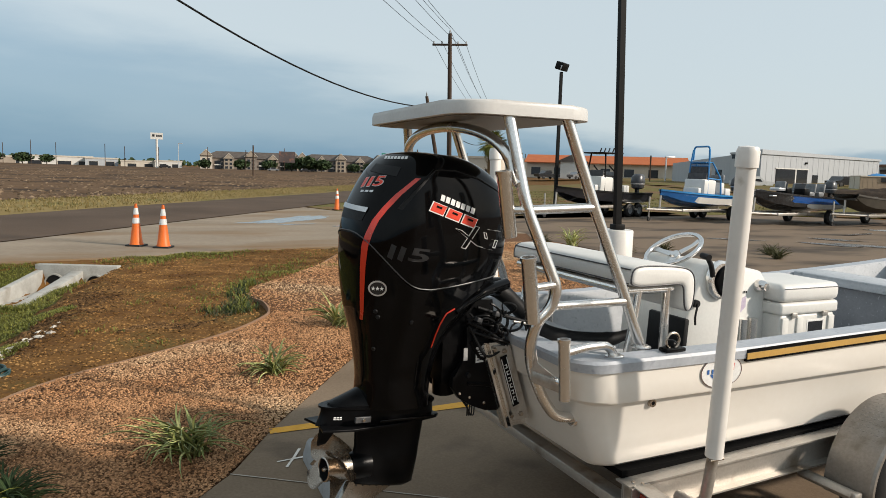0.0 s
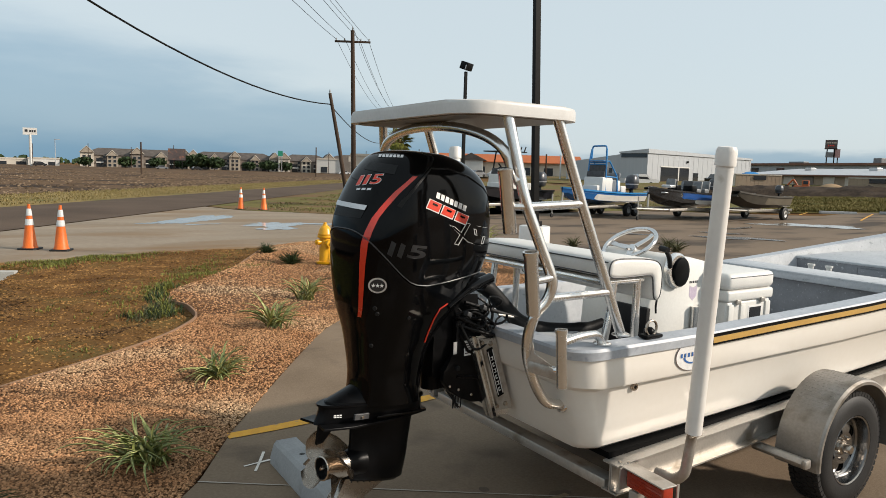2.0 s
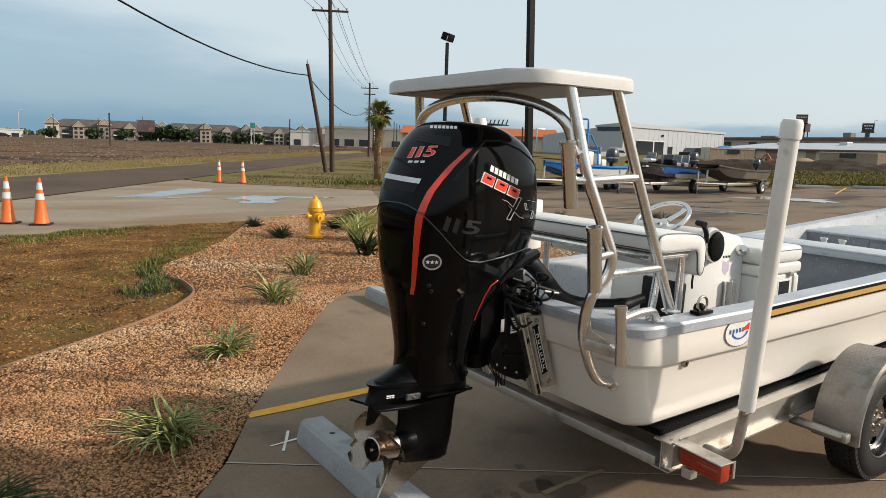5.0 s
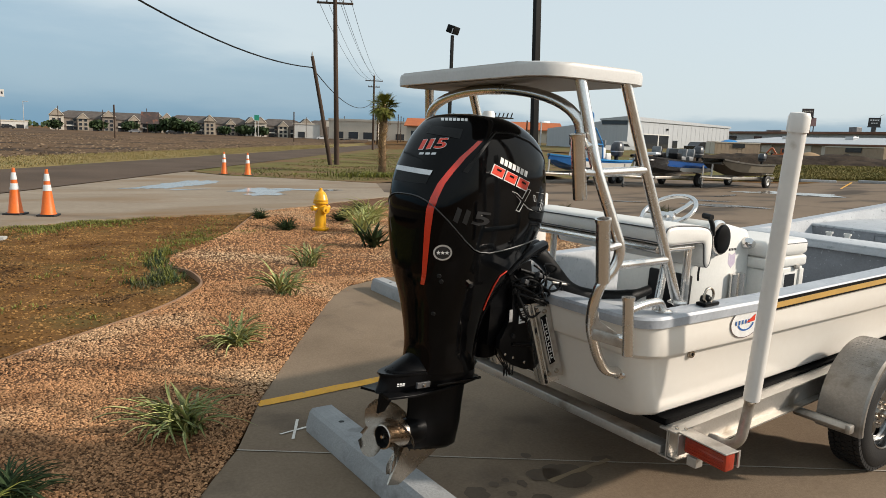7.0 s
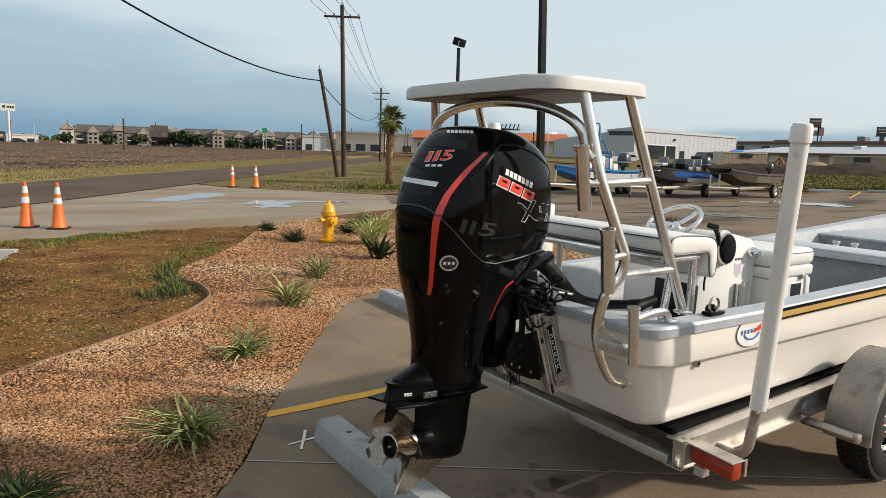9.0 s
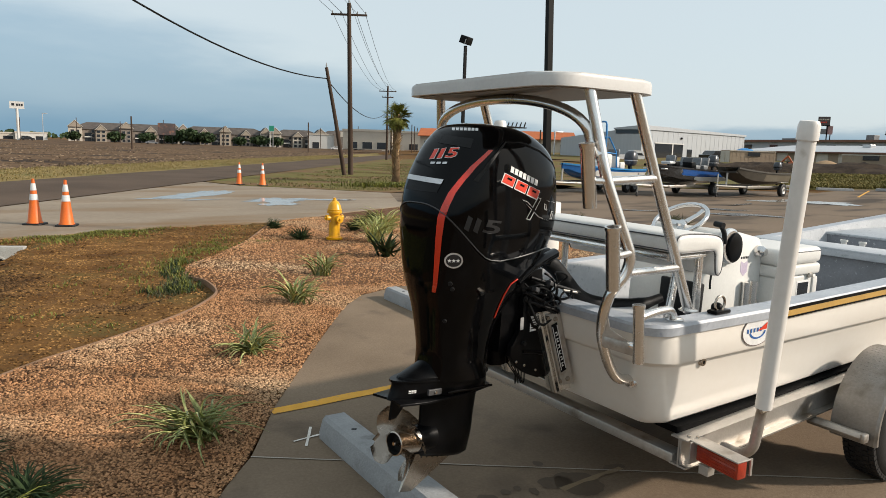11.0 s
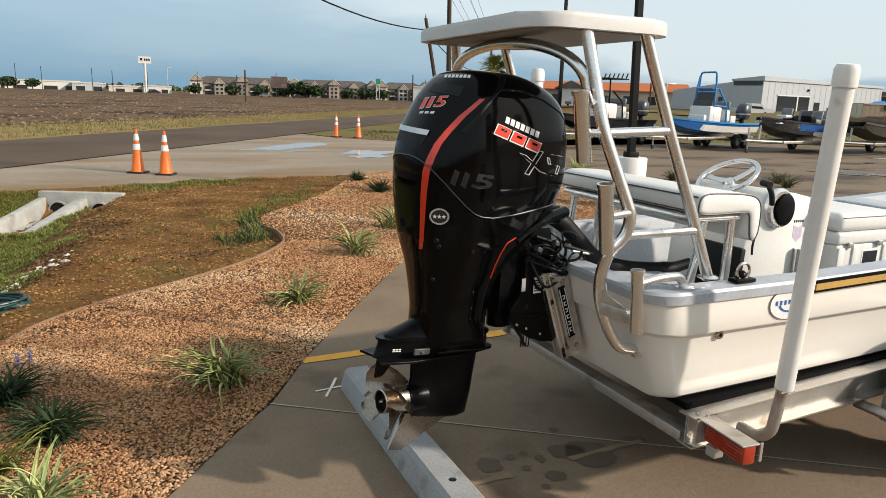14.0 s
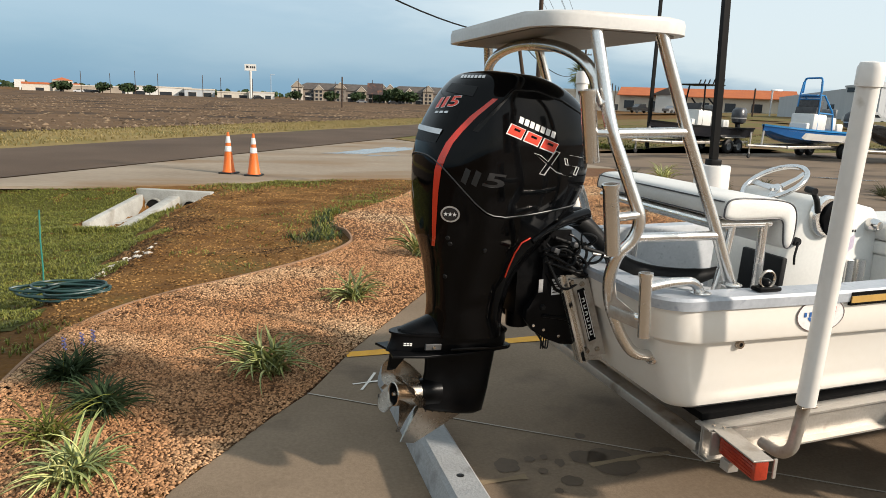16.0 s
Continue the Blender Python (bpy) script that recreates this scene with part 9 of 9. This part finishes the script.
b, bd = sign(165.0, 112.5, 1.5, 11.4, 2.7, 2.1, -56, "stacked dark commercial pylon sign", M_board, 2)
for i in range(6):
    part("sign_bar", newbox((-0.95 + 0.38 * i, -0.22, 10.7), (0.26, 0.06, 0.34)), M_tan2, bd, smooth=False)
for i in range(4):
    part("sign_bar", newbox((-0.6 + 0.38 * i, -0.22, 10.0), (0.26, 0.06, 0.34)), M_redtext, bd, smooth=False)
part("lower_board", newbox((-0.25, -0.3, 7.7), (1.7, 0.4, 1.3)), M_greypad, b, smooth=False)
part("side_board", newbox((1.35, 0.3, 8.1), (1.5, 0.4, 2.1)), mat("faded_red_board", (0.42, 0.27, 0.26), (0.36, 0.20, 0.19), 0.6, scale=1.5, fine=6), b, "faded red side board", smooth=False)
part("side_post", tube([(1.6, 0.3, 0), (1.6, 0.3, 7.1)], 0.12, 8), M_pole, b)
b, bd = sign(146.5, 85.0, 1.5, 8.0, 2.2, 1.75, -58, "dark commercial pylon sign with pale lettering", M_greytext, 1, mat("slim_dark_post", (0.05, 0.05, 0.055), None, 0.6))
for i in range(4):
    part("sign_bar", newbox((-0.62 + 0.42 * i, -0.22, 7.5), (0.3, 0.06, 0.3)), M_silver, bd, smooth=False)
for i in range(3):
    part("sign_bar", newbox((-0.4 + 0.42 * i, -0.22, 6.9), (0.3, 0.06, 0.22)), M_silver, bd, smooth=False)
part("lamp_arm", tube(bend([(0.9, 0, 7.9), (1.0, -0.2, 8.5), (1.5, -0.8, 8.6)], 0.2), 0.04, 6), bpy.data.materials["slim_dark_post"], b)


# roadside poles, cars and trees in the distance
def thin_pole(x, y, h, lamp=False, z=0.0):
    ob = thing("street_lamp" if lamp else "utility_pole", pose(x, y, z), "distant slim street lamp" if lamp else "distant timber utility pole", "street lamp" if lamp else "utility pole", "poles along the far road")
    part("post", tube([(0, 0, 0), (0, 0, h * 0.8)], 0.13, 8), M_wood if not lamp else M_silver, ob)
    if lamp:
        part("lamp_head", newbox((0.8, 0, h * 0.8), (2.0, 0.3, 0.25), None, 0.05), M_silver, ob)


for x, y, h, lamp in ((-2, 320, 12, False), (14, 318, 11, False), (30, 312, 12.5, False), (52, 300, 10, False), (70, 290, 11, False), (86, 276, 11, False), (97, 262, 12, False), (-14, 325, 13.5, True), (-22, 325, 11, False), (-36, 330, 11, False), (-44, 332, 12, False), (-64, 338, 12, False), (-74, 340, 13, False), (-84, 338, 11, False), (-98, 345, 12, False), (70, 100, 7, False), (76, 104, 7, True), (44.7, 153.5, 8.4, False), (7.1, 130.8, 7.0, False), (83.3, 181.8, 10.5, False), (90.4, 195.1, 10.5, False), (96.7, 206.5, 10.5, False), (112.2, 236.8, 10.0, False)):
    thin_pole(x, y, h, lamp)

M_car = [mat("dark_car_paint", (0.02, 0.02, 0.022), None, 0.2, coat=0.5), mat("white_car_paint", (0.6, 0.6, 0.6), None, 0.2, coat=0.5), mat("silver_car_paint", (0.3, 0.3, 0.31), None, 0.25, 0.5)]


def car(x, y, turn, k, z=0.0, truck=False):
    ob = thing("pickup_truck" if truck else "car", pose(x, y, z, 0, 0, turn), ("white" if k == 1 else "dark" if k == 0 else "silver") + (" pickup truck parked across the lot" if truck else " car on the far road"), "car", "vehicles in the distance")
    sec = [(-2.3, 0.35), (-2.35, 0.85), (-1.5, 0.95), (-0.9, 1.45), (0.7, 1.5), (1.5, 0.98), (2.25, 0.85), (2.3, 0.35)]
    if truck:
        sec = [(-2.7, 0.45), (-2.75, 1.05), (-1.4, 1.15), (-0.8, 1.75), (0.5, 1.78), (0.6, 1.15), (2.7, 1.12), (2.7, 0.45)]
    part("body", loft([[(px_, y_, pz_) for px_, pz_ in sec] for y_ in (-0.88, 0.88)]), M_car[k], ob, sharp=20)
    part("glass", loft([[(px_, y_, pz_) for px_, pz_ in ((-1.2, 1.02), (-0.85, 1.38), (0.6, 1.42), (1.2, 1.02) if not truck else (0.45, 1.1))] for y_ in (-0.895, 0.895)]), M_glassd, ob, smooth=False)
    for wx in (-1.45, 1.45):
        for wy in (-0.82, 0.82):
            part("wheel", turned([(0, 0.1), (0.2, 0.1), (0.33, 0.08), (0.33, -0.08), (0.2, -0.1), (0, -0.1)], 16, pose(wx, wy, 0.33, 90, 0, 0)), M_tyre, ob)


for x, y, t, k in ((36, 288, 5, 0), (88, 262, 170, 1), (24, 296, 0, 2), (-18, 300, 5, 0), (-96, 360, 10, 0), (-104, 362, 10, 1), (96, 258, 30, 0)):
    car(x, y, t, k)
car(70.6, 77.4, 165, 1, 0.75, True)
car(72, 128, 20, 2, 1.2)
car(77, 128, 200, 1, 1.2)
car(66, 130, 10, 0, 1.0, True)
car(79.5, 70.8, 10, 0, 1.35)


def shrub(x, y, z, h, w, seed, label="rounded dark green tree in the distance", parent_group="distant trees"):
    """A tree of a short trunk, limbs and a crown of leaf clumps."""
    r = random.Random(seed)
    ob = thing("tree", pose(x, y, z), label, "tree", parent_group)
    bm = tube([(0, 0, 0), (0.05 * h * r.uniform(-1, 1), 0, h * 0.35), (0.0, 0.04 * h, h * 0.6)], [0.05 * h, 0.035 * h, 0.015 * h], 8)
    for i in range(5):
        a = r.uniform(0, 6.28)
        sweep(bm, [(0, 0, h * 0.3), (math.cos(a) * w * 0.3, math.sin(a) * w * 0.3, h * 0.65)], [0.025 * h, 0.008 * h], 6)
    part("trunk", bm, M_wood, ob)
    vs, fs = [], []
    for i in range(420):
        u, v = r.uniform(-1, 1), r.uniform(0, 6.28)
        rad = r.random() ** 0.4
        s = math.sqrt(1 - u * u)
        lump = 1 + 0.25 * math.sin(3 * v + seed) * s
        c = Vector((s * math.cos(v) * w / 2 * rad * lump, s * math.sin(v) * w / 2 * rad * lump, h * 0.6 + u * h * 0.4 * rad))
        q = 0.13 * w * r.uniform(0.5, 1.0)
        n = Vector((r.uniform(-1, 1), r.uniform(-1, 1), r.uniform(-1, 1))).normalized()
        t1 = n.orthogonal().normalized()
        t2 = n.cross(t1)
        k = len(vs)
        vs += [c + t1 * q, c + t2 * q * 0.6, c - t1 * q, c - t2 * q * 0.6]
        fs.append((k, k + 1, k + 2, k + 3))
    me = bpy.data.meshes.new("crown")
    me.from_pydata([tuple(v) for v in vs], [], fs)
    me.materials.append(M_leafd)
    cr = new("crown", me)
    cr.parent = ob
    return ob


for i, (x, y, h, w) in enumerate(((40, 318, 6.5, 12), (47, 316, 5.5, 9), (12, 322, 4.5, 7), (24, 320, 4.5, 7), (68, 305, 5, 8), (-3, 322, 4, 6), (74, 300, 4.5, 7), (-80, 352, 5, 8), (-92, 356, 5, 7), (-70, 350, 4.5, 6), (-112, 366, 5, 9), (34, 320, 4, 6), (60, 306, 4, 6))):
    shrub(x, y, 0 if y > 200 else 1.2, h, w, 100 + i)


def treeline(name, pts, h, label, seed):
    """A far belt of woods, uneven along the top."""
    r = random.Random(seed)
    bm = bmesh.new()
    for (x0, y0), (x1, y1) in zip(pts, pts[1:]):
        n = int(math.hypot(x1 - x0, y1 - y0) / 3)
        for i in range(n):
            t = i / n
            x, y = x0 + (x1 - x0) * t, y0 + (y1 - y0) * t
            hh = h * (0.6 + 0.5 * r.random())
            for k in range(5):
                c = Vector((x + r.uniform(-2, 2), y + r.uniform(-4, 4), hh * r.uniform(0.3, 0.85)))
                q = hh * 0.3
                n_ = Vector((r.uniform(-1, 1), -1.5, r.uniform(-0.5, 1))).normalized()
                t1 = n_.orthogonal().normalized()
                t2 = n_.cross(t1)
                vs = [bm.verts.new(c + t1 * q * math.cos(a) + t2 * q * math.sin(a) * r.uniform(0.7, 1.1)) for a in [2 * math.pi * j / 7 for j in range(7)]]
                bm.faces.new(vs)
    ob = solid(name, bm, M_leafd, label, "woods", "stuff", smooth=False)


treeline("far_woods", [(-420, 560), (-150, 640), (60, 620), (160, 560), (260, 420), (420, 300)], 6.0, "low dark line of distant woods", 9)

# mound of earth and weeds past the boats, an orange digger
mb = bmesh.new()
mound_d, mound_n = Vector((0.64, -0.77, 0)), Vector((0.77, 0.64, 0))
mrows = []
for j in range(13):
    v = -3.6 + 0.6 * j
    mrow = []
    for i in range(66):
        u = 0.7 * i
        p = Vector((46.5, 48.5, 0)) + mound_d * u + mound_n * v
        h = (0.82 + 0.45 * noise.noise((u * 0.22, v * 0.3, 3)) + 0.30 * noise.noise((u * 0.8, v * 0.9, 5))) * max(0, 1 - (v / 3.7) ** 2) * smoothstep(0, 3, u) * smoothstep(46, 42, u)
        mrow.append(mb.verts.new((p.x, p.y, lot_z(p.x, p.y) - 0.08 + h + 0.14 * noise.noise((u * 1.9, v * 1.9, 0)))))
    mrows.append(mrow)
for a, b in zip(mrows, mrows[1:]):
    for i in range(65):
        mb.faces.new((a[i], a[i + 1], b[i + 1], b[i]))
solid("earth_mound", mb, mat("dug_earth", (0.016, 0.011, 0.008), (0.065, 0.046, 0.032), 0.95, scale=1.2, fine=6, bump=1.0, bscale=4, spread=0.6), "long dark mound of dug earth past the lot", "earth mound", "structure", sharp=180)
M_leafo = vary(mat("olive_blade", (0.12, 0.11, 0.034), (0.21, 0.165, 0.06), 0.8, scale=0.4, fine=20), 0.2, island=True)
flat_poly("far_lawn", [(31.5, 27.2), (34.5, 25.3), (40.4, 22.6), (52, 17.5), (95, 14), (100, 40), (70, 62), (50, 56), (40, 46)], 0.02, mat("rough_green", (0.085, 0.080, 0.026), (0.17, 0.14, 0.05), 0.95, scale=0.5, fine=7, bump=0.8, bscale=9, spread=0.9), "rough green and yellow grass past the lot", "grass")
weeds("far_grass", 15000, lambda r: (lambda a, b: (33 + 20 * a + 16 * b, 26.3 - 9 * a + 11 * b))(r.random(), r.random() ** 1.3), 0.24, M_leafo, "rough tall grass past the parking lot", 77, lambda x, y: lot_z(x, y), "grass", 0.016)
sheet("meadow", [34 + 4 * i for i in range(32)], [20 + 4 * j for j in range(40)], lambda x, y: lot_z(x, y) + 0.05, M_rough, "dull olive rough ground round the far buildings", "grass", keep=lambda x, y: (y > 56 or x > 62) and x > 46 + (y - 50) * 0.38)
bm = bmesh.new()
hg = [[bm.verts.new((57.6 + 0.3 * i, 39.6 - 0.15 * i + 0.32 * j, lot_z(58, 40) + 1.05 * max(0.0, math.sin(math.pi * i / 10) * math.sin(math.pi * j / 8)) ** 0.9 + 0.05 * noise.noise((i, j, 4)))) for i in range(11)] for j in range(9)]
for j in range(8):
    for i in range(10):
        bm.faces.new((hg[j][i], hg[j][i + 1], hg[j + 1][i + 1], hg[j + 1][i]))
solid("sand_pile", bm, mat("pale_sand", (0.36, 0.25, 0.15), (0.28, 0.19, 0.115), 0.95, scale=1.5, fine=20, bump=0.6), "small heap of pale sand by the digger", "sand pile", sharp=180)
dg = thing("digger", pose(61.5, 44.6, lot_z(61.5, 44.6) - 0.05, 0, 0, -60) @ Matrix.Scale(0.72, 4), "small orange excavator standing behind the earth mound", "excavator")
M_orange = mat("orange_machine", (0.45, 0.10, 0.02), (0.35, 0.09, 0.03), 0.5)
part("body", newbox((-0.2, 0, 0.75), (1.9, 1.2, 0.55), None, 0.08), M_orange, dg, "orange machine body")
cab_ = part("cab", newbox((0.25, -0.2, 1.35), (0.85, 0.75, 0.75), None, 0.06), M_orange, dg)
part("cab_window", newbox((0.3, -0.585, 1.42), (0.6, 0.03, 0.45)), M_glassd, cab_, smooth=False)
part("counterweight", newbox((-1.2, 0, 0.8), (0.35, 1.1, 0.6), None, 0.08), M_tyre, dg)
part("track", newbox((0, 0.5, 0.25), (2.2, 0.35, 0.5), None, 0.15), M_tyre, dg)
part("track", newbox((0, -0.5, 0.25), (2.2, 0.35, 0.5), None, 0.15), M_tyre, dg)
part("boom", tube(bend([(-0.7, 0.1, 0.9), (-1.3, 0.1, 1.85), (-2.0, 0.1, 1.0)], 0.2), 0.12, 8), M_orange, dg)
part("bucket", newbox((-2.05, 0.1, 0.80), (0.5, 0.6, 0.45), None, 0.08), M_tyre, dg)
for x, y, a in ((35.5, 23.7, -32), (37.9, 21.85, -45)):
    stop_block(pose(x, y, lot_z(x, y) + 0.004, 0, 0, a), 1.9, "pale concrete parking stop at the far edge of the lot")
paint("parking_line", (37.2, 22.85), (32.1, 20.3), 0.10, M_yellow, "worn yellow parking line at the far edge of the lot", "parking line", "parking lines", worn=0.02)
paint("parking_line", (34.75, 24.97), (32.8, 24.0), 0.10, M_yellow, "worn yellow parking line at the far edge of the lot", "parking line", "parking lines", worn=0.02)
